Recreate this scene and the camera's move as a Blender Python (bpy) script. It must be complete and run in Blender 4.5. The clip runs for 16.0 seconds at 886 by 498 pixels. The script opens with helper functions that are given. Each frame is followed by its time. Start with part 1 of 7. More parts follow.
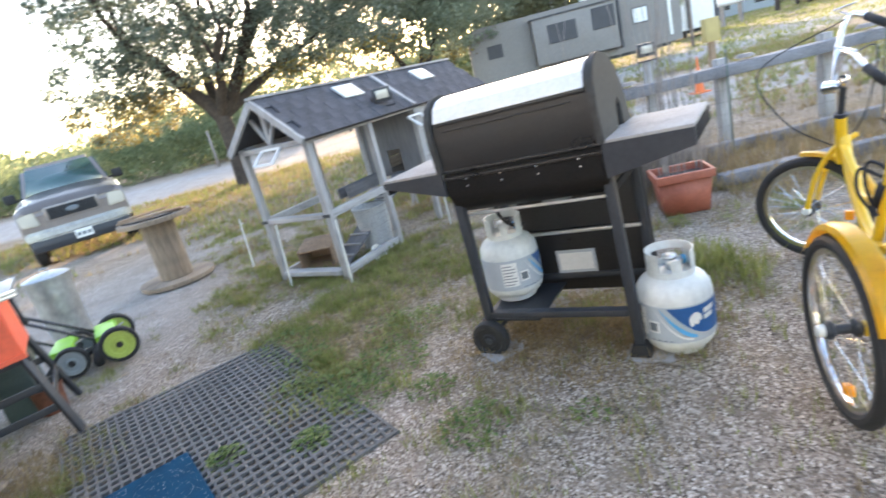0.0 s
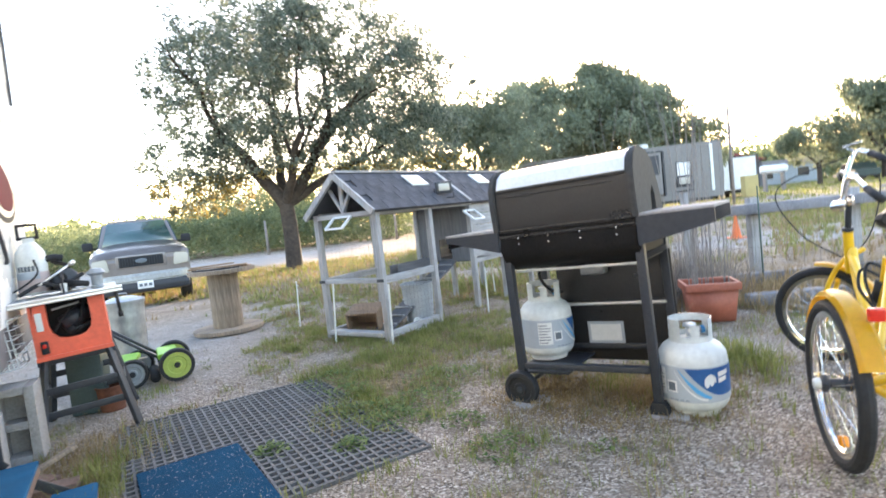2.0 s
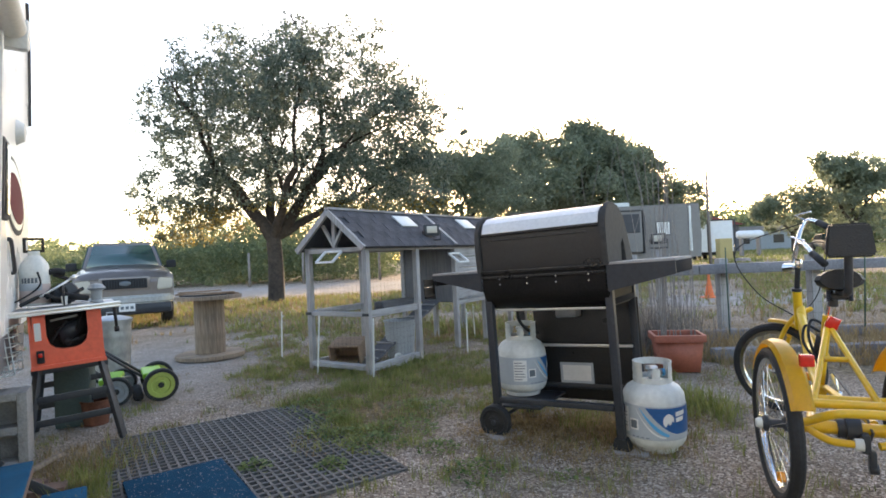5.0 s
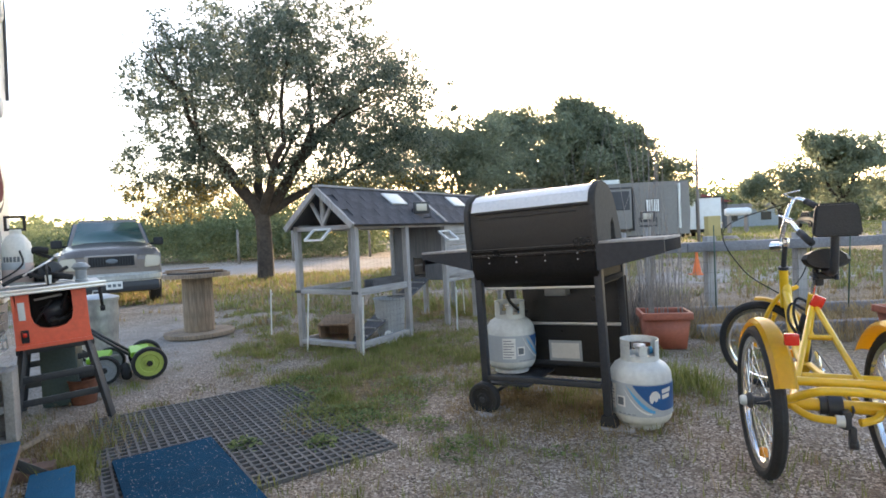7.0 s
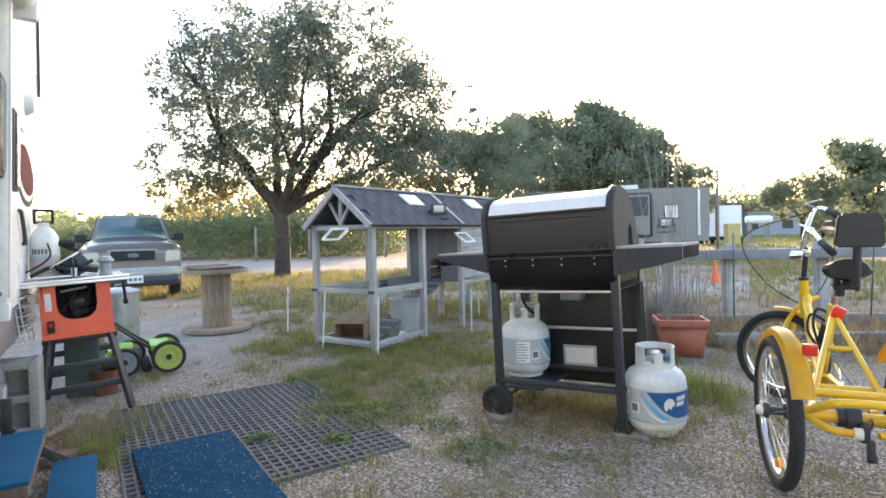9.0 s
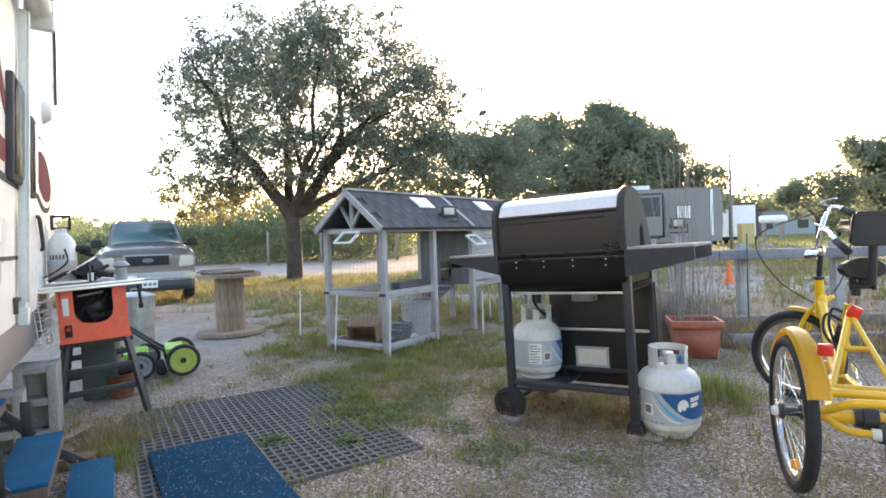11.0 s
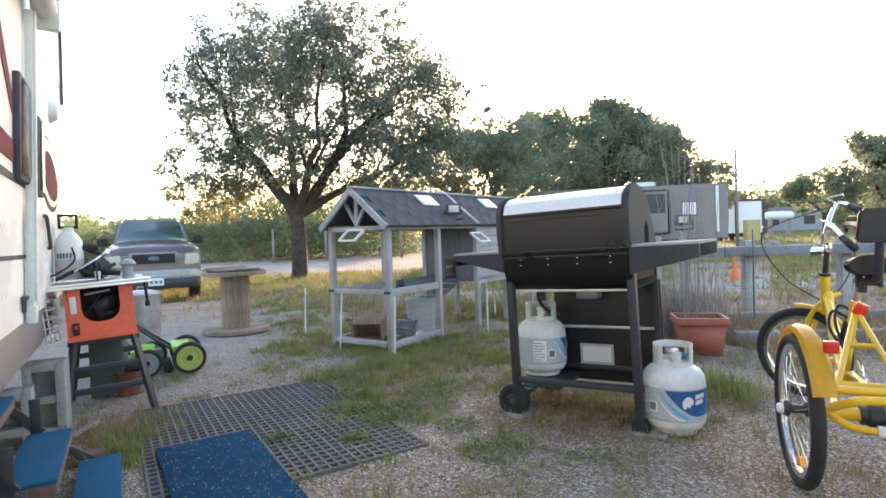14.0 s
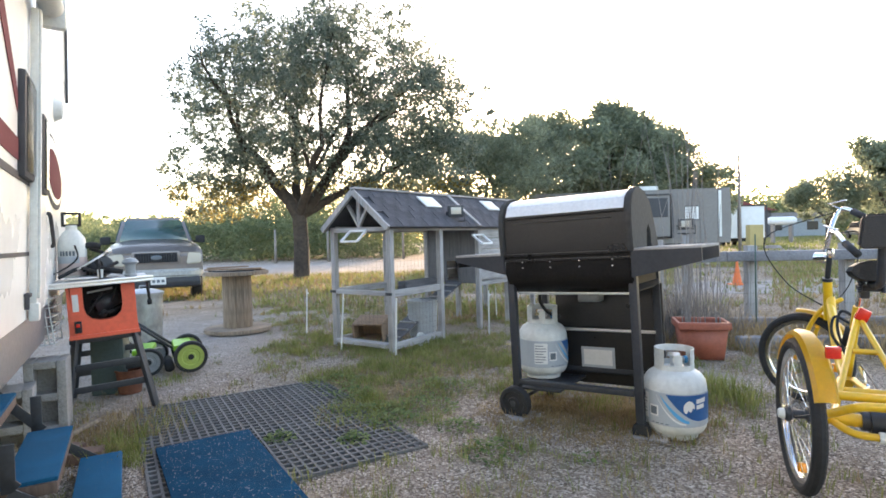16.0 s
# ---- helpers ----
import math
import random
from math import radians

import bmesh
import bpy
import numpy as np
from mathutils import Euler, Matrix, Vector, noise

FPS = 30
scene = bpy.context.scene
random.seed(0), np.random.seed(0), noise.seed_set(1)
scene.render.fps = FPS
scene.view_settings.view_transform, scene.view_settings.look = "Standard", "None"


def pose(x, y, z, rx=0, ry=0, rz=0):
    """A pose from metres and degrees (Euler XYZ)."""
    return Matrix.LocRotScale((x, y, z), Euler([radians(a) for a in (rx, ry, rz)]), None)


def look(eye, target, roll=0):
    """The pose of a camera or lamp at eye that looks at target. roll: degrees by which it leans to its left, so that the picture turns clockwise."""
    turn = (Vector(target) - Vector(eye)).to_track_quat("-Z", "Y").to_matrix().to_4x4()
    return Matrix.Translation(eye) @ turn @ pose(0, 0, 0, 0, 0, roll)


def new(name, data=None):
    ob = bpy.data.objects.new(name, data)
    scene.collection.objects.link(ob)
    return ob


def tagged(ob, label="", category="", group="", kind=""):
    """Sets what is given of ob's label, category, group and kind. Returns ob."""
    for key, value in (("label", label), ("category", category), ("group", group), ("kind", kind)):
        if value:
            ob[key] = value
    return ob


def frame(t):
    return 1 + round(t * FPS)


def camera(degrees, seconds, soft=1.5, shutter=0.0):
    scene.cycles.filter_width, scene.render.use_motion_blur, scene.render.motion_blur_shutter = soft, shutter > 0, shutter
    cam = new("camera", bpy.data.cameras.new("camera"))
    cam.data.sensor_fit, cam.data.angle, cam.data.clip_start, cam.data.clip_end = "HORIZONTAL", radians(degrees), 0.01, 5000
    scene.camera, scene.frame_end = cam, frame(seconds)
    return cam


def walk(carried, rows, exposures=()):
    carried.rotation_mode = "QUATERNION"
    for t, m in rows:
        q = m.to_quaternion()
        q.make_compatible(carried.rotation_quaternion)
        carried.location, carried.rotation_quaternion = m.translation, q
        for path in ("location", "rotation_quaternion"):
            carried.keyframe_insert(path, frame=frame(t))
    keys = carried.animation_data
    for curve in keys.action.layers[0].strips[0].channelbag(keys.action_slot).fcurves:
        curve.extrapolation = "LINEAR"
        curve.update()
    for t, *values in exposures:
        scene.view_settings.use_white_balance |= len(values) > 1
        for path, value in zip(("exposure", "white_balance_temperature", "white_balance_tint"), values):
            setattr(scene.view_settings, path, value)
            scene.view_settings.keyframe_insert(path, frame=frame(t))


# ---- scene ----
cam = camera(78.0, 16.0, soft=1.65, shutter=0.4)
PATH = [
    (0, (0.2074, 0.6817, 1.2682), (0.2695, 3.5531, 0.4015), -14.390),
    (0.5, (0.1089, 0.7006, 1.1971), (-0.0894, 3.5649, 0.3274), -12.294),
    (1, (0.1312, 0.7060, 1.0830), (-0.0604, 3.5713, 0.2150), -11.942),
    (1.5, (0.1359, 0.6160, 0.9652), (0.1218, 3.5663, 0.4219), -10.261),
    (2, (0.0322, 0.2404, 1.0180), (0.0479, 3.2340, 0.8237), -6.320),
    (2.5, (-0.0058, 0.0719, 1.0252), (0.0462, 3.0700, 0.9324), -0.256),
    (3, (0.0067, 0.0660, 1.0001), (-0.0033, 3.0642, 0.8974), -4.455),
    (3.5, (-0.0014, 0.0171, 0.9883), (0.1813, 3.0114, 1.0135), -2.448),
    (4, (-0.0103, -0.0051, 0.9740), (0.1178, 2.9910, 1.0576), -2.871),
    (4.2, (-0.0045, 0.0046, 0.9886), (0.0930, 3.0028, 1.0247), -3.931),
    (6.3, (0.0017, 0.0185, 0.9895), (0.1946, 3.0116, 1.0521), -0.135),
    (6.5, (0.0017, 0.0185, 0.9895), (0.1789, 3.0126, 1.0518), -1.248),
    (7, (0.0070, 0.0314, 0.9991), (0.1826, 3.0250, 0.9117), -2.671),
    (7.5, (0.0033, 0.0250, 1.0022), (0.1425, 3.0202, 0.9051), -2.043),
    (8, (0.0018, 0.0225, 1.0012), (0.1125, 3.0186, 0.8956), -2.095),
    (8.5, (-0.0003, 0.0163, 1.0002), (0.1001, 3.0135, 0.9167), -1.746),
    (9, (-0.0014, 0.0121, 1.0005), (0.0903, 3.0097, 0.9250), -1.436),
    (9.5, (-0.0003, 0.0122, 1.0012), (0.0756, 3.0100, 0.9152), -1.382),
    (12, (-0.0014, -0.0011, 0.9960), (0.0119, 2.9986, 0.9546), -2.044),
    (12.5, (0.0010, -0.0013, 0.9980), (0.0096, 2.9984, 0.9574), -1.817),
    (13, (0.0016, -0.0020, 0.9967), (0.0084, 2.9977, 0.9556), -1.687),
    (13.5, (0.0005, 0.0024, 0.9992), (0.0084, 3.0017, 0.9365), -2.133),
    (14, (0.0001, 0.0001, 1.0008), (0.0063, 2.9992, 0.9275), -2.108),
    (14.5, (0.0000, 0.0000, 1.0000), (0.0000, 2.9991, 0.9267), -1.700),
    (15, (-0.0021, -0.0042, 0.9981), (-0.0024, 2.9952, 0.9383), -0.943),
    (15.5, (0.0002, -0.0016, 0.9990), (-0.0039, 2.9978, 0.9358), -1.708),
    (16, (-0.0004, -0.0017, 0.9985), (-0.0044, 2.9977, 0.9367), -1.537),
]
walk(cam, [(t, look(eye, target, roll)) for t, eye, target, roll in PATH], exposures=((0.0, 3.31, 6700, 19), (0.5, 3.42, 6700, 19), (1.2, 3.48, 6700, 19), (2.1, 3.31, 6700, 19), (2.6, 3.09, 6700, 19), (3.5, 2.84, 6700, 19), (4.0, 2.54, 6700, 19), (6.6, 2.4, 6700, 19), (7.4, 2.74, 6700, 19), (8.2, 2.9, 6700, 19), (9.5, 2.96, 6700, 19), (12.0, 2.82, 6700, 19), (16.0, 2.86, 6700, 19)))

# ---- world and sun ----
SUN_AZ, SUN_EL = 14.0, 9.0          # degrees to the right of straight ahead, and above the horizon
world = bpy.data.worlds.new("sky")
scene.world = world
world.use_nodes = True
wt = world.node_tree
sky = wt.nodes.new("ShaderNodeTexSky")
sky.sky_type, sky.sun_disc = "NISHITA", False
sky.sun_elevation, sky.sun_rotation = radians(SUN_EL), radians(SUN_AZ)
sky.air_density, sky.dust_density, sky.ozone_density = 1.0, 1.6, 1.2
wt.nodes["Background"].inputs["Strength"].default_value = 0.15
wt.links.new(sky.outputs["Color"], wt.nodes["Background"].inputs["Color"])
sun_data = bpy.data.lights.new("sun", "SUN")
sun_data.energy, sun_data.angle, sun_data.color = 2.0, radians(0.6), (1.0, 0.78, 0.5)
sun = new("sun", sun_data)
sd = Vector((math.sin(radians(SUN_AZ)) * math.cos(radians(SUN_EL)), math.cos(radians(SUN_AZ)) * math.cos(radians(SUN_EL)), math.sin(radians(SUN_EL))))
sun.matrix_world = look(sd * 50, (0, 0, 0))


# ---- materials ----
def material(name, color, rough=0.6, metal=0.0, dark=0.75, fine=60.0, coarse=4.0, bump=0.15, stain=0.5, spec=0.5, random_by=None, coat=0.0, spread=(0.6, 1.35)):
    """A surface whose colour varies at a coarse and a fine scale, with fine relief."""
    m = bpy.data.materials.new(name)
    m.use_nodes = True
    t = m.node_tree
    p = t.nodes["Principled BSDF"]
    co = t.nodes.new("ShaderNodeTexCoord")
    n1, n2 = t.nodes.new("ShaderNodeTexNoise"), t.nodes.new("ShaderNodeTexNoise")
    n1.inputs["Scale"].default_value, n2.inputs["Scale"].default_value = fine, coarse
    n1.inputs["Detail"].default_value, n2.inputs["Detail"].default_value = 4, 5
    for n in (n1, n2):
        t.links.new(co.outputs["Object"], n.inputs["Vector"])
    add = t.nodes.new("ShaderNodeMath")
    add.operation = "MULTIPLY_ADD"
    add.inputs[1].default_value = stain
    t.links.new(n2.outputs["Fac"], add.inputs[0])
    sub = t.nodes.new("ShaderNodeMath")
    sub.operation = "MULTIPLY"
    sub.inputs[1].default_value = 1 - stain
    t.links.new(n1.outputs["Fac"], sub.inputs[0])
    t.links.new(sub.outputs[0], add.inputs[2])
    ramp = t.nodes.new("ShaderNodeValToRGB")
    ramp.color_ramp.elements[0].position, ramp.color_ramp.elements[1].position = 0.32, 0.68
    ramp.color_ramp.elements[0].color = (*[c * dark for c in color], 1)
    ramp.color_ramp.elements[1].color = (*[min(1, c * (2 - dark) ** 0.6) for c in color], 1)
    t.links.new(add.outputs[0], ramp.inputs["Fac"])
    out = ramp.outputs["Color"]
    if random_by:
        src = t.nodes.new("ShaderNodeObjectInfo") if random_by == "object" else t.nodes.new("ShaderNodeNewGeometry")
        hsv = t.nodes.new("ShaderNodeHueSaturation")
        rng = t.nodes.new("ShaderNodeMapRange")
        rng.inputs["To Min"].default_value, rng.inputs["To Max"].default_value = spread
        t.links.new(src.outputs["Random" if random_by == "object" else "Random Per Island"], rng.inputs["Value"])
        t.links.new(rng.outputs["Result"], hsv.inputs["Value"])
        t.links.new(out, hsv.inputs["Color"])
        out = hsv.outputs["Color"]
    t.links.new(out, p.inputs["Base Color"])
    p.inputs["Roughness"].default_value, p.inputs["Metallic"].default_value = rough, metal
    p.inputs["Specular IOR Level"].default_value = spec
    p.inputs["Coat Weight"].default_value = coat
    rr = t.nodes.new("ShaderNodeMapRange")
    rr.inputs["To Min"].default_value, rr.inputs["To Max"].default_value = max(0.03, rough - 0.1), min(1, rough + 0.12)
    t.links.new(n2.outputs["Fac"], rr.inputs["Value"])
    t.links.new(rr.outputs["Result"], p.inputs["Roughness"])
    if bump:
        b = t.nodes.new("ShaderNodeBump")
        b.inputs["Strength"].default_value, b.inputs["Distance"].default_value = bump, 0.01
        t.links.new(n1.outputs["Fac"], b.inputs["Height"])
        t.links.new(b.outputs["Normal"], p.inputs["Normal"])
    return m


def wood(name, color, dark=0.55, stretch=(1, 1, 12), scale=25, rough=0.8, random_by=None):
    """Weathered wood: grain drawn out along one axis."""
    m = material(name, color, rough, dark=dark, fine=40, coarse=3, bump=0.3, random_by=random_by)
    t = m.node_tree
    mp = t.nodes.new("ShaderNodeMapping")
    mp.inputs["Scale"].default_value = [1.0 / s for s in stretch]
    co = [n for n in t.nodes if n.bl_idname == "ShaderNodeTexCoord"][0]
    n1 = [n for n in t.nodes if n.bl_idname == "ShaderNodeTexNoise"][0]
    n1.inputs["Scale"].default_value = scale * 3
    t.links.new(co.outputs["Object"], mp.inputs["Vector"])
    t.links.new(mp.outputs["Vector"], n1.inputs["Vector"])
    return m


def leafy(name, color, color2, rough=0.55, patch=0.0, through_light=0.45):
    """Leaves: tint by island, some light let through."""
    m = bpy.data.materials.new(name)
    m.use_nodes = True
    t = m.node_tree
    p = t.nodes["Principled BSDF"]
    g = t.nodes.new("ShaderNodeNewGeometry")
    r = t.nodes.new("ShaderNodeValToRGB")
    r.color_ramp.elements[0].color, r.color_ramp.elements[1].color = (*color, 1), (*color2, 1)
    if patch:
        co = t.nodes.new("ShaderNodeTexCoord")
        nz = t.nodes.new("ShaderNodeTexNoise")
        nz.inputs["Scale"].default_value, nz.inputs["Detail"].default_value = patch, 3
        t.links.new(co.outputs["Object"], nz.inputs["Vector"])
        st = t.nodes.new("ShaderNodeMapRange")
        st.inputs["From Min"].default_value, st.inputs["From Max"].default_value = 0.3, 0.7
        t.links.new(nz.outputs["Fac"], st.inputs["Value"])
        av = t.nodes.new("ShaderNodeMix")
        av.inputs[0].default_value = 0.6
        t.links.new(g.outputs["Random Per Island"], av.inputs[2])
        t.links.new(st.outputs["Result"], av.inputs[3])
        t.links.new(av.outputs[0], r.inputs["Fac"])
    else:
        t.links.new(g.outputs["Random Per Island"], r.inputs["Fac"])
    t.links.new(r.outputs["Color"], p.inputs["Base Color"])
    p.inputs["Roughness"].default_value = rough
    p.inputs["Specular IOR Level"].default_value = 0.3
    tr = t.nodes.new("ShaderNodeBsdfTranslucent")
    t.links.new(r.outputs["Color"], tr.inputs["Color"])
    mix = t.nodes.new("ShaderNodeMixShader")
    mix.inputs["Fac"].default_value = through_light
    t.links.new(p.outputs[0], mix.inputs[1])
    t.links.new(tr.outputs[0], mix.inputs[2])
    t.links.new(mix.outputs[0], t.nodes["Material Output"].inputs["Surface"])
    return m


def glass(name, tint=(0.8, 0.9, 0.9), rough=0.03):
    m = bpy.data.materials.new(name)
    m.use_nodes = True
    p = m.node_tree.nodes["Principled BSDF"]
    p.inputs["Base Color"].default_value = (*tint, 1)
    p.inputs["Roughness"].default_value = rough
    p.inputs["Transmission Weight"].default_value = 1.0
    p.inputs["IOR"].default_value = 1.45
    return m


FIREBOX = material("sooty_black_steel", (0.02, 0.018, 0.017), 0.5, dark=0.6, fine=90, coarse=5, bump=0.06, spec=0.12)
DULL_BLACK = material("dull_black_paint", (0.025, 0.025, 0.028), 0.9, dark=0.7, fine=60, bump=0.1, spec=0.06)
BLACK_STEEL = material("black_enamel", (0.022, 0.02, 0.019), 0.3, dark=0.6, fine=90, coarse=5, bump=0.05)
FRAME_STEEL = material("dark_frame_paint", (0.03, 0.033, 0.04), 0.45, dark=0.7, bump=0.08)
STAINLESS = material("brushed_stainless", (0.75, 0.74, 0.72), 0.32, 0.9, dark=0.85, fine=120, bump=0.03)
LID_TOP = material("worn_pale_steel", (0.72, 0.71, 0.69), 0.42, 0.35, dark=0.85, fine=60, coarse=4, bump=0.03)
CHROME = material("chrome", (0.8, 0.8, 0.8), 0.12, 1.0, dark=0.9, bump=0.0)
GALV = material("galvanized_steel", (0.42, 0.44, 0.45), 0.42, 0.75, dark=0.7, fine=25, coarse=6, bump=0.05)
WHITE_TANK = material("white_tank_paint", (0.62, 0.64, 0.62), 0.4, dark=0.82, fine=40, coarse=6, bump=0.05)
LABEL_GREY = material("grey_label", (0.38, 0.42, 0.46), 0.5, dark=0.92, bump=0.0)
LABEL_BLUE = material("blue_label", (0.01, 0.09, 0.27), 0.45, dark=0.85, bump=0.0)
LABEL_LIGHTBLUE = material("light_blue_label", (0.08, 0.36, 0.65), 0.45, dark=0.9, bump=0.0)
LABEL_WHITE = material("white_label", (0.7, 0.7, 0.68), 0.55, dark=0.9, bump=0.0)
LABEL_INK = material("label_print", (0.12, 0.14, 0.16), 0.6, dark=0.9, bump=0.0)
RUBBER = material("black_rubber", (0.018, 0.018, 0.019), 0.75, dark=0.6, fine=80, bump=0.25)
MAT_RUBBER = material("dusty_rubber", (0.13, 0.125, 0.12), 0.85, dark=0.55, fine=60, coarse=3, bump=0.35)
CARPET = material("blue_carpet", (0.006, 0.056, 0.115), 0.95, dark=0.65, fine=300, coarse=8, bump=0.8, spec=0.1)
CARPET_STEP = material("blue_step_carpet", (0.009, 0.092, 0.185), 0.9, dark=0.7, fine=300, coarse=8, bump=0.6, spec=0.15)
FLECK = material("pale_flecks", (0.5, 0.52, 0.5), 0.9, bump=0.0)
ORANGE = material("orange_plastic", (0.85, 0.14, 0.07), 0.42, dark=0.85, fine=50, coarse=6, bump=0.06)
LIME = material("lime_plastic", (0.22, 0.5, 0.03), 0.4, dark=0.75, bump=0.06)
LIME_PALE = material("pale_lime_plastic", (0.36, 0.45, 0.09), 0.45, dark=0.8, bump=0.05)
YELLOW = material("yellow_paint", (0.8, 0.47, 0.012), 0.32, dark=0.88, fine=60, coarse=5, bump=0.03, coat=0.3)
RED_LENS = material("red_reflector", (0.7, 0.03, 0.015), 0.2, dark=0.8, bump=0.1)
AMBER = material("amber_reflector", (0.9, 0.3, 0.01), 0.25, dark=0.8, bump=0.1)
VINYL = material("black_vinyl", (0.02, 0.019, 0.02), 0.5, dark=0.7, fine=120, bump=0.2)
GREY_WOOD = wood("grey_painted_wood", (0.36, 0.35, 0.345), dark=0.55)
GREY_WOOD_D = wood("dark_grey_boards", (0.14, 0.14, 0.15), dark=0.6, random_by="object")
BEAM_WOOD = wood("weathered_beam", (0.2, 0.2, 0.215), dark=0.5, stretch=(12, 1, 1))
RAW_WOOD = wood("raw_wood", (0.3, 0.2, 0.13), dark=0.5)
STEP_WOOD = wood("dirty_step_wood", (0.13, 0.085, 0.065), dark=0.5)
SPOOL_WOOD = wood("spool_wood", (0.29, 0.22, 0.16), dark=0.38)
SHINGLE = material("asphalt_shingle", (0.085, 0.085, 0.095), 0.95, dark=0.5, fine=150, coarse=5, bump=0.6, spec=0.2, random_by="object", spread=(0.88, 1.12))
TERRACOTTA = material("terracotta_plastic", (0.34, 0.1, 0.06), 0.6, dark=0.75, fine=50, coarse=6, bump=0.1)
SOIL = material("dark_soil", (0.06, 0.045, 0.035), 0.95, dark=0.5, fine=50, bump=0.8)
CONCRETE = material("concrete_block", (0.34, 0.32, 0.3), 0.9, dark=0.7, fine=80, coarse=6, bump=0.5)
RV_WHITE = material("cream_gelcoat", (0.8, 0.79, 0.755), 0.28, dark=0.92, fine=10, coarse=1.5, bump=0.02)
RV_GREY = material("grey_skirt", (0.2, 0.19, 0.19), 0.5, dark=0.75, bump=0.05)
RV_MAROON = material("maroon_decal", (0.15, 0.045, 0.05), 0.7, dark=0.85, bump=0.0, spec=0.1)
RV_DARK = material("dark_grey_decal", (0.07, 0.07, 0.075), 0.6, dark=0.85, bump=0.0, spec=0.2)
DARK_GLASS = material("dark_window_glass", (0.03, 0.034, 0.04), 0.16, dark=0.8, bump=0.0, spec=0.35)
TRUCK_PAINT = material("brown_grey_truck_paint", (0.225, 0.19, 0.17), 0.32, 0.15, dark=0.85, fine=20, coarse=2, bump=0.02, coat=0.6)
TRUCK_GLASS = material("windscreen_glass", (0.03, 0.075, 0.075), 0.05, dark=0.8, bump=0.0, spec=0.9)
LAMP_GLASS = material("headlight_lens", (0.5, 0.47, 0.4), 0.12, dark=0.9, bump=0.05, spec=0.8)
TRAILER_GREY = material("grey_trailer_siding", (0.19, 0.178, 0.17), 0.5, dark=0.85, fine=10, coarse=1, bump=0.05)
WHITE_PAINT = material("white_paint", (0.72, 0.74, 0.76), 0.5, dark=0.88, bump=0.05)
PLASTIC_WHITE = material("white_plastic", (0.65, 0.66, 0.63), 0.5, dark=0.85, bump=0.05)
PINK_FILM = material("pinkish_plastic", (0.55, 0.44, 0.41), 0.5, dark=0.88, bump=0.03)
TEAL_BIN = material("teal_grey_plastic", (0.05, 0.078, 0.078), 0.5, dark=0.75, bump=0.1)
GREY_PLASTIC = material("grey_plastic", (0.27, 0.3, 0.32), 0.5, dark=0.8, bump=0.08)
PALE_BUCKET = material("pale_grey_plastic", (0.4, 0.42, 0.43), 0.55, dark=0.75, bump=0.08)
YELLOW_BOX = material("faded_yellow_board", (0.42, 0.33, 0.14), 0.7, dark=0.8, bump=0.1)
CONE_ORANGE = material("cone_orange", (0.75, 0.16, 0.04), 0.6, dark=0.8, bump=0.05)
STALK = material("dry_stalk", (0.25, 0.22, 0.2), 0.85, dark=0.6, fine=40, bump=0.2)
WIRE = material("rusty_wire", (0.12, 0.11, 0.1), 0.6, 0.5, dark=0.7, bump=0.0)
BARK = material("rough_bark", (0.065, 0.05, 0.04), 0.95, dark=0.45, fine=14, coarse=3, bump=1.0)
RED_ROOF = material("red_metal_roof", (0.22, 0.05, 0.045), 0.5, dark=0.8, bump=0.05)
GREEN_POST = material("green_steel_post", (0.03, 0.07, 0.05), 0.6, dark=0.7, bump=0.1)
OAK = leafy("oak_leaves", (0.085, 0.11, 0.085), (0.24, 0.275, 0.215), 0.5, 0, 0.55)
# yellow leaves with the low sun's orange glow put into their colour
OAK_SUNLIT = leafy("sunlit_yellow_leaves", (0.16, 0.12, 0.04), (0.32, 0.27, 0.1), 0.55, 0, 0.6)
BRUSH = leafy("brush_leaves", (0.085, 0.115, 0.055), (0.25, 0.29, 0.15), 0.6, 0.25, 0.48)
GRASS = leafy("grass_blades", (0.095, 0.125, 0.026), (0.37, 0.365, 0.13), 0.7, 7.0)
STRAW = leafy("dry_grass_blades", (0.17, 0.115, 0.06), (0.46, 0.35, 0.19), 0.8, 6.0)
DEAD_STALK = leafy("grey_dead_stalks", (0.15, 0.13, 0.115), (0.34, 0.3, 0.26), 0.9)
END_CAP = material("dull_cast_cap", (0.06, 0.058, 0.055), 0.75, dark=0.7, fine=40, bump=0.1, spec=0.2)
OLD_BRICK = material("old_brown_brick", (0.17, 0.105, 0.08), 0.95, dark=0.55, fine=50, coarse=8, bump=0.5)
RUST = material("rusty_can", (0.15, 0.055, 0.03), 0.85, dark=0.5, fine=40, coarse=8, bump=0.3)
WEED = leafy("weed_leaves", (0.06, 0.115, 0.03), (0.24, 0.29, 0.1), 0.6)
# far oak leaves: distance haze is put into this lighter colour
OAK_HAZED = leafy("hazed_oak_leaves", (0.14, 0.165, 0.11), (0.31, 0.35, 0.24), 0.55, 0.35, 0.6)
CAST = material("cast_saw_table", (0.3, 0.31, 0.32), 0.5, 0.3, dark=0.75, fine=50, bump=0.08)
PEBBLE = material("crushed_stone", (0.35, 0.28, 0.23), 0.9, dark=0.55, fine=60, bump=0.3, random_by="island")


# ---- shapes ----
def bm_new():
    return bmesh.new()


def smooth(bm, angle=35):
    for f in bm.faces:
        f.smooth = True
    for e in bm.edges:
        if len(e.link_faces) == 2 and e.calc_face_angle(0) > radians(angle):
            e.smooth = False
    return bm


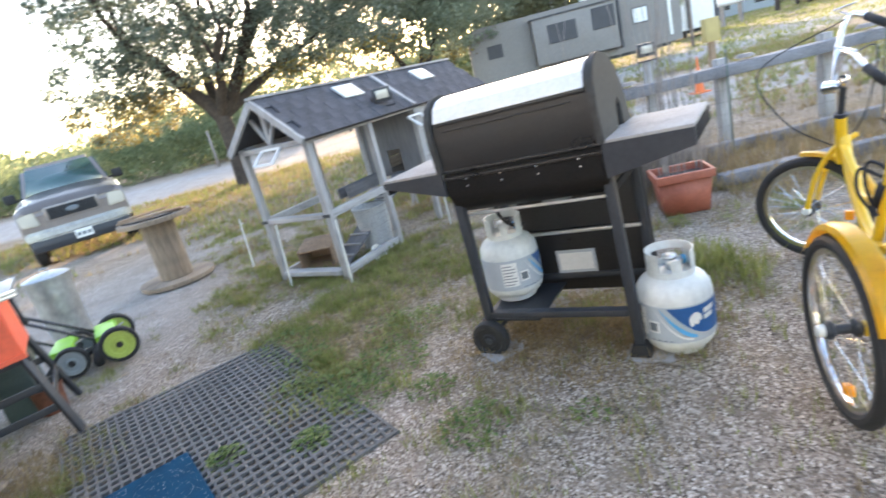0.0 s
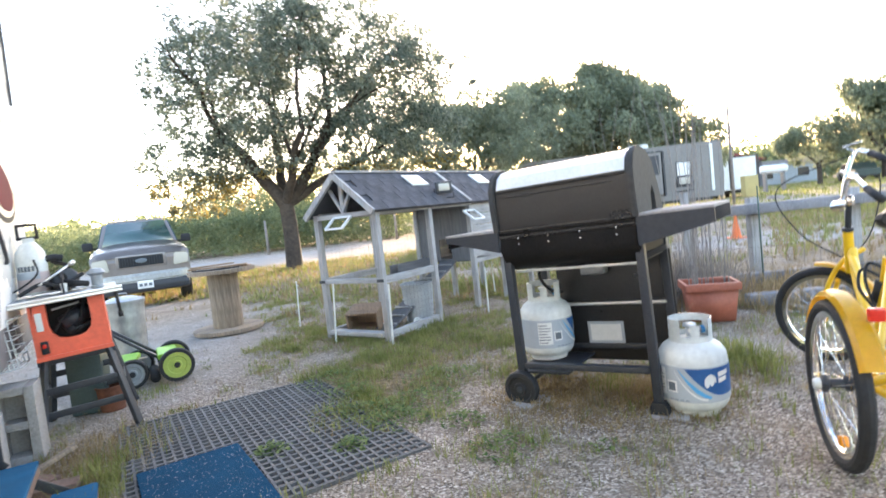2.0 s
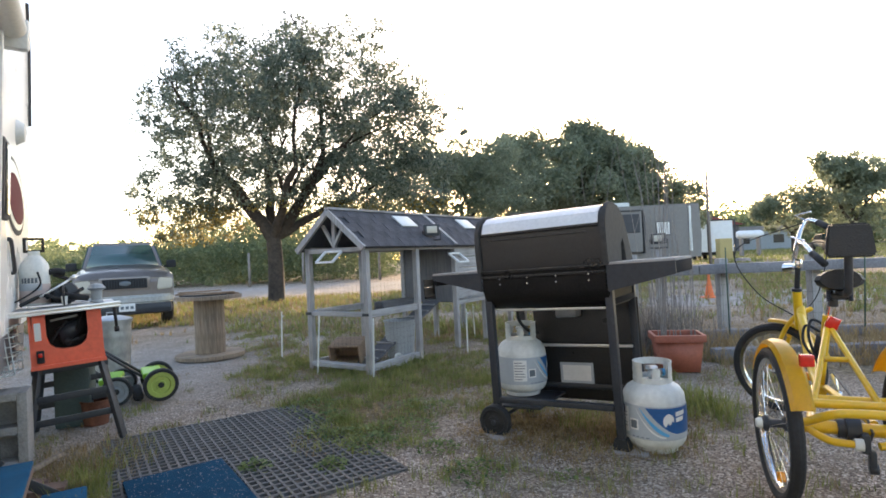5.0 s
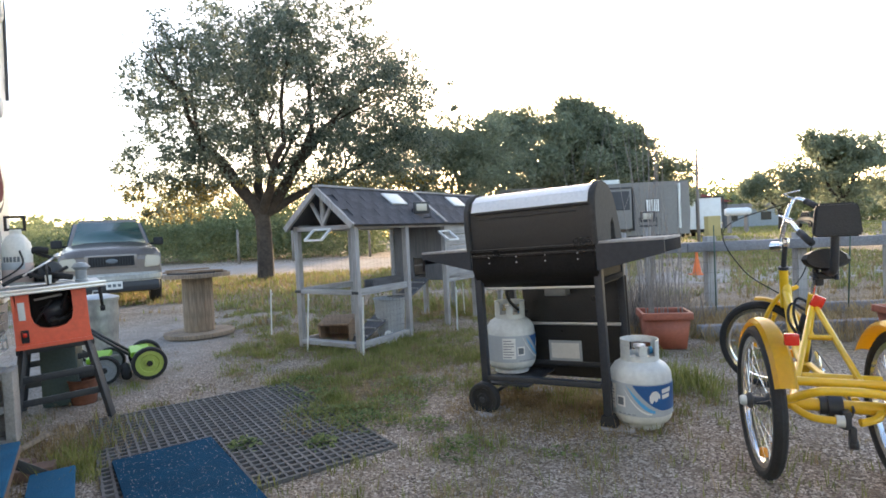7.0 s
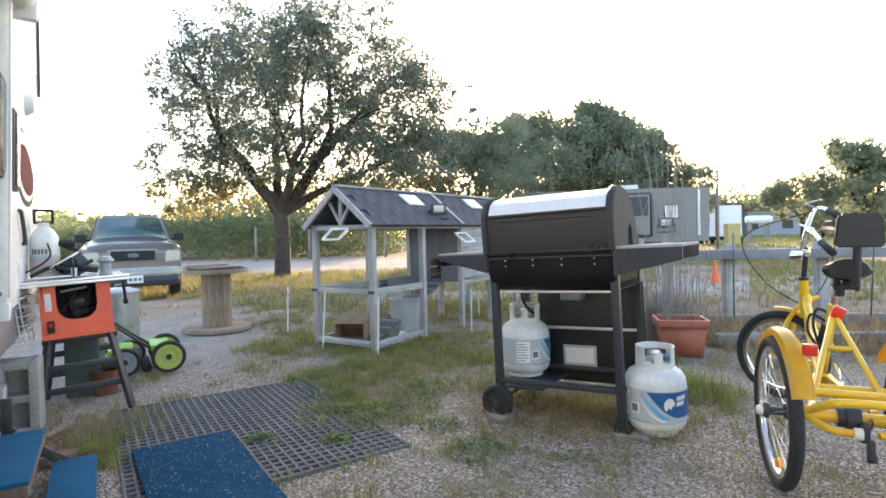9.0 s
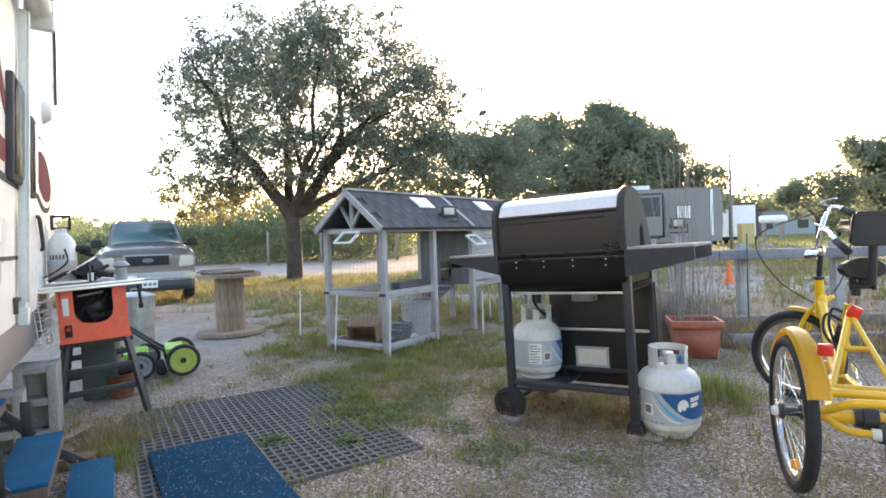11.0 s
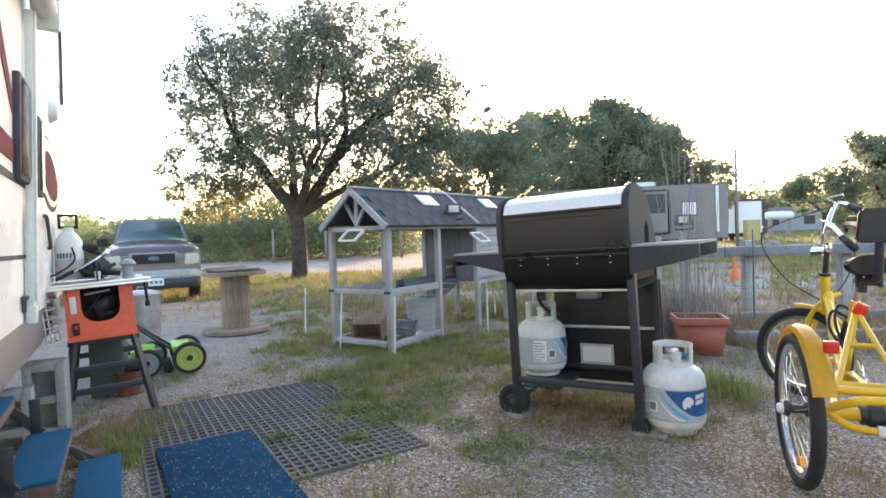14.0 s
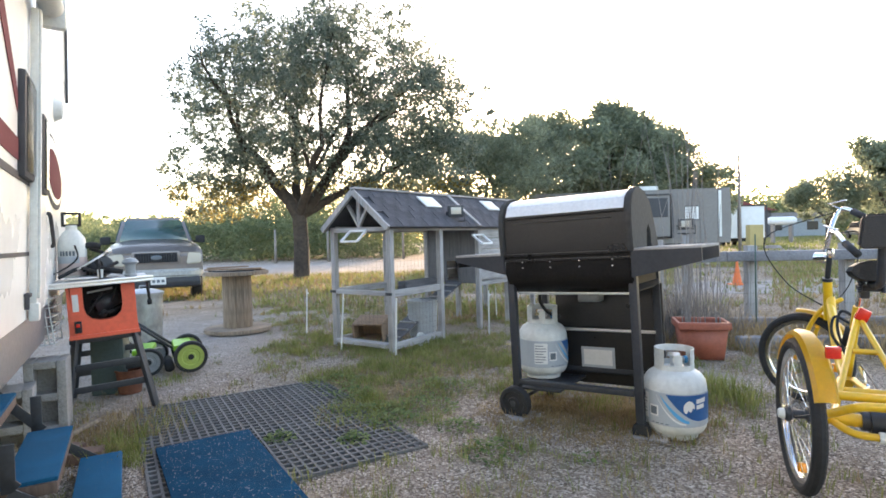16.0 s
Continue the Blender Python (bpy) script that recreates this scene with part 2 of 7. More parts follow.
def part(name, bm, mat, parent=None, label="", angle=35):
    """Links a bmesh as one mesh object."""
    smooth(bm, angle)
    me = bpy.data.meshes.new(name)
    bm.to_mesh(me)
    bm.free()
    for mm in (mat if isinstance(mat, (list, tuple)) else [mat]):
        me.materials.append(mm)
    ob = new(name, me)
    if parent is not None:
        ob.parent = parent
    if label:
        ob["label"] = label
    return ob


def share(name, me, m, parent):
    """One more object on a mesh that exists, at the pose m under parent."""
    ob = new(name, me)
    ob.parent = parent
    ob.matrix_basis = m
    return ob


def thing(name, label, category, m=None, group="", kind=""):
    ob = new(name)
    ob.empty_display_size = 0.1
    if m is not None:
        ob.matrix_basis = m
    return tagged(ob, label, category, group, kind)


def box(bm, c, s, m=None, bevel=0.0):
    """A box with centre c and size s, its edges rounded by bevel."""
    r = bmesh.ops.create_cube(bm, size=1.0)
    vs = r["verts"]
    for v in vs:
        v.co = Vector((v.co.x * s[0], v.co.y * s[1], v.co.z * s[2]))
    if bevel:
        es = list({e for v in vs for e in v.link_edges})
        b = bmesh.ops.bevel(bm, geom=es, offset=bevel, segments=2, affect="EDGES", profile=0.6)
        vs = list({v for f in b["faces"] for v in f.verts} | {v for v in vs if v.is_valid})
    mm = Matrix.Translation(c) if m is None else m @ Matrix.Translation(c)
    for v in vs:
        v.co = mm @ v.co
    return bm


def prism(bm, pts, y0, y1, axis="y"):
    """A flat outline (x, z) drawn out from y0 to y1."""
    a = [bm.verts.new((x, y0, z) if axis == "y" else (y0, x, z)) for x, z in pts]
    b = [bm.verts.new((x, y1, z) if axis == "y" else (y1, x, z)) for x, z in pts]
    n = len(pts)
    fs = [bm.faces.new(a), bm.faces.new(b[::-1])]
    for i in range(n):
        fs.append(bm.faces.new((a[i], b[i], b[(i + 1) % n], a[(i + 1) % n])))
    bmesh.ops.recalc_face_normals(bm, faces=fs)
    return bm


def rod(bm, p0, p1, r0, r1=None, seg=12, cap=True):
    """A round bar from p0 to p1."""
    p0, p1 = Vector(p0), Vector(p1)
    r1 = r0 if r1 is None else r1
    d = p1 - p0
    q = d.to_track_quat("Z", "Y").to_matrix()
    ra, rb = [], []
    for i in range(seg):
        a = 2 * math.pi * i / seg
        o = q @ Vector((math.cos(a), math.sin(a), 0))
        ra.append(bm.verts.new(p0 + o * r0))
        rb.append(bm.verts.new(p1 + o * r1))
    for i in range(seg):
        j = (i + 1) % seg
        bm.faces.new((ra[i], ra[j], rb[j], rb[i]))
    if cap:
        bm.faces.new(ra[::-1])
        bm.faces.new(rb)
    return bm


def tube(bm, pts, r, seg=10, closed=False):
    """A bent bar through the points; r may be a list."""
    pts = [Vector(p) for p in pts]
    n = len(pts)
    rings = []
    up = Vector((0.123, 0.31, 0.94)).normalized()
    for i, p in enumerate(pts):
        a = pts[i - 1] if i or closed else p
        b = pts[(i + 1) % n] if i < n - 1 or closed else p
        d = (b - a).normalized()
        s = d.cross(up)
        if s.length < 1e-4:
            s = d.cross(Vector((1, 0, 0)))
        s.normalize()
        w = s.cross(d)
        rr = r[i] if isinstance(r, (list, tuple)) else r
        rings.append([bm.verts.new(p + (s * math.cos(2 * math.pi * k / seg) + w * math.sin(2 * math.pi * k / seg)) * rr) for k in range(seg)])
    for i in range(n if closed else n - 1):
        A, B = rings[i], rings[(i + 1) % n]
        for k in range(seg):
            bm.faces.new((A[k], A[(k + 1) % seg], B[(k + 1) % seg], B[k]))
    if not closed:
        bm.faces.new(rings[0][::-1])
        bm.faces.new(rings[-1])
    bmesh.ops.recalc_face_normals(bm, faces=bm.faces[:])
    return bm


def curve_pts(ctrl, n=8):
    """Points of a smooth line through the control points."""
    c = [Vector(p) for p in ctrl]
    c = [2 * c[0] - c[1]] + c + [2 * c[-1] - c[-2]]
    out = []
    for i in range(1, len(c) - 2):
        for k in range(n):
            u = k / n
            out.append(0.5 * (2 * c[i] + (c[i + 1] - c[i - 1]) * u + (2 * c[i - 1] - 5 * c[i] + 4 * c[i + 1] - c[i + 2]) * u * u + (3 * c[i] - c[i - 1] - 3 * c[i + 1] + c[i + 2]) * u ** 3))
    out.append(c[-2])
    return out


def lathe(bm, prof, seg=40, m=None, a0=0.0, a1=360.0):
    """A profile (r, z) turned about z."""
    full = abs(a1 - a0) >= 360
    cols = seg if full else seg + 1
    rings = []
    for k in range(cols):
        a = radians(a0 + (a1 - a0) * k / seg)
        rings.append([bm.verts.new((r * math.cos(a), r * math.sin(a), z)) for r, z in prof])
    for k in range(seg):
        A, B = rings[k], rings[(k + 1) % cols]
        for i in range(len(prof) - 1):
            bm.faces.new((A[i], B[i], B[i + 1], A[i + 1]))
    bmesh.ops.remove_doubles(bm, verts=bm.verts[:], dist=1e-5)
    if m is not None:
        bmesh.ops.transform(bm, matrix=m, verts=bm.verts[:])
    return bm


def torus(bm, R, r, m=None, seg=48, sub=10):
    return lathe(bm, [(R + r * math.cos(2 * math.pi * i / sub), r * math.sin(2 * math.pi * i / sub)) for i in range(sub + 1)], seg, m)


def bar(name, p0, p1, w, h, mat, parent, bevel=0.004, label=""):
    """A squared timber or steel bar from p0 to p1 as a part of its own."""
    p0, p1 = Vector(p0), Vector(p1)
    bm = bm_new()
    d = p1 - p0
    if abs(d.normalized().z) > 0.999:
        rot = Matrix.Identity(4)
    else:
        rot = d.to_track_quat("Z", "Y").to_matrix().to_4x4()
    box(bm, (0, 0, 0), (w, h, d.length), None, bevel)
    ob = part(name, bm, mat, parent, label)
    ob.matrix_basis = Matrix.Translation((p0 + p1) / 2) @ rot
    return ob


def from_lists(name, vs, fs, mat, parent=None):
    me = bpy.data.meshes.new(name)
    me.from_pydata(vs, [], fs)
    me.materials.append(mat)
    ob = new(name, me)
    if parent is not None:
        ob.parent = parent
    return ob


# ---- ground ----
def wob(x, y, s=1.0):
    return noise.noise(Vector((x * s, y * s, 3.7)))


def blob(x, y, cx, cy, rx, ry, turn=0.0):
    c, s = math.cos(turn), math.sin(turn)
    u, w = (x - cx) * c + (y - cy) * s, -(x - cx) * s + (y - cy) * c
    return max(0.0, 1 - math.sqrt((u / rx) ** 2 + (w / ry) ** 2))


def green_at(x, y):
    """How much grass grows at a place, 0 to 1."""
    g = 0.0
    g = max(g, 1.5 * blob(x, y, -0.35, 4.0, 0.95, 1.7, -0.35))
    g = max(g, 1.3 * blob(x, y, 0.15, 4.6, 1.0, 1.2))
    g = max(g, 1.0 * blob(x, y, -0.75, 3.2, 0.55, 0.9, 0.6))
    g = max(g, 0.9 * blob(x, y, 1.62, 3.2, 0.3, 0.55))
    g = max(g, 0.55 * blob(x, y, 0.75, 2.35, 0.7, 0.3))
    g = max(g, 0.5 * blob(x, y, -1.75, 2.85, 0.4, 0.55))
    g = max(g, 0.7 * blob(x, y, -1.8, 6.9, 1.2, 1.4))
    g = max(g, 1.2 * blob(x, y, 0.4, 7.6, 2.6, 2.4))
    g = max(g, 1.0 * blob(x, y, 0.3, 3.65, 0.75, 0.85))
    g = max(g, 0.45 * blob(x, y, 0.8, 3.05, 0.75, 0.55))
    g = max(g, 1.25 * blob(x, y, -1.0, 5.5, 0.95, 2.1))
    g = max(g, 1.0 * blob(x, y, -1.9, 8.7, 2.3, 1.9))
    g = max(g, 0.75 * blob(x, y, 3.3, 4.1, 2.2, 1.1))
    if y > 9.5 and (y < 16.2 or y > 27):
        g = max(g, 0.75)
    if x > 2.2 and y > 4.5:
        g = max(g, 0.6)
    if 0.42 * y < x < 0.6 * y and 7.6 < y < 14.5:
        g = 0.22
    g = max(g, 0.18 if y < 9.5 else 0.0)
    return max(0.0, min(1.0, g + 0.45 * wob(x, y, 1.9) + 0.4 * wob(x, y, 5.0)))


def ground_z(x, y):
    n = 0.018 * wob(x, y, 0.9) + 0.008 * wob(x, y, 4.0)
    return n * (1 if y < 30 else 3)


def ground_material():
    m = bpy.data.materials.new("gravel_and_soil")
    m.use_nodes = True
    t = m.node_tree
    p = t.nodes["Principled BSDF"]
    p.inputs["Roughness"].default_value, p.inputs["Specular IOR Level"].default_value = 0.95, 0.15
    co = t.nodes.new("ShaderNodeTexCoord")

    def nz(scale, detail=6):
        n = t.nodes.new("ShaderNodeTexNoise")
        n.inputs["Scale"].default_value, n.inputs["Detail"].default_value = scale, detail
        t.links.new(co.outputs["Object"], n.inputs["Vector"])
        return n

    def ramp(src, stops):
        r = t.nodes.new("ShaderNodeValToRGB")
        while len(r.color_ramp.elements) < len(stops):
            r.color_ramp.elements.new(0.5)
        for e, (pos, col) in zip(r.color_ramp.elements, stops):
            e.position, e.color = pos, (*col, 1)
        t.links.new(src, r.inputs["Fac"])
        return r.outputs["Color"]

    def mix(fac, a, b):
        x = t.nodes.new("ShaderNodeMix")
        x.data_type = "RGBA"
        t.links.new(fac, x.inputs[0])
        t.links.new(a, x.inputs[6])
        t.links.new(b, x.inputs[7])
        return x.outputs[2]

    v = t.nodes.new("ShaderNodeTexVoronoi")
    v.inputs["Scale"].default_value = 115
    t.links.new(co.outputs["Object"], v.inputs["Vector"])
    sep = t.nodes.new("ShaderNodeSeparateColor")
    t.links.new(v.outputs["Color"], sep.inputs["Color"])
    stones = ramp(sep.outputs[0], [(0.0, (0.085, 0.062, 0.047)), (0.35, (0.235, 0.188, 0.15)), (0.75, (0.43, 0.358, 0.295)), (1.0, (0.68, 0.6, 0.52))])
    big = ramp(nz(0.8).outputs["Fac"], [(0.35, (0.165, 0.124, 0.093)), (0.65, (0.3, 0.247, 0.2))])
    gravel = mix(ramp(nz(9).outputs["Fac"], [(0.5, (0, 0, 0)), (0.72, (1, 1, 1))]), stones, big)
    soil = ramp(nz(30).outputs["Fac"], [(0.3, (0.06, 0.046, 0.028)), (0.5, (0.19, 0.145, 0.085)), (0.7, (0.38, 0.29, 0.185))])
    at = t.nodes.new("ShaderNodeAttribute")
    at.attribute_name = "green"
    far = t.nodes.new("ShaderNodeAttribute")
    far.attribute_name = "lane"
    lane = ramp(nz(3).outputs["Fac"], [(0.3, (0.27, 0.25, 0.235)), (0.7, (0.4, 0.375, 0.35))])
    c = mix(at.outputs["Fac"], gravel, soil)
    c = mix(far.outputs["Fac"], c, lane)
    t.links.new(c, p.inputs["Base Color"])
    b = t.nodes.new("ShaderNodeBump")
    b.inputs["Strength"].default_value, b.inputs["Distance"].default_value = 0.7, 0.012
    t.links.new(v.outputs["Distance"], b.inputs["Height"])
    t.links.new(b.outputs["Normal"], p.inputs["Normal"])
    return m


def build_ground():
    def axis(near0, near1, step, far):
        a = list(np.arange(near0, near1, step))
        v, s = near1, step
        while v < far:
            a.append(v)
            s *= 1.22
            v += s
        v, s = near0, step
        while v > -far:
            s *= 1.22
            v -= s
            a.insert(0, v)
        return a
    xs, ys = axis(-4.5, 5.0, 0.09, 900), axis(-0.5, 9.0, 0.09, 900)
    vs = [(x, y, ground_z(x, y)) for y in ys for x in xs]
    w = len(xs)
    fs = [(j * w + i, j * w + i + 1, (j + 1) * w + i + 1, (j + 1) * w + i) for j in range(len(ys) - 1) for i in range(w - 1)]
    ob = from_lists("ground", vs, fs, ground_material())
    tagged(ob, "ground of pinkish gravel, bare soil and thin grass", "ground", kind="structure")
    g = ob.data.attributes.new("green", "FLOAT", "POINT")
    l = ob.data.attributes.new("lane", "FLOAT", "POINT")
    for i, (x, y, z) in enumerate(vs):
        road = 1.0 if 16.5 + 0.02 * x + 0.8 * wob(x, y, 0.2) < y < 25 + 0.6 * wob(x, y, 0.3) + 0.03 * x else 0.0
        side = 1.0 if (x - 6.5) ** 2 / 9 + (y - 9.5) ** 2 / 1.5 < 1 else 0.0
        pale = blob(x, y, -2.9, 5.2, 1.6, 2.8) * 1.1
        g.data[i].value = green_at(x, y) * 0.9
        l.data[i].value = max(road, side, min(0.75, pale))
    for f in ob.data.polygons:
        f.use_smooth = True
    return ob


build_ground()


# ---- white fifth-wheel trailer beside the yard ----
def build_rv():
    ang = math.degrees(math.atan2(0.86, -0.5))
    m = pose(-1.59, 1.97, 0, rz=ang) @ pose(0, 0, 0.75, rx=2.2) @ pose(0, 0, -0.75)   # local x along the wall; local -y points to the yard; leans out a little
    t = thing("camper_trailer", "cream fifth-wheel camper with maroon swooshes and grey skirt", "camper", m)
    L0, L1 = -5.5, 2.22
    bm = bm_new()
    prism(bm, [(L0, 0.69), (L1 - 0.02, 0.69), (L1 + 0.03, 1.3), (L1 - 0.02, 2.0), (L1 - 0.14, 2.55), (L1 - 0.5, 2.95), (L0, 2.98)], 0.0, 2.4)
    part("wall", bm, RV_WHITE, t)
    bm = bm_new()
    box(bm, ((L0 + L1) / 2 - 0.03, 1.2, 0.59), (L1 - L0 - 0.05, 2.38, 0.198), None, 0.01)
    part("skirt", bm, RV_GREY, t, "dark grey lower skirt")
    bm = bm_new()
    rod(bm, (L0, -0.07, 2.12), (0.6, -0.07, 2.12), 0.05, seg=20)
    box(bm, (0.63, -0.07, 2.1), (0.06, 0.12, 0.15), None, 0.025)
    part("awning_roll", bm, PLASTIC_WHITE, t, "rolled awning with grey end cap")
    bm = bm_new()
    box(bm, (0.5, -0.022, 1.38), (0.05, 0.03, 1.36), None, 0.01)
    box(bm, (0.5, -0.042, 1.42), (0.03, 0.012, 1.28), None, 0.005)
    box(bm, (0.5, -0.026, 0.72), (0.06, 0.04, 0.08), None, 0.01)
    part("awning_arm", bm, PLASTIC_WHITE, t, "white metal awning arm")
    for x0, x1, z0, z1 in ((0.22, 0.58, 1.29, 1.72), (0.78, 0.97, 1.27, 1.66)):
        bm = bm_new()
        box(bm, ((x0 + x1) / 2, -0.012, (z0 + z1) / 2), (x1 - x0, 0.03, z1 - z0), None, 0.012)
        w = part("window", bm, RV_DARK, t, "dark rounded camper window")
        bm = bm_new()
        box(bm, ((x0 + x1) / 2, -0.029, (z0 + z1) / 2), (x1 - x0 - 0.05, 0.006, z1 - z0 - 0.05), None, 0.002)
        part("pane", bm, DARK_GLASS, w)

    def swoosh(name, mat, pts, y):
        bm = bm_new()
        prism(bm, pts, y, y - 0.003)
        part(name, bm, mat, t)

    def oval(cx, cz, rx, rz, n=28):
        return [(cx + rx * math.cos(2 * math.pi * k / n), cz + rz * math.sin(2 * math.pi * k / n) - 0.12 * (rx * math.cos(2 * math.pi * k / n))) for k in range(n)]
    swoosh("decal", RV_DARK, oval(1.45, 1.44, 0.47, 0.2), -0.001)
    swoosh("decal", RV_WHITE, oval(1.44, 1.445, 0.43, 0.175), -0.004)
    swoosh("decal", RV_MAROON, oval(1.46, 1.43, 0.36, 0.125), -0.0075)
    swoosh("decal", RV_MAROON, [(-5.4, 1.58), (0.95, 1.42), (0.95, 1.34), (-5.4, 1.44)], -0.001)
    swoosh("decal", RV_DARK, [(-5.4, 1.36), (0.95, 1.3), (0.95, 1.275), (-5.4, 1.3)], -0.001)
    swoosh("decal", RV_DARK, [(-5.4, 0.985), (0.6, 0.985), (0.6, 0.968), (-5.4, 0.968)], -0.001)
    swoosh("decal", RV_MAROON, [(-0.6, 2.3), (0.2, 1.62), (0.2, 1.54), (-0.7, 2.2)], -0.001)
    bm = bm_new()
    tube(bm, [(L1 - 0.03, -0.004, 2.02), (L1 - 0.1, -0.004, 2.34), (L1 - 0.16, -0.004, 2.56), (L1 - 0.32, -0.004, 2.76)], 0.014, 8)
    part("edge_trim", bm, RV_DARK, t, "dark trim along the front edge")
    bm = bm_new()
    lathe(bm, [(0, 0.05), (0.05, 0.04), (0.075, 0.0)], 24, pose(1.5, 0, 1.83, rx=90))
    part("porch_light", bm, PLASTIC_WHITE, t, "round white porch light")
    bm = bm_new()
    tube(bm, curve_pts([(1.16, 0, 1.19), (1.17, -0.014, 1.18), (1.26, -0.016, 1.1), (1.35, -0.014, 1.02), (1.36, 0, 1.01)]), 0.01)
    part("grab_handle", bm, RV_DARK, t, "black grab handle")
    bm = bm_new()
    box(bm, (0.42, -0.012, 0.8), (0.07, 0.022, 0.018), None, 0.005)
    box(bm, (0.39, -0.012, 0.77), (0.014, 0.018, 0.06), None, 0.004)
    part("latch", bm, RV_DARK, t)
    bm = bm_new()
    box(bm, (0.5, 0.4, 0.46), (3.0, 0.12, 0.08), None, 0.01)
    box(bm, (1.6, 0.4, 0.24), (0.08, 0.08, 0.46), None, 0.01)
    box(bm, (1.6, 0.4, 0.02), (0.25, 0.25, 0.04), None, 0.005)
    part("chassis", bm, FRAME_STEEL, t)
    return t


build_rv()


def build_steps():
    ang = math.degrees(math.atan2(0.86, -0.5))
    t = thing("entry_steps", "folding entry steps with blue carpet treads", "steps", pose(-1.59, 1.97, 0, rz=ang))
    x0, x1 = -0.28, 0.38
    for k, (y, z) in enumerate(((0.11, 0.40), (-0.08, 0.225), (-0.26, 0.075))):
        bm = bm_new()
        box(bm, ((x0 + x1) / 2, y, z - 0.03), (x1 - x0 - 0.03, 0.155, 0.04), None, 0.006)
        tr = part("tread", bm, STEP_WOOD, t)
        bm = bm_new()
        box(bm, ((x0 + x1) / 2, y, z - 0.004), (x1 - x0 - 0.05, 0.16, 0.018), None, 0.007)
        part("carpet", bm, CARPET_STEP, tr, "worn blue carpet cover")
    for x in (x0, x1):
        for (ya, za), (yb, zb) in (((0.14, 0.44), (-0.05, 0.22)), ((-0.03, 0.21), (-0.24, 0.05)), ((-0.03, 0.21), (-0.03, 0.37))):
            bar("side_arm", (x, ya, za), (x, yb, zb), 0.008, 0.04, FRAME_STEEL, t, 0.003)
    for x in (x0 + 0.06, x1 - 0.06):
        bar("prop_leg", (x, -0.29, 0.0), (x, -0.29, 0.03), 0.025, 0.025, FRAME_STEEL, t, 0.003)


build_steps()


# ---- grill ----
GA = math.degrees(math.atan2(-0.39, 0.55))
GRILL = pose(0.40, 3.05, 0.008, rz=GA) @ pose(0.67, 0, 0, ry=-2) @ pose(-0.67, 0, 0)


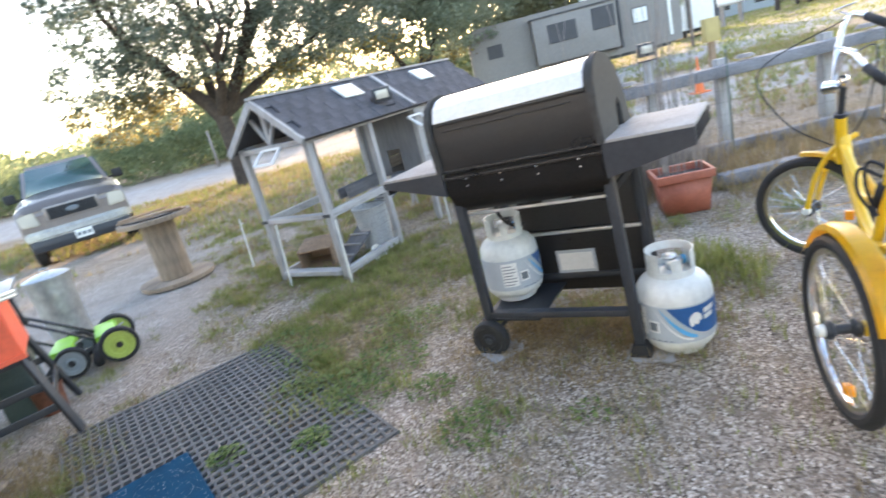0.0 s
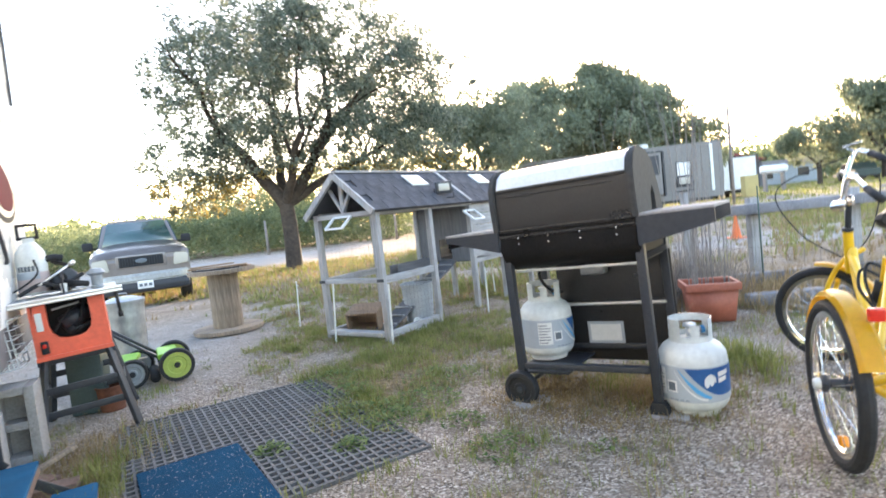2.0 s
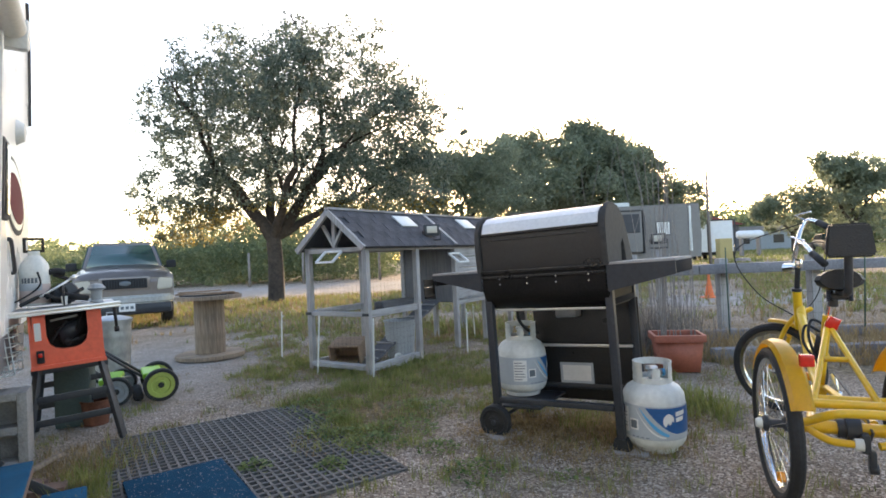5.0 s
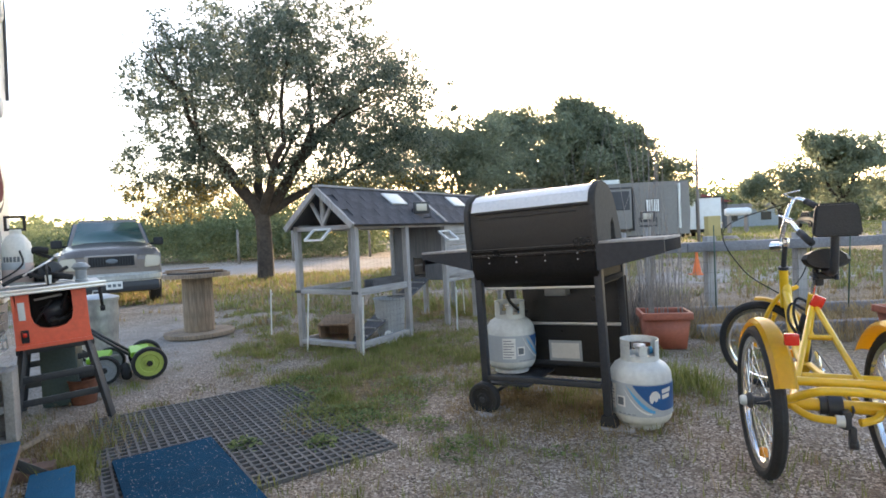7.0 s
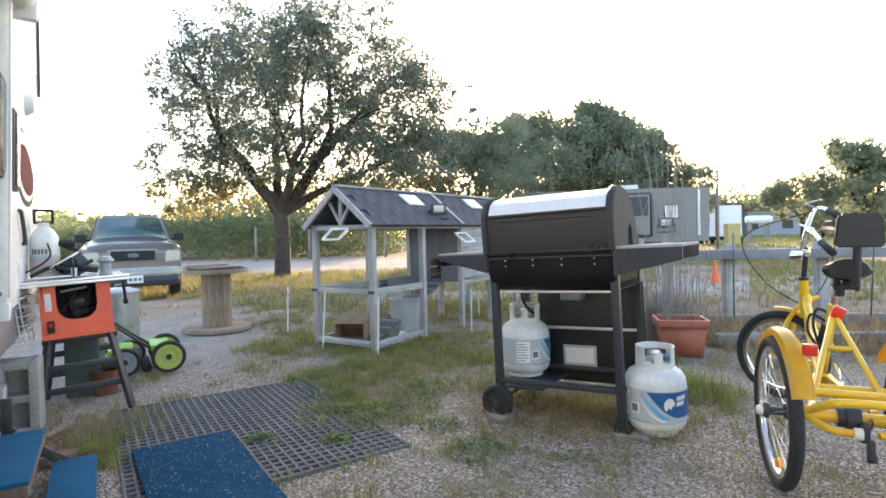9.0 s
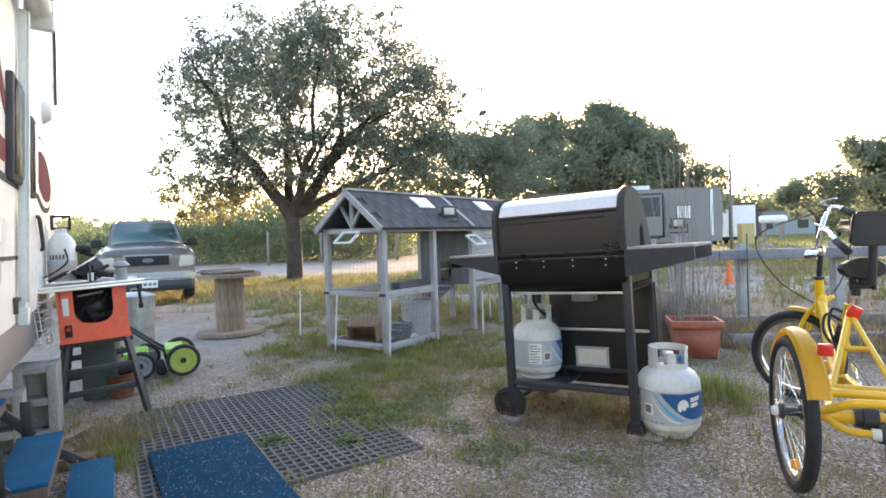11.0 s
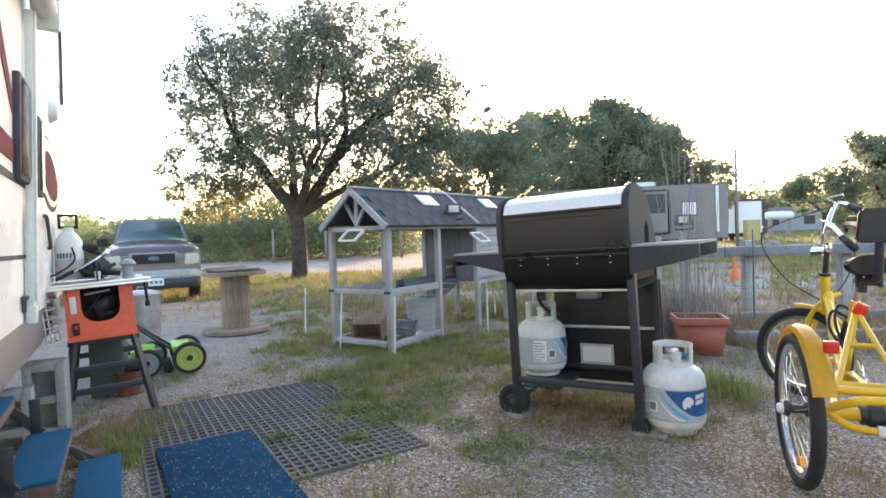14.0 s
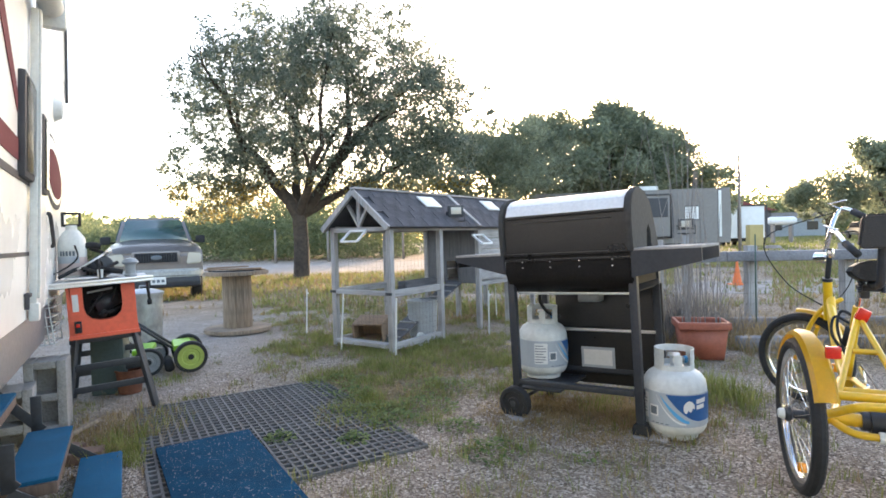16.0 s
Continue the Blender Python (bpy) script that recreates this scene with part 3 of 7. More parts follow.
def build_grill():
    """Local x along the width from the wheel leg, local y away from the open side, towards the garden."""
    W, D = 0.67, 0.42
    t = thing("gas_grill", "black gas grill on a cart, lid closed, pale metal lid top", "grill", GRILL)
    # legs and rails
    for x, y, z0 in ((0, 0, 0.09), (W, 0, 0.05), (0, D, 0.0), (W, D, 0.0)):
        bar("leg", (x, y, z0), (x, y, 0.8), 0.042, 0.042, FRAME_STEEL, t, 0.01)
    for y, z in ((0, 0.2), (D, 0.2)):
        bar("crossbar", (0.021, y, z), (W - 0.021, y, z), 0.045, 0.03, FRAME_STEEL, t, 0.006)
    for x, z in ((W, 0.2), (0, 0.72), (W, 0.72)):
        bar("side_bar", (x, 0.021, z), (x, D - 0.021, z), 0.04, 0.03, DULL_BLACK, t, 0.006)
    bar("upper_rail", (0.03, 0.02, 0.69), (W - 0.03, 0.02, 0.69), 0.012, 0.012, STAINLESS, t, 0.003, "thin bright rail")
    bar("shelf_edge", (0.12, D - 0.03, 0.44), (W - 0.01, D - 0.03, 0.44), 0.02, 0.016, STAINLESS, t, 0.003, "bright shelf edge")
    # wheels, axle and foot
    for y in (-0.04,):
        bm = bm_new()
        lathe(bm, [(0, 0.028), (0.03, 0.03), (0.035, 0.02), (0.06, 0.018), (0.066, 0.028), (0.085, 0.026), (0.09, 0.015), (0.09, -0.015), (0.085, -0.026), (0.066, -0.028), (0.06, -0.018), (0.03, -0.02), (0, -0.02)], 32, pose(0, y, 0.09, rx=90))
        wh = part("wheel", bm, RUBBER, t, "black plastic cart wheel")
        bm = bm_new()
        lathe(bm, [(0, 0.036), (0.014, 0.034), (0.018, 0.026)], 16, pose(0, y, 0.09, rx=90))
        part("hub", bm, FRAME_STEEL, wh)
    bm = bm_new()
    rod(bm, (0, -0.04, 0.09), (0, D, 0.09), 0.01)
    part("axle", bm, FRAME_STEEL, t)
    for y in (0, D):
        bm = bm_new()
        prism(bm, [(W - 0.042, 0.0), (W + 0.042, 0.0), (W + 0.04, 0.022), (W + 0.027, 0.055), (W - 0.027, 0.055), (W - 0.04, 0.022)], y - 0.03, y + 0.03)
        part("foot", bm, RUBBER, t, "black plastic foot")
    # far panel with paper label
    bm = bm_new()
    box(bm, (W / 2 + 0.05, D, 0.415), (W - 0.04, 0.014, 0.59), None, 0.004)
    pn = part("panel", bm, BLACK_STEEL, t, "black steel door panel")
    bm = bm_new()
    box(bm, (W / 2 - 0.015, D - 0.009, 0.275), (0.2, 0.003, 0.12))
    part("label_plate", bm, LABEL_GREY, pn, "grey paper label")
    bm = bm_new()
    box(bm, (W / 2 - 0.015, D - 0.0112, 0.275), (0.17, 0.0012, 0.09))
    part("label_print_area", bm, LABEL_WHITE, pn)
    bm = bm_new()
    box(bm, (W / 2 - 0.02, D - 0.06, 0.635), (0.13, 0.09, 0.05), None, 0.012)
    part("drip_cup", bm, GALV, t, "dented metal grease cup")
    bm = bm_new()
    box(bm, (0.09, 0.23, 0.156), (0.3, 0.42, 0.012), None, 0.003)
    part("tank_tray", bm, FRAME_STEEL, t)
    # firebox
    bm = bm_new()
    prism(bm, [(-0.05, 0.90), (-0.055, 0.80), (-0.02, 0.74), (0.06, 0.695), (D - 0.05, 0.695), (D + 0.03, 0.78), (D + 0.03, 0.90)], -0.01, W + 0.01, "x")
    bmesh.ops.bevel(bm, geom=bm.edges[:], offset=0.006, segments=2, affect="EDGES")
    fb = part("firebox", bm, FIREBOX, t, "black firebox with soot-brown sheen")
    for x in (0.1, 0.26, 0.42, 0.59):
        for dz in (0.0, 0.03):
            bm = bm_new()
            lathe(bm, [(0, 0.005), (0.004, 0.004), (0.006, 0.0)], 10, pose(x, -0.0535, 0.835 + dz, rx=90))
            part("screw", bm, CHROME, fb)
    for z in (0.875, 0.905):
        bm = bm_new()
        box(bm, (W / 2, -0.056, z), (W + 0.02, 0.012, 0.012), None, 0.004)
        part("rib", bm, BLACK_STEEL, fb)
    # lid
    prof = [(-0.053, 0.897), (-0.062, 1.03), (-0.055, 1.115), (-0.03, 1.165), (0.02, 1.195), (0.09, 1.205), (0.2, 1.19), (0.3, 1.14), (0.37, 1.05), (D + 0.03, 0.897)]
    shrink = lambda pts: [(x if x < 0 else x * 0.86, z) for x, z in pts]
    bm = bm_new()
    prism(bm, shrink(prof), 0.0, W, "x")
    lid = part("lid", bm, BLACK_STEEL, t, "black enamel lid", 25)
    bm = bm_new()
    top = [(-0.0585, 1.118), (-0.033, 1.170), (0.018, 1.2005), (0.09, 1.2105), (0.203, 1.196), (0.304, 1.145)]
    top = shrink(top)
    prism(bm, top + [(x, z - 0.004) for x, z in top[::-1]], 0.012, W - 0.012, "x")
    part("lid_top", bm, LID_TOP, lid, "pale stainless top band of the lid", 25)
    for x in (-0.014, W + 0.014):
        bm = bm_new()
        cap = [(-0.07, 0.905), (-0.08, 1.03), (-0.072, 1.125), (-0.04, 1.18), (0.015, 1.212), (0.09, 1.222), (0.21, 1.205), (0.315, 1.15), (0.39, 1.05), (D + 0.05, 0.905),
               (0.30, 0.905), (0.285, 1.0), (0.25, 1.03), (0.215, 1.0), (0.2, 0.905)]
        prism(bm, shrink(cap), x - 0.014, x + 0.014, "x")
        bmesh.ops.bevel(bm, geom=[e for e in bm.edges if abs(e.verts[0].co.x - e.verts[1].co.x) < 1e-6], offset=0.004, segments=2, affect="EDGES")
        part("end_cap", bm, END_CAP, lid, "dark cast end cap")
    bm = bm_new()
    box(bm, (W / 2, -0.063, 1.105), (W - 0.02, 0.01, 0.008), None, 0.003)
    box(bm, (W / 2 - 0.01, -0.06, 1.075), (W - 0.12, 0.008, 0.006), None, 0.002)
    part("lid_seam", bm, BLACK_STEEL, lid)
    # side shelves
    for s, x0, x1 in ((-1, -0.335, -0.012), (1, W + 0.012, W + 0.325)):
        bm = bm_new()
        xi, xo = (x1, x0) if s < 0 else (x0, x1)
        prism(bm, [(xi, 0.905), (xo, 0.905), (xo, 0.845), (xi, 0.775)] if s > 0 else [(xi, 0.905), (xi, 0.80), (xo, 0.88), (xo, 0.905)], -0.06, -0.045)
        front = part("side_shelf", bm, FRAME_STEEL, t, "dark side shelf with pale top")
        bm = bm_new()
        prism(bm, [(xi, 0.905), (xo, 0.905), (xo, 0.845), (xi, 0.775)] if s > 0 else [(xi, 0.905), (xi, 0.80), (xo, 0.88), (xo, 0.905)], D - 0.02, D - 0.005)
        part("far_edge", bm, FRAME_STEEL, front)
        bm = bm_new()
        box(bm, (xo - s * 0.006, (D - 0.065) / 2, 0.875), (0.012, D + 0.02, 0.058), None, 0.004)
        part("end_edge", bm, DULL_BLACK, front)
        bm = bm_new()
        box(bm, ((x0 + x1) / 2, (D - 0.065) / 2, 0.91), (x1 - x0, D + 0.05, 0.014), None, 0.004)
        part("shelf_top", bm, CONCRETE, front, "weathered pale shelf top")
    bm = bm_new()
    tube(bm, curve_pts([(0.05, 0.25, 0.7), (0.06, 0.22, 0.62), (0.1, 0.25, 0.55), (0.12, 0.35, 0.52)]), 0.009)
    part("gas_hose", bm, RUBBER, t, "black gas hose")
    return t


build_grill()


def build_tank(m, turn, h=1.0, label="", face=-113.0):
    t = thing("propane_cylinder", label, "propane cylinder", m, "propane cylinders")
    s = h
    R = 0.155
    bm = bm_new()
    lathe(bm, [(0, 0.015), (0.1, 0.018), (0.135, 0.035), (0.15, 0.058), (R, 0.085), (R, 0.262), (0.15, 0.295), (0.13, 0.325), (0.095, 0.348), (0.04, 0.36), (0, 0.362)], 48)
    part("body", bm, WHITE_TANK, t)
    bm = bm_new()
    lathe(bm, [(0.108, 0.05), (0.112, 0.02), (0.108, 0.0), (0.1, 0.0), (0.104, 0.02), (0.1, 0.05)], 40)
    part("foot_ring", bm, WHITE_TANK, t)
    bm = bm_new()
    lathe(bm, [(R + 0.001, 0.082), (R + 0.0025, 0.084), (R + 0.0025, 0.247), (R + 0.001, 0.249)], 48)
    sl = part("sleeve", bm, LABEL_GREY, t, "grey printed sleeve")

    def patch(name, mat, a0, a1, z0f, z1f, off, n=16):
        vs, fs = [], []
        for k in range(n + 1):
            a = radians(a0 + (a1 - a0) * k / n)
            u = k / n
            for z in (z0f(u), z1f(u)):
                vs.append(((R + off) * math.cos(a), (R + off) * math.sin(a), z))
        for k in range(n):
            fs.append((2 * k, 2 * k + 2, 2 * k + 3, 2 * k + 1))
        ob = from_lists(name, vs, fs, mat, sl)
        for f in ob.data.polygons:
            f.use_smooth = True
        return ob
    a = turn
    patch("blue_field", LABEL_BLUE, a - 10, a + 92, lambda u: 0.112 + 0.13 * max(0, 1 - u * 1.7) ** 1.8, lambda u: 0.243, 0.0036)
    patch("light_blue_band", LABEL_LIGHTBLUE, a - 22, a + 30, lambda u: 0.102 + 0.141 * (1 - u) ** 1.9, lambda u: 0.114 + 0.129 * (1 - u * 0.99) ** 1.4, 0.0042)
    patch("white_band", LABEL_WHITE, a - 30, a + 24, lambda u: 0.094 + 0.149 * (1 - u) ** 2.1, lambda u: 0.102 + 0.141 * (1 - u) ** 1.9, 0.0046)
    patch("emblem", LABEL_WHITE, a + 20, a + 40, lambda u: 0.168 - 0.016 * abs(math.sin(u * 7.5)) + 0.02 * u * u, lambda u: 0.188 + 0.028 * math.sin(3.0 * u) ** 0.7, 0.0050)
    patch("lettering_bar", LABEL_WHITE, a + 44, a + 66, lambda u: 0.2 + 0.006 * u, lambda u: 0.222 + 0.006 * u, 0.0050)
    patch("lettering_bar", LABEL_WHITE, a + 44, a + 62, lambda u: 0.172 + 0.006 * u, lambda u: 0.193 + 0.006 * u, 0.0050)
    patch("text_panel", LABEL_WHITE, a - 76, a - 46, lambda u: 0.105, lambda u: 0.235, 0.0036)
    patch("text_panel", LABEL_WHITE, a - 42, a - 24, lambda u: 0.125, lambda u: 0.18, 0.0036)
    for k in range(7):
        patch("text_bar", LABEL_INK, a - 74, a - (50 if k % 3 else 56), lambda u, k=k: 0.114 + k * 0.017, lambda u, k=k: 0.119 + k * 0.017, 0.0044, 6)
    for k in range(3):
        patch("text_bar", LABEL_INK, a - 40, a - 27, lambda u, k=k: 0.133 + k * 0.013, lambda u, k=k: 0.147 + k * 0.013, 0.0044, 6)
    for k in range(4):
        patch("text_bar", LABEL_INK, a - 38 + 9 * k, a - 32 + 9 * k, lambda u: 0.09, lambda u: 0.094, 0.0050, 4)
    # collar with openings
    for a0, a1, z0, z1 in ((0, 360, 0.335, 0.375), (42, 130, 0.375, 0.42), (215, 318, 0.375, 0.42), (42, 318, 0.42, 0.455), (-12, 12, 0.375, 0.43)):
        bm = bm_new()
        lathe(bm, [(0.092, z0), (0.096, z0), (0.098, z1), (0.094, z1), (0.092, z0)], 40, pose(0, 0, 0, rz=face + 12), a0, a1)
        part("collar", bm, WHITE_TANK, t)
    bm = bm_new()
    rod(bm, (0, 0, 0.355), (0, 0, 0.41), 0.02)
    rod(bm, (0.0, 0, 0.39), (0.05, 0, 0.39), 0.017)
    rod(bm, (0, 0, 0.41), (0, 0, 0.425), 0.032, 0.03)
    part("valve", bm, STAINLESS, t, "brass-grey valve with knob")
    bm = bm_new()
    rod(bm, (0.052, 0, 0.39), (0.066, 0, 0.39), 0.02)
    part("valve_cap", bm, LABEL_LIGHTBLUE, t, "light blue valve cap")
    t.scale = (s, s, s)
    return t


build_tank(pose(1.122, 2.69, 0), -118, 0.94, "white propane cylinder with blue label standing on the gravel")
build_tank(pose(0.578, 3.26, 0.162), -44, 0.915, "white propane cylinder with grey sleeve under the grill")


# ---- mats ----
MA = math.degrees(math.atan2(0.61, 1.0))
MAT = pose(-1.87, 3.26, 0, rz=MA)          # local x along the far edge, local -y towards the near side


def build_mat():
    Lx, Ly, pitch, deep = 1.19, 1.5, 0.0425, 0.0535
    nx, ny = int(Lx / pitch), int(Ly / deep)
    vs, fs = [], []

    def cell(x0, x1, y0, y1, z0, z1):
        b = len(vs)
        vs.extend([(x0, y0, z0), (x1, y0, z0), (x1, y1, z0), (x0, y1, z0), (x0, y0, z1), (x1, y0, z1), (x1, y1, z1), (x0, y1, z1)])
        for f in ((4, 5, 6, 7), (0, 1, 5, 4), (1, 2, 6, 5), (2, 3, 7, 6), (3, 0, 4, 7)):
            fs.append(tuple(b + i for i in f))
    for i in range(nx + 1):
        x = i * pitch
        cell(x - 0.0055, x + 0.0055, -ny * deep - 0.006, 0.006, 0.002, 0.0185)
    for j in range(ny + 1):
        y = -j * deep
        cell(-0.006, nx * pitch + 0.006, y - 0.0085, y + 0.0085, 0.002, 0.0175)
    for i in range(nx + 1):
        for j in range(ny + 1):
            cell(i * pitch - 0.0075, i * pitch + 0.0075, -j * deep - 0.0095, -j * deep + 0.0095, 0.002, 0.0195)
    ob = from_lists("rubber_mat", vs, fs, MAT_RUBBER)
    ob.matrix_basis = MAT
    tagged(ob, "black rubber drainage mat with square holes on the ground", "mat")


build_mat()


def build_doormat():
    d = Vector((0.53, -0.82)).normalized()
    m = pose(-1.395, 2.575, 0.026, rz=math.degrees(math.atan2(d.x, -d.y)) + 0)
    t = thing("doormat", "deep blue carpet mat with pale debris flecks", "mat", m)
    bm = bm_new()
    box(bm, (0.215, -0.5, 0.006), (0.43, 1.0, 0.012), None, 0.004)
    part("carpet", bm, CARPET, t)
    rnd = random.Random(5)
    vs, fs = [], []
    for k in range(850):
        x, y, a, s = rnd.uniform(0.01, 0.42), -rnd.uniform(0.01, 0.99), rnd.uniform(0, 6.3), rnd.uniform(0.0011, 0.0037)
        b = len(vs)
        dx, dy = math.cos(a) * s, math.sin(a) * s
        vs.extend([(x - dx, y - dy, 0.0125), (x + dy * 0.4, y - dx * 0.4, 0.0125), (x + dx, y + dy, 0.014), (x - dy * 0.4, y + dx * 0.4, 0.0135)])
        fs.append((b, b + 1, b + 2, b + 3))
    tagged(from_lists("debris", vs, fs, FLECK, t), kind="stuff")


build_doormat()


# ---- coop ----
COOP = pose(-0.47, 4.77, 0, rz=-36)


def build_coop():
    """Local x along the front (right post at 0), local y along the length."""
    W = 0.7
    t = thing("chicken_coop", "grey wooden chicken coop with open run and shingled roof", "chicken coop", COOP)
    ys = (0.0, 0.73, 1.43, 2.05, 2.7)
    for y in ys:
        for x in (0.0, -W):
            bar("post", (x, y, 0), (x, y, 1.12), 0.052, 0.05, GREY_WOOD, t, 0.004)
    # rails
    for z, w in ((0.06, 0.09), (0.52, 0.06), (1.09, 0.06)):
        bar("rail", (-W + 0.031, 0, z), (-0.031, 0, z), w, 0.04, GREY_WOOD, t, 0.004)
    for x in (0.0, -W):
        for z, y1 in ((0.055, 0.7), (0.52, 0.7), (1.1, 2.67)):
            bar("rail", (x, 0.03, z), (x, y1, z), 0.04, 0.06, GREY_WOOD, t, 0.004)
    bar("rail", (0, 1.46, 0.5), (0, 2.67, 0.5), 0.04, 0.07, GREY_WOOD, t, 0.004)
    bar("rail", (-W, 1.46, 0.5), (-W, 2.67, 0.5), 0.04, 0.07, GREY_WOOD, t, 0.004)
    # perch boards of the run
    for k in range(2):
        bar("floor_board", (-W + 0.09 + k * 0.11, 0.8, 0.5), (-W + 0.09 + k * 0.11, 1.4, 0.5), 0.015, 0.1, GREY_WOOD_D, t, 0.002)
    # hen house walls
    z0, z1 = 0.5, 1.1
    n = 5
    for k in range(n):
        zc = z0 + (k + 0.5) * (z1 - z0) / n
        h = (z1 - z0) / n - 0.006
        for x in (0.012, -W - 0.012):
            bar("siding_board", (x, 1.46, zc), (x, 2.68, zc), 0.016, h, GREY_WOOD, t, 0.002)
        bar("siding_board", (-W + 0.03, 2.7, zc), (-0.03, 2.7, zc), h, 0.016, GREY_WOOD, t, 0.002)
    bm = bm_new()
    for x0, x1, a, b in ((-W + 0.03, -0.42, z0, z1), (-0.42, -0.26, z0 + 0.24, z1), (-0.42, -0.26, z0, z0 + 0.02), (-0.26, -0.03, z0, z1)):
        box(bm, ((x0 + x1) / 2, 1.43, (a + b) / 2), (x1 - x0, 0.02, b - a))
    part("front_wall", bm, GREY_WOOD_D, t, "dark grey front wall with pop door opening")
    bm = bm_new()
    box(bm, (-W / 2, 2.07, z0), (W, 1.27, 0.02))
    part("house_floor", bm, GREY_WOOD_D, t)
    # roof
    ez, rz_, ov = 1.12, 1.43, 0.06
    for s in (1, -1):
        x_e = ov if s > 0 else -W - ov
        a, b = Vector((-W / 2, 0, rz_)), Vector((x_e, 0, ez - 0.03))
        d = (b - a)
        nrm = Vector((d.z, 0, -d.x)) * (-1 if s > 0 else 1)
        nrm = nrm.normalized() if nrm.z > 0 else -nrm.normalized()
        bm = bm_new()
        q = [a, b, b + nrm * 0.018, a + nrm * 0.018]
        prism(bm, [(p.x, p.z) for p in q], -0.07, 2.85)
        deck = part("roof_deck", bm, SHINGLE, t)
        rows, cols = 5, 16
        ln = d.length / rows
        me = None
        for r in range(rows):
            for c in range(cols):
                w = 2.93 / cols
                y = -0.08 + (c + 0.5) * w + (w / 2 if r % 2 else 0)
                if y + w / 2 > 2.9:
                    continue
                if me is None:
                    bm = bm_new()
                    box(bm, (0, 0, 0), (ln * 1.12, w - 0.004, 0.006))
                    ob = part("shingle", bm, SHINGLE, deck)
                    me = ob.data
                else:
                    ob = new("shingle", me)
                    ob.parent = deck
                u = a + d * ((r + 0.5) / rows) + nrm * (0.026 + 0.0015 * ((r + c) % 2))
                an = math.atan2(-d.z, d.x)
                ob.matrix_basis = Matrix.Translation((u.x, y, u.z)) @ Matrix.Rotation(an + radians(2.5 if s > 0 else -2.5), 4, "Y")
        for y in (0.86, 2.05):
            if s > 0:
                bm = bm_new()
                mm = Matrix.Translation((a + d * 0.28 + nrm * 0.04)) @ Matrix.Translation((0, y, 0)) @ Matrix.Rotation(math.atan2(-d.z, d.x), 4, "Y")
                box(bm, (0, 0, 0), (0.17, 0.26, 0.014), mm, 0.004)
                part("skylight", bm, PLASTIC_WHITE, deck, "white translucent roof panel")
        bm = bm_new()
        mm = Matrix.Translation((a + b) / 2 + nrm * 0.036) @ Matrix.Translation((0, 1.36, 0)) @ Matrix.Rotation(math.atan2(-d.z, d.x), 4, "Y")
        box(bm, (0, 0, 0), (d.length, 0.05, 0.014), mm, 0.003)
        part("roof_batten", bm, GREY_WOOD, deck)
        bm = bm_new()
        prism(bm, [(p.x, p.z) for p in (a + nrm * 0.028, b + nrm * 0.028, b - nrm * 0.022, a - nrm * 0.022)], -0.1, -0.072)
        part("barge_board", bm, GREY_WOOD, t, "pale grey barge board")
    bar("ridge_cap", (-W / 2, -0.09, 1.465), (-W / 2, 2.87, 1.465), 0.07, 0.02, GREY_WOOD, t, 0.004)
    # gable brace fan
    bar("king_post", (-W / 2, -0.01, 1.1), (-W / 2, -0.01, 1.42), 0.04, 0.03, GREY_WOOD, t, 0.003)
    for s in (-1, 1):
        bar("brace", (-W / 2, -0.015, 1.12), (-W / 2 + s * 0.14, -0.015, 1.33), 0.03, 0.025, GREY_WOOD, t, 0.003)
    # propped vent windows
    for cx, cy, cz, ang in ((-W / 2, -0.03, 1.08, 0), (0.03, 1.38, 1.02, 90)):
        m = pose(cx, cy, cz, rz=ang) @ pose(0, 0, 0, rx=-52)
        for p0, p1 in (((-0.1, 0, 0), (0.1, 0, 0)), ((-0.1, 0, -0.15), (0.1, 0, -0.15)), ((-0.1, 0, 0), (-0.1, 0, -0.15)), ((0.1, 0, 0), (0.1, 0, -0.15))):
            bar("vent_frame", m @ Vector(p0), m @ Vector(p1), 0.022, 0.018, WHITE_PAINT, t, 0.002)
    # ramp with cleats
    p0, p1 = Vector((-0.3, 0.25, 0.02)), Vector((-0.3, 1.4, 0.5))
    bar("ramp", p0, p1, 0.2, 0.018, GREY_WOOD_D, t, 0.003)
    for k in range(9):
        p = p0.lerp(p1, (k + 0.7) / 9.5)
        bar("cleat", p + Vector((-0.1, -0.006, 0.016)), p + Vector((0.1, -0.006, 0.016)), 0.02, 0.015, GREY_WOOD, t, 0.002)
    # hinges of the mid rail
    for x in (-W, 0):
        bm = bm_new()
        box(bm, (x, -0.032, 0.52), (0.07, 0.012, 0.025), None, 0.003)
        part("hinge", bm, FRAME_STEEL, t)
    # netting round the run
    vs, fs = [], []

    def wire(p, q, r=0.0006):
        p, q = Vector(p), Vector(q)
        dd = (q - p).normalized()
        s1 = dd.cross(Vector((0.3, 0.2, 0.9))).normalized() * r
        s2 = dd.cross(s1)
        b = len(vs)
        for o in (s1, s2, -s1 - s2):
            vs.append(tuple(p + o))
            vs.append(tuple(q + o))
        for i in range(3):
            j = (i + 1) % 3
            fs.append((b + 2 * i, b + 2 * j, b + 2 * j + 1, b + 2 * i + 1))
    g = 0.05
    for k in range(int(0.7 / g)):
        wire((-0.03 - k * g, 0.012, 0.1), (-0.03 - k * g, 0.012, 1.06))
        wire((0.006, 0.03 + k * g, 0.1), (0.006, 0.03 + k * g, 1.06))
    for k in range(int(0.96 / g)):
        wire((-W + 0.03, 0.012, 0.1 + k * g), (-0.03, 0.012, 0.1 + k * g))
        wire((0.006, 0.03, 0.1 + k * g), (0.006, 0.7, 0.1 + k * g))
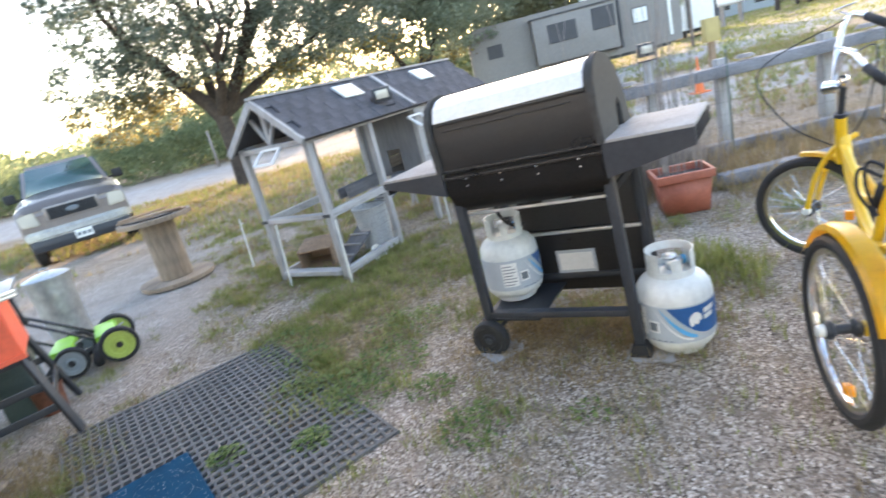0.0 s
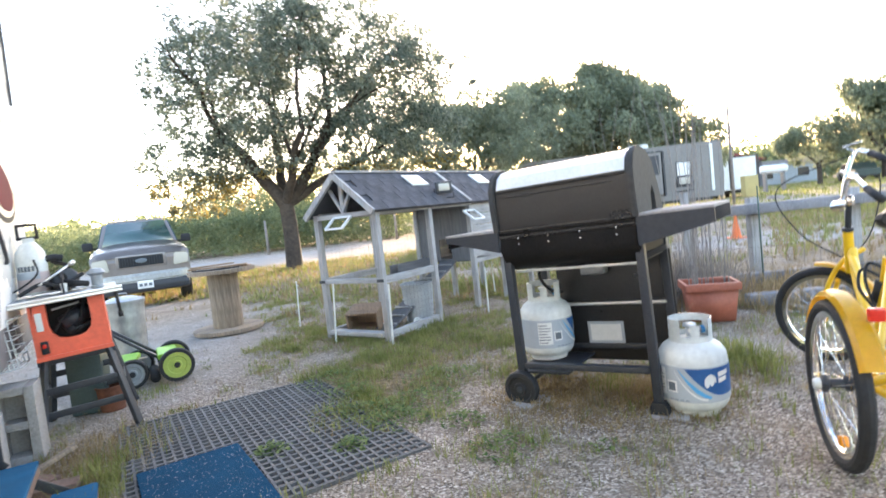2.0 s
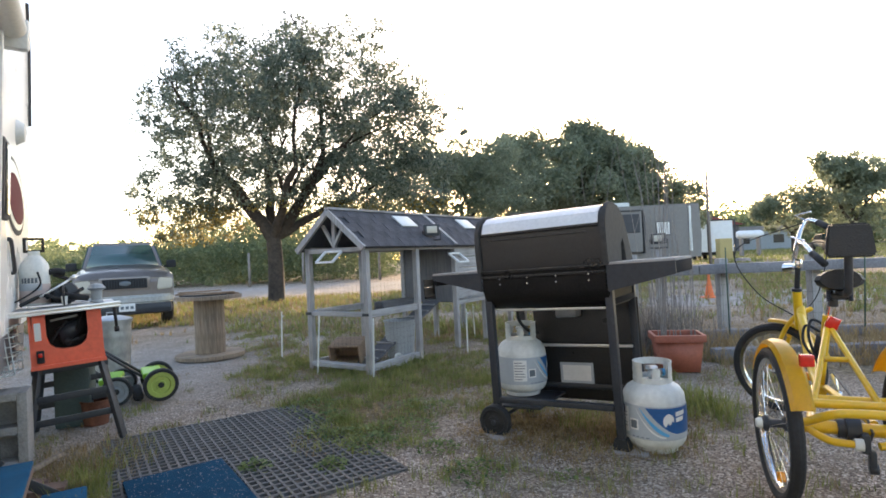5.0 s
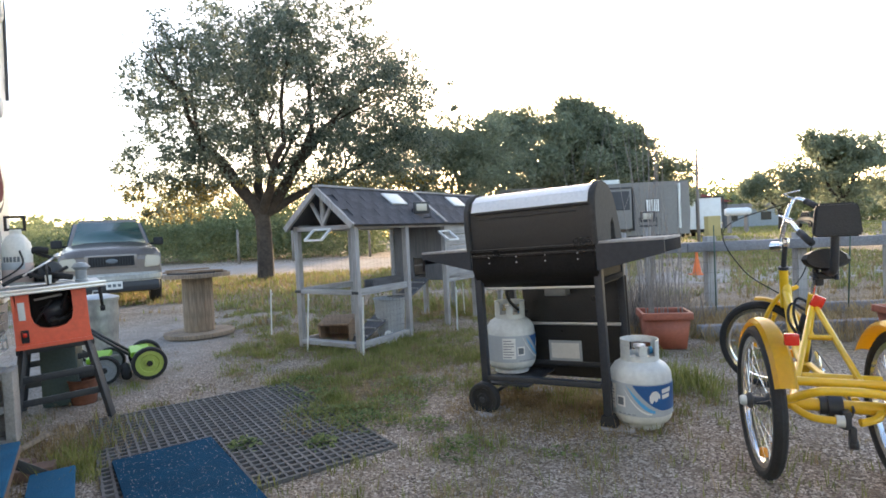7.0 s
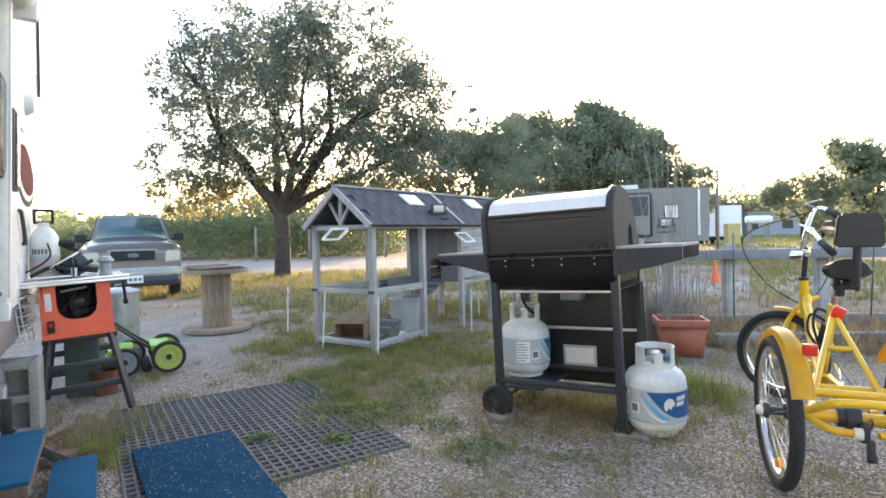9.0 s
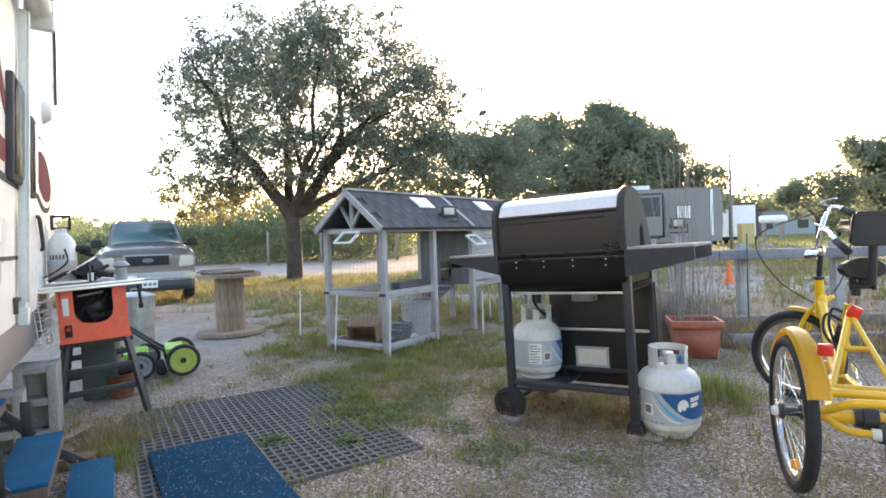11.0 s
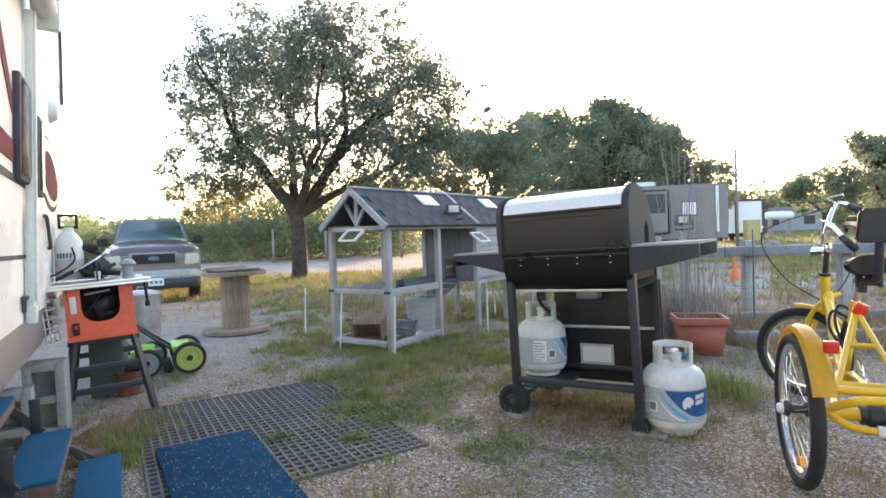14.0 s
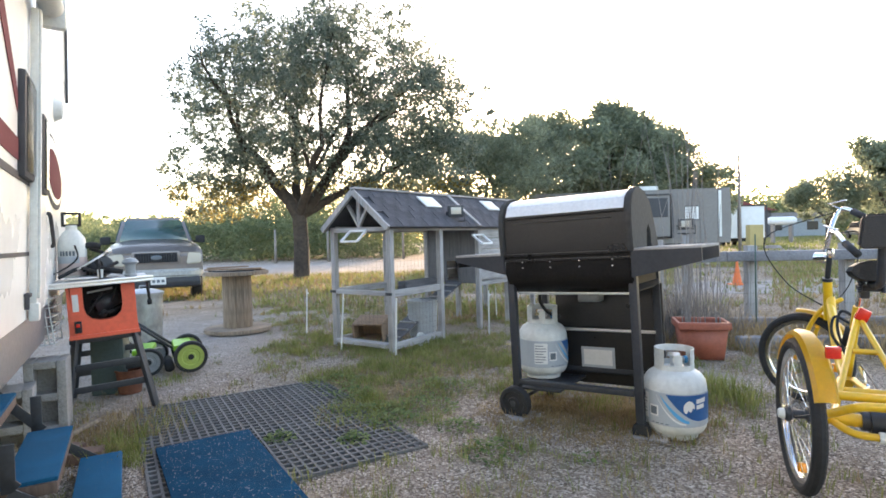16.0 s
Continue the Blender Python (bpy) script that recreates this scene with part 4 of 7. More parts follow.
    from_lists("netting", vs, fs, WIRE, t)
    return t


build_coop()


def build_coop_clutter():
    c = COOP
    t = thing("bucket", "grey plastic bucket standing in the coop run", "bucket", c @ pose(-0.25, 0.75, 0))
    bm = bm_new()
    lathe(bm, [(0, 0.02), (0.12, 0.02), (0.125, 0.0), (0.13, 0.0), (0.155, 0.36), (0.165, 0.365), (0.165, 0.38), (0.15, 0.38), (0.128, 0.03), (0, 0.03)], 32)
    part("body", bm, PALE_BUCKET, t)
    bm = bm_new()
    tube(bm, [(0.165 * math.cos(a), 0.03 + 0.1 * math.sin(a), 0.36 + 0.02 * math.sin(a)) for a in [math.pi * k / 14 for k in range(15)]], 0.004, 6)
    part("handle", bm, WIRE, t)
    t = thing("wooden_crate", "open wooden nest crate lying on its side", "crate", c @ pose(-0.5, 0.28, 0.0, rz=25, rx=12) @ pose(0, 0, 0.03))
    for ctr, sz in (((0, 0, 0.008), (0.3, 0.26, 0.016)), ((0, 0, 0.2), (0.3, 0.26, 0.016)), ((-0.142, 0, 0.104), (0.016, 0.26, 0.176)), ((0.142, 0, 0.104), (0.016, 0.26, 0.176)), ((0, 0.122, 0.104), (0.268, 0.016, 0.176))):
        bm = bm_new()
        box(bm, ctr, sz, None, 0.003)
        part("board", bm, RAW_WOOD, t)
    t = thing("feed_dish", "white enamel dish lying in the run", "dish", c @ pose(-0.02, 0.42, 0.03, ry=60))
    bm = bm_new()
    lathe(bm, [(0, 0.0), (0.05, 0.002), (0.075, 0.03), (0.08, 0.03), (0.055, -0.004), (0, -0.006)], 24)
    part("bowl", bm, PLASTIC_WHITE, t)
    t = thing("flood_light", "small black flood light clamped to the coop roof", "flood light", c @ pose(0.0, 1.02, 1.165, rz=52) @ Matrix.Scale(1.35, 4))
    lamp_parts(t)


def lamp_parts(t):
    bm = bm_new()
    box(bm, (0, 0, 0.075), (0.12, 0.03, 0.09), Matrix.Identity(4), 0.008)
    part("housing", bm, FRAME_STEEL, t)
    bm = bm_new()
    box(bm, (0, -0.0165, 0.078), (0.08, 0.006, 0.052), None, 0.002)
    part("lens", bm, LAMP_GLASS, t, "pale glass lens")
    bm = bm_new()
    tube(bm, [(-0.07, 0, 0.07), (-0.07, 0, 0.0), (0.07, 0, 0.0), (0.07, 0, 0.07)], 0.006, 6)
    part("bracket", bm, FRAME_STEEL, t)
    for k in range(5):
        bm = bm_new()
        box(bm, (-0.04 + k * 0.02, 0.022, 0.075), (0.004, 0.016, 0.07))
        part("fin", bm, FRAME_STEEL, t)


build_coop_clutter()

# plastic stakes of a low fence
stake_at = ((-0.43, 4.62, 0.5, 2), (-0.95, 4.92, 0.52, 4), (0.44, 5.55, 0.45, 1), (-1.52, 5.95, 0.48, 8), (0.62, 6.6, 0.4, 3))
for k, (x, y, h, lean) in enumerate(stake_at):
    bm = bm_new()
    rod(bm, (0, 0, -0.05), (0, 0, h), 0.008, 0.007, 8)
    box(bm, (0, -0.01, h * 0.9), (0.012, 0.02, 0.012))
    st = part("fence_stake", bm, PLASTIC_WHITE)
    st.matrix_basis = pose(x, y, 0, ry=lean, rz=30 * k)
    tagged(st, "thin white plastic fence stake stuck in the grass", "stake", "white stakes by the coop")


# ---- spool table ----
def build_spool():
    t = thing("cable_spool", "weathered wooden cable spool standing on end as a table", "cable spool", pose(-2.36, 6.2, 0))
    for z, R in ((0.03, 0.36), (0.665, 0.345)):
        fl = thing("flange", "", "")
        fl.parent = t
        n = 6
        for k in range(n):
            x0, x1 = -R + 2 * R * k / n, -R + 2 * R * (k + 1) / n
            pts = []
            for i in range(9):
                x = x0 + 0.002 + (x1 - x0 - 0.004) * i / 8
                pts.append((x, math.sqrt(max(0.0, R * R - x * x))))
            out = pts + [(x, -y) for x, y in pts[::-1]]
            bm = bm_new()
            a = [bm.verts.new((x, y, z - 0.02)) for x, y in out]
            b = [bm.verts.new((x, y, z + 0.02)) for x, y in out]
            try:
                bm.faces.new(a[::-1])
                bm.faces.new(b)
                for i in range(len(a)):
                    bm.faces.new((a[i], a[(i + 1) % len(a)], b[(i + 1) % len(a)], b[i]))
            except ValueError:
                pass
            bmesh.ops.remove_doubles(bm, verts=bm.verts[:], dist=1e-4)
            part("plank", bm, SPOOL_WOOD, fl)
        for k in list(fl.keys()):
            del fl[k]
    core = thing("core", "", "")
    core.parent = t
    for k in list(core.keys()):
        del core[k]
    n = 12
    me = None
    for k in range(n):
        a = 2 * math.pi * k / n
        if me is None:
            bm = bm_new()
            box(bm, (0, 0, 0.3475), (2 * 0.143 * math.tan(math.pi / n) + 0.001, 0.02, 0.59), None, 0.003)
            ob = part("stave", bm, SPOOL_WOOD, core)
            me = ob.data
            ob.matrix_basis = pose(0.143 * math.sin(a), -0.143 * math.cos(a), 0, rz=math.degrees(a))
        else:
            share("stave", me, pose(0.143 * math.sin(a), -0.143 * math.cos(a), 0, rz=math.degrees(a)), core)
    for x, y, a, l in ((0.0, -0.08, 12, 0.6), (0.08, 0.1, -24, 0.5), (-0.1, 0.02, 40, 0.45)):
        bm = bm_new()
        box(bm, (0, 0, 0), (l, 0.07, 0.016), None, 0.003)
        ob = part("loose_board", bm, RAW_WOOD)
        ob.matrix_basis = pose(-2.36 + x, 6.2 + y, 0.694 + 0.017 * (a > 0) + 0.017 * (a > 30), rz=a)
        tagged(ob, "short weathered board lying on the spool table", "board", "boards on the spool")
    bm = bm_new()
    tube(bm, curve_pts([(-0.25, -0.15, 0.695), (-0.05, -0.25, 0.695), (0.15, -0.22, 0.695), (0.25, -0.15, 0.695)]), 0.008, 6)
    ob = part("rope", bm, RUBBER)
    ob.matrix_basis = pose(-2.36, 6.2, 0)
    tagged(ob, "black cord lying coiled on the spool table", "cord")


build_spool()


# ---- truck ----
def build_truck():
    f = Vector((0.48, -0.877, 0)).normalized()
    t = thing("pickup_truck", "brown-grey pickup truck parked facing the yard", "pickup truck", pose(-4.935, 9.38, 0, rz=math.degrees(math.atan2(f.x, -f.y))))
    t.scale = (0.785, 0.87, 0.885)
    # local -y is forward; front bumper at y = 0
    bm = bm_new()
    prism(bm, [(0.1, 0.5), (0.08, 0.95), (0.16, 1.06), (1.25, 1.17), (1.35, 1.12), (1.35, 0.45), (1.15, 0.42), (1.05, 0.62), (0.9, 0.75), (0.65, 0.75), (0.5, 0.62), (0.4, 0.42)], -0.94, 0.94, "x")
    bmesh.ops.bevel(bm, geom=[e for e in bm.edges], offset=0.05, segments=3, affect="EDGES", clamp_overlap=True)
    body = part("front_body", bm, TRUCK_PAINT, t)
    bm = bm_new()
    rows = []
    for j in range(9):
        y = 0.07 + 1.2 * j / 8
        lift = 0.075 * min(1.0, (j / 3) ** 0.6)
        rows.append([bm.verts.new((0.84 * i / 8 * (0.94 if j == 0 else 1), y, (0.98 if j == 0 else 1.06 + 0.115 * (y - 0.16)) + lift * (1 - (i / 8) ** 4))) for i in range(-8, 9)])
    for j in range(8):
        for i in range(16):
            bm.faces.new((rows[j][i], rows[j][i + 1], rows[j + 1][i + 1], rows[j + 1][i]))
    bmesh.ops.solidify(bm, geom=bm.faces[:], thickness=0.02)
    part("hood", bm, TRUCK_PAINT, t, "domed hood", 40)
    bm = bm_new()
    prism(bm, [(1.3, 0.45), (1.3, 1.16), (3.2, 1.16), (3.2, 0.45)], -0.95, 0.95, "x")
    bmesh.ops.bevel(bm, geom=bm.edges[:], offset=0.04, segments=2, affect="EDGES")
    part("door_body", bm, TRUCK_PAINT, t)
    bm = bm_new()
    # cab: narrowing upwards
    lo, hi = [(-0.83, 1.2), (0.83, 1.2), (0.86, 3.1), (-0.86, 3.1)], [(-0.66, 1.78), (0.66, 1.78), (0.68, 2.9), (-0.68, 2.9)]
    a = [bm.verts.new((x, y, 1.14)) for x, y in lo]
    b = [bm.verts.new((x, y, 1.74)) for x, y in hi]
    bm.faces.new(a[::-1])
    bm.faces.new(b)
    for i in range(4):
        bm.faces.new((a[i], a[(i + 1) % 4], b[(i + 1) % 4], b[i]))
    bmesh.ops.bevel(bm, geom=bm.edges[:], offset=0.075, segments=4, affect="EDGES")
    cab = part("cab", bm, TRUCK_PAINT, t)
    bm = bm_new()
    q = [(-0.74, 1.235, 1.19), (0.74, 1.235, 1.19), (0.6, 1.7, 1.67), (-0.6, 1.7, 1.67)]
    nr = Vector((0, -0.62, 0.55)).normalized()
    a = [bm.verts.new(Vector(p) + nr * 0.005) for p in q]
    b = [bm.verts.new(Vector(p) + nr * 0.02) for p in q]
    bm.faces.new(a[::-1])
    bm.faces.new(b)
    for i in range(4):
        bm.faces.new((a[i], a[(i + 1) % 4], b[(i + 1) % 4], b[i]))
    ws = part("windscreen", bm, TRUCK_GLASS, t, "greenish reflecting windscreen")
    for s in (-1, 1):
        bm = bm_new()
        a = [bm.verts.new((s * x, y, z)) for x, y, z in ((0.815, 1.5, 1.22), (0.83, 2.5, 1.22), (0.69, 2.5, 1.66), (0.69, 1.85, 1.66))]
        b = [bm.verts.new(v.co + Vector((s * 0.02, 0, 0.008))) for v in a]
        bm.faces.new(a)
        bm.faces.new(b[::-1])
        for i in range(4):
            bm.faces.new((a[i], a[(i + 1) % 4], b[(i + 1) % 4], b[i]))
        bmesh.ops.recalc_face_normals(bm, faces=bm.faces[:])
        part("side_window", bm, TRUCK_GLASS, t)
        bm = bm_new()
        box(bm, (s * 1.03, 1.52, 1.25), (0.22, 0.1, 0.17), None, 0.045)
        box(bm, (s * 0.89, 1.54, 1.2), (0.14, 0.05, 0.04))
        part("wing_mirror", bm, RUBBER, t, "black wing mirror")
        bm = bm_new()
        prism(bm, [(s * 0.6, 0.74), (s * 0.9, 0.76), (s * 0.915, 0.95), (s * 0.64, 0.98)], 0.05, 0.22)
        bmesh.ops.bevel(bm, geom=bm.edges[:], offset=0.02, segments=2, affect="EDGES")
        part("headlight", bm, LAMP_GLASS, t, "clear headlight lens")
        for y in (0.78, 4.0):
            bm = bm_new()
            lathe(bm, [(0.19, 0.11), (0.34, 0.11), (0.37, 0.08), (0.37, -0.08), (0.34, -0.11), (0.19, -0.11)], 36, pose(s * 0.84, y, 0.37, ry=90))
            wh = part("wheel", bm, RUBBER, t, "black tyre")
            bm = bm_new()
            lathe(bm, [(0, 0.06), (0.06, 0.07), (0.12, 0.05), (0.19, 0.1), (0.195, 0.1), (0.195, -0.1), (0, -0.1)], 28, pose(s * 0.84, y, 0.37, ry=90 * s))
            part("rim", bm, STAINLESS, wh)
    bm = bm_new()
    box(bm, (0, 0.12, 0.885), (0.96, 0.1, 0.26), None, 0.03)
    gr = part("grille", bm, TRUCK_PAINT, t, "painted grille surround")
    bm = bm_new()
    box(bm, (0, 0.075, 0.885), (0.84, 0.02, 0.19), None, 0.006)
    part("grille_insert", bm, RUBBER, gr)
    for k in range(17):
        bm = bm_new()
        box(bm, (-0.4 + k * 0.05, 0.06, 0.885), (0.012, 0.02, 0.18))
        part("grille_slat", bm, FRAME_STEEL, gr)
    bm = bm_new()
    lathe(bm, [(0, 0.012), (0.06, 0.01), (0.075, 0.0)], 24, pose(0, 0.05, 0.89, rx=90) @ Matrix.Diagonal((1.5, 0.6, 1, 1)))
    part("badge", bm, LABEL_INK, gr, "dark oval badge")
    bm = bm_new()
    sweep = [(-0.95, 0.3), (-0.95, 0.13), (-0.86, 0.02), (-0.6, -0.06), (0.6, -0.06), (0.86, 0.02), (0.95, 0.13), (0.95, 0.3)]
    lo = [bm.verts.new((x, y, 0.495)) for x, y in sweep]
    hi = [bm.verts.new((x, y, 0.655)) for x, y in sweep]
    bm.faces.new(lo[::-1])
    bm.faces.new(hi)
    for i in range(8):
        bm.faces.new((lo[i], lo[(i + 1) % 8], hi[(i + 1) % 8], hi[i]))
    bmesh.ops.bevel(bm, geom=bm.edges[:], offset=0.035, segments=3, affect="EDGES")
    bp = part("bumper", bm, GALV, t, "chromed steel bumper")
    bm = bm_new()
    box(bm, (0, 0.12, 0.4), (1.78, 0.3, 0.22), None, 0.09)
    part("air_dam", bm, FRAME_STEEL, bp, "dark lower valance")
    bm = bm_new()
    box(bm, (0.02, -0.048, 0.44), (0.3, 0.008, 0.15), None, 0.003)
    pl = part("number_plate", bm, LABEL_WHITE, bp, "white plate with unreadable marks")
    for k in range(3):
        bm = bm_new()
        box(bm, (-0.07 + k * 0.09, -0.0535, 0.435), (0.06, 0.003, 0.055))
        part("plate_mark", bm, LABEL_INK, pl)
    bm = bm_new()
    prism(bm, [(3.25, 0.5), (3.25, 1.16), (5.3, 1.16), (5.3, 0.5)], -0.94, 0.94, "x")
    bmesh.ops.bevel(bm, geom=bm.edges[:], offset=0.03, segments=2, affect="EDGES")
    part("cargo_bed", bm, TRUCK_PAINT, t)


build_truck()


# ---- table saw and what stands round it ----
def build_saw():
    t = thing("table_saw", "orange contractor table saw on a black steel stand", "table saw", pose(-2.035, 3.3, 0, rz=31) @ pose(0, 0, 0, ry=-2.5))
    t.scale = (0.88, 1, 1)
    z0 = 0.47
    for x, y in ((-0.2, -0.02), (0.2, -0.02), (-0.2, 0.42), (0.2, 0.42)):
        bar("leg", (x * 1.3, y - 0.08 if y < 0 else y + 0.08, 0), (x * 0.86, y, z0), 0.045, 0.03, FRAME_STEEL, t, 0.004)
    for z, k in ((0.17, 1.18), (0.3, 1.05)):
        for y in (-0.06, 0.46):
            bar("cross_rail", (-0.2 * k, y, z), (0.2 * k, y, z), 0.012, 0.038, FRAME_STEEL, t, 0.003)
    for x in (-0.225, 0.225):
        bar("cross_rail", (x, -0.04, 0.23), (x, 0.44, 0.23), 0.012, 0.04, FRAME_STEEL, t, 0.003)
    bar("apron", (-0.21, -0.02, 0.455), (0.21, -0.02, 0.455), 0.02, 0.035, FRAME_STEEL, t, 0.003)
    # housing: orange shell with a wide opening in front
    bm = bm_new()
    prism(bm, [(-0.2, 0.475), (0.2, 0.475), (0.178, 0.775), (0.112, 0.775), (0.112, 0.645), (0.1, 0.605), (0.07, 0.578), (0.03, 0.568), (-0.03, 0.568), (-0.07, 0.578), (-0.1, 0.605), (-0.112, 0.645), (-0.112, 0.775), (-0.178, 0.775)], -0.05, 0.0)
    prism(bm, [(-0.205, 0.468), (0.205, 0.468), (0.203, 0.49), (-0.203, 0.49)], -0.062, -0.048)
    for x in (-1, 1):
        prism(bm, [(-0.05, 0.475), (0.4, 0.475), (0.38, 0.775), (-0.04, 0.775)], x * 0.19 - 0.012, x * 0.19 + 0.004, "x")
    part("housing", bm, ORANGE, t, "orange plastic housing")
    bm = bm_new()
    box(bm, (0, 0.24, 0.64), (0.3, 0.2, 0.26), None, 0.01)
    part("motor_bay", bm, RUBBER, t)
    bm = bm_new()
    rod(bm, (-0.05, 0.06, 0.63), (0.09, 0.1, 0.69), 0.05, seg=18)
    rod(bm, (0.09, 0.1, 0.69), (0.105, 0.104, 0.696), 0.04, 0.03, seg=18)
    part("motor", bm, FRAME_STEEL, t, "dark grey motor housing")
    for p0, p1, w in (((-0.1, 0.05, 0.6), (0.0, 0.03, 0.72), 0.03), ((0.02, 0.02, 0.59), (0.1, 0.05, 0.62), 0.04), ((-0.09, 0.03, 0.73), (0.06, 0.04, 0.745), 0.025), ((0.05, 0.03, 0.66), (0.09, 0.05, 0.76), 0.02)):
        bar("bracket", p0, p1, w, 0.012, CAST if w == 0.025 else RUBBER, t, 0.003)
    bm = bm_new()
    rod(bm, (0.0, -0.02, 0.6), (0.0, 0.03, 0.6), 0.022, seg=14)
    rod(bm, (0.0, -0.022, 0.6), (0.06, -0.022, 0.615), 0.008, seg=8)
    part("crank", bm, RUBBER, t, "black blade crank")
    bm = bm_new()
    box(bm, (-0.15, -0.058, 0.54), (0.04, 0.02, 0.07), None, 0.006)
    sw = part("switch", bm, RUBBER, t, "black power switch")
    bm = bm_new()
    box(bm, (-0.15, -0.07, 0.55), (0.022, 0.012, 0.022), None, 0.004)
    part("switch_button", bm, RED_LENS, sw)
    bm = bm_new()
    box(bm, (-0.155, -0.052, 0.68), (0.035, 0.006, 0.1), None, 0.002)
    part("warning_label", bm, LABEL_WHITE, t, "pale warning label")
    bm = bm_new()
    box(bm, (-0.02, 0.18, 0.795), (0.6, 0.5, 0.018), None, 0.005)
    top = part("table_top", bm, CAST, t, "cast metal saw table")
    bm = bm_new()
    for z in (0.781, 0.8):
        box(bm, (-0.02, -0.095, z), (0.66, 0.03, 0.014), None, 0.004)
    box(bm, (-0.02, -0.09, 0.79), (0.65, 0.016, 0.01))
    part("fence_rail", bm, STAINLESS, t, "grooved aluminium fence rail")
    bm = bm_new()
    prism(bm, [(-0.02, 0.81), (0.2, 0.81), (0.16, 0.9), (0.1, 0.925), (0.02, 0.9)], -0.01, 0.0, "x")
    part("blade_guard", bm, RUBBER, t, "black blade guard")
    bm = bm_new()
    rod(bm, (0.27, -0.085, 0.78), (0.275, -0.09, 0.66), 0.012, 0.009, 12)
    rod(bm, (0.275, -0.09, 0.66), (0.275, -0.09, 0.63), 0.016, 0.014, 12)
    part("fence_lever", bm, RUBBER, t, "black fence clamp lever")
    bm = bm_new()
    for p in ([(-0.2, 0.05, 0.82), (-0.1, 0.1, 0.87), (0.0, 0.05, 0.85), (0.1, 0.12, 0.9)], [(-0.15, 0.2, 0.82), (-0.05, 0.15, 0.88), (0.02, 0.2, 0.95), (-0.06, 0.25, 0.99)]):
        tube(bm, curve_pts(p), 0.011, 8)
    ob = part("power_cord", bm, RUBBER)
    ob.matrix_basis = pose(-2.1, 3.3, 0, rz=26)
    tagged(ob, "black power cord heaped on the saw table", "cord")
    # wire basket
    t2 = thing("wire_basket", "white wire basket hanging beside the saw", "basket", pose(-2.21, 3.1, 0.47, rz=26) @ pose(0, 0, 0, ry=-6))
    for k in range(6):
        bm = bm_new()
        z = k * 0.05
        tube(bm, [(-0.13, -0.1, z), (0.0 + z * 0.1, -0.1, z), (0.0 + z * 0.1, 0.12, z), (-0.13, 0.12, z)], 0.003, 6, True)
        part("ring", bm, PLASTIC_WHITE, t2)
    for k in range(7):
        bm = bm_new()
        x = -0.13 + k * 0.022
        tube(bm, [(x, 0.12, 0.25), (x, 0.12, 0), (x, -0.1, 0), (x, -0.1, 0.25)], 0.003, 6)
        part("rib", bm, PLASTIC_WHITE, t2)
    for x in (-0.1, -0.02):
        bm = bm_new()
        tube(bm, [(x, 0.12, 0.25), (x, 0.12, 0.3), (x + 0.08, 0.12, 0.325)], 0.003, 6)
        part("hook", bm, PLASTIC_WHITE, t2)
    t3 = thing("storage_bin", "dark teal plastic bin under the saw stand", "bin", pose(-2.24, 3.72, 0, rz=20))
    bm = bm_new()
    box(bm, (-0.06, 0.06, 0.19), (0.2, 0.22, 0.38), None, 0.02)
    part("body", bm, TEAL_BIN, t3)
    bm = bm_new()
    box(bm, (-0.06, 0.06, 0.393), (0.22, 0.24, 0.03), None, 0.01)
    part("lid", bm, TEAL_BIN, t3)
    bm = bm_new()
    lathe(bm, [(0, 0.0), (0.07, 0.0), (0.085, 0.15), (0.09, 0.15), (0.09, 0.16), (0.08, 0.16), (0.066, 0.01), (0, 0.01)], 24)
    ob = part("rusty_pot", bm, RUST)
    ob.matrix_basis = pose(-2.17, 3.72, 0)
    tagged(ob, "small rusty brown pot under the saw stand", "pot")
    bm = bm_new()
    box(bm, (0, 0, 0.06), (0.12, 0.1, 0.12), None, 0.004)
    ob = part("cardboard_box", bm, RAW_WOOD)
    ob.matrix_basis = pose(-2.31, 3.75, 0.408, rz=15)
    tagged(ob, "small brown cardboard box on the bin", "box")


build_saw()


def build_can():
    t = thing("trash_can", "dented galvanized steel trash can with lid", "trash can", pose(-2.76, 5.0, 0))
    t.scale = (0.8, 0.8, 1.02)
    bm = bm_new()
    prof = [(0, 0.0), (0.165, 0.0), (0.17, 0.02)]
    for k in range(20):
        z = 0.03 + k * 0.026
        prof.append((0.17 + 0.025 * k / 19 + (0.004 if k % 5 == 0 else 0), z))
    lathe(bm, prof + [(0.2, 0.55), (0.195, 0.555)], 40)
    part("body", bm, GALV, t)
    bm = bm_new()
    lathe(bm, [(0.207, 0.535), (0.209, 0.56), (0.195, 0.568), (0.1, 0.59), (0, 0.596)], 40)
    part("lid", bm, GALV, t)
    bm = bm_new()
    tube(bm, [(-0.05, 0, 0.59), (-0.045, 0, 0.62), (0.045, 0, 0.62), (0.05, 0, 0.59)], 0.006, 6)
    part("lid_handle", bm, GALV, t)


build_can()


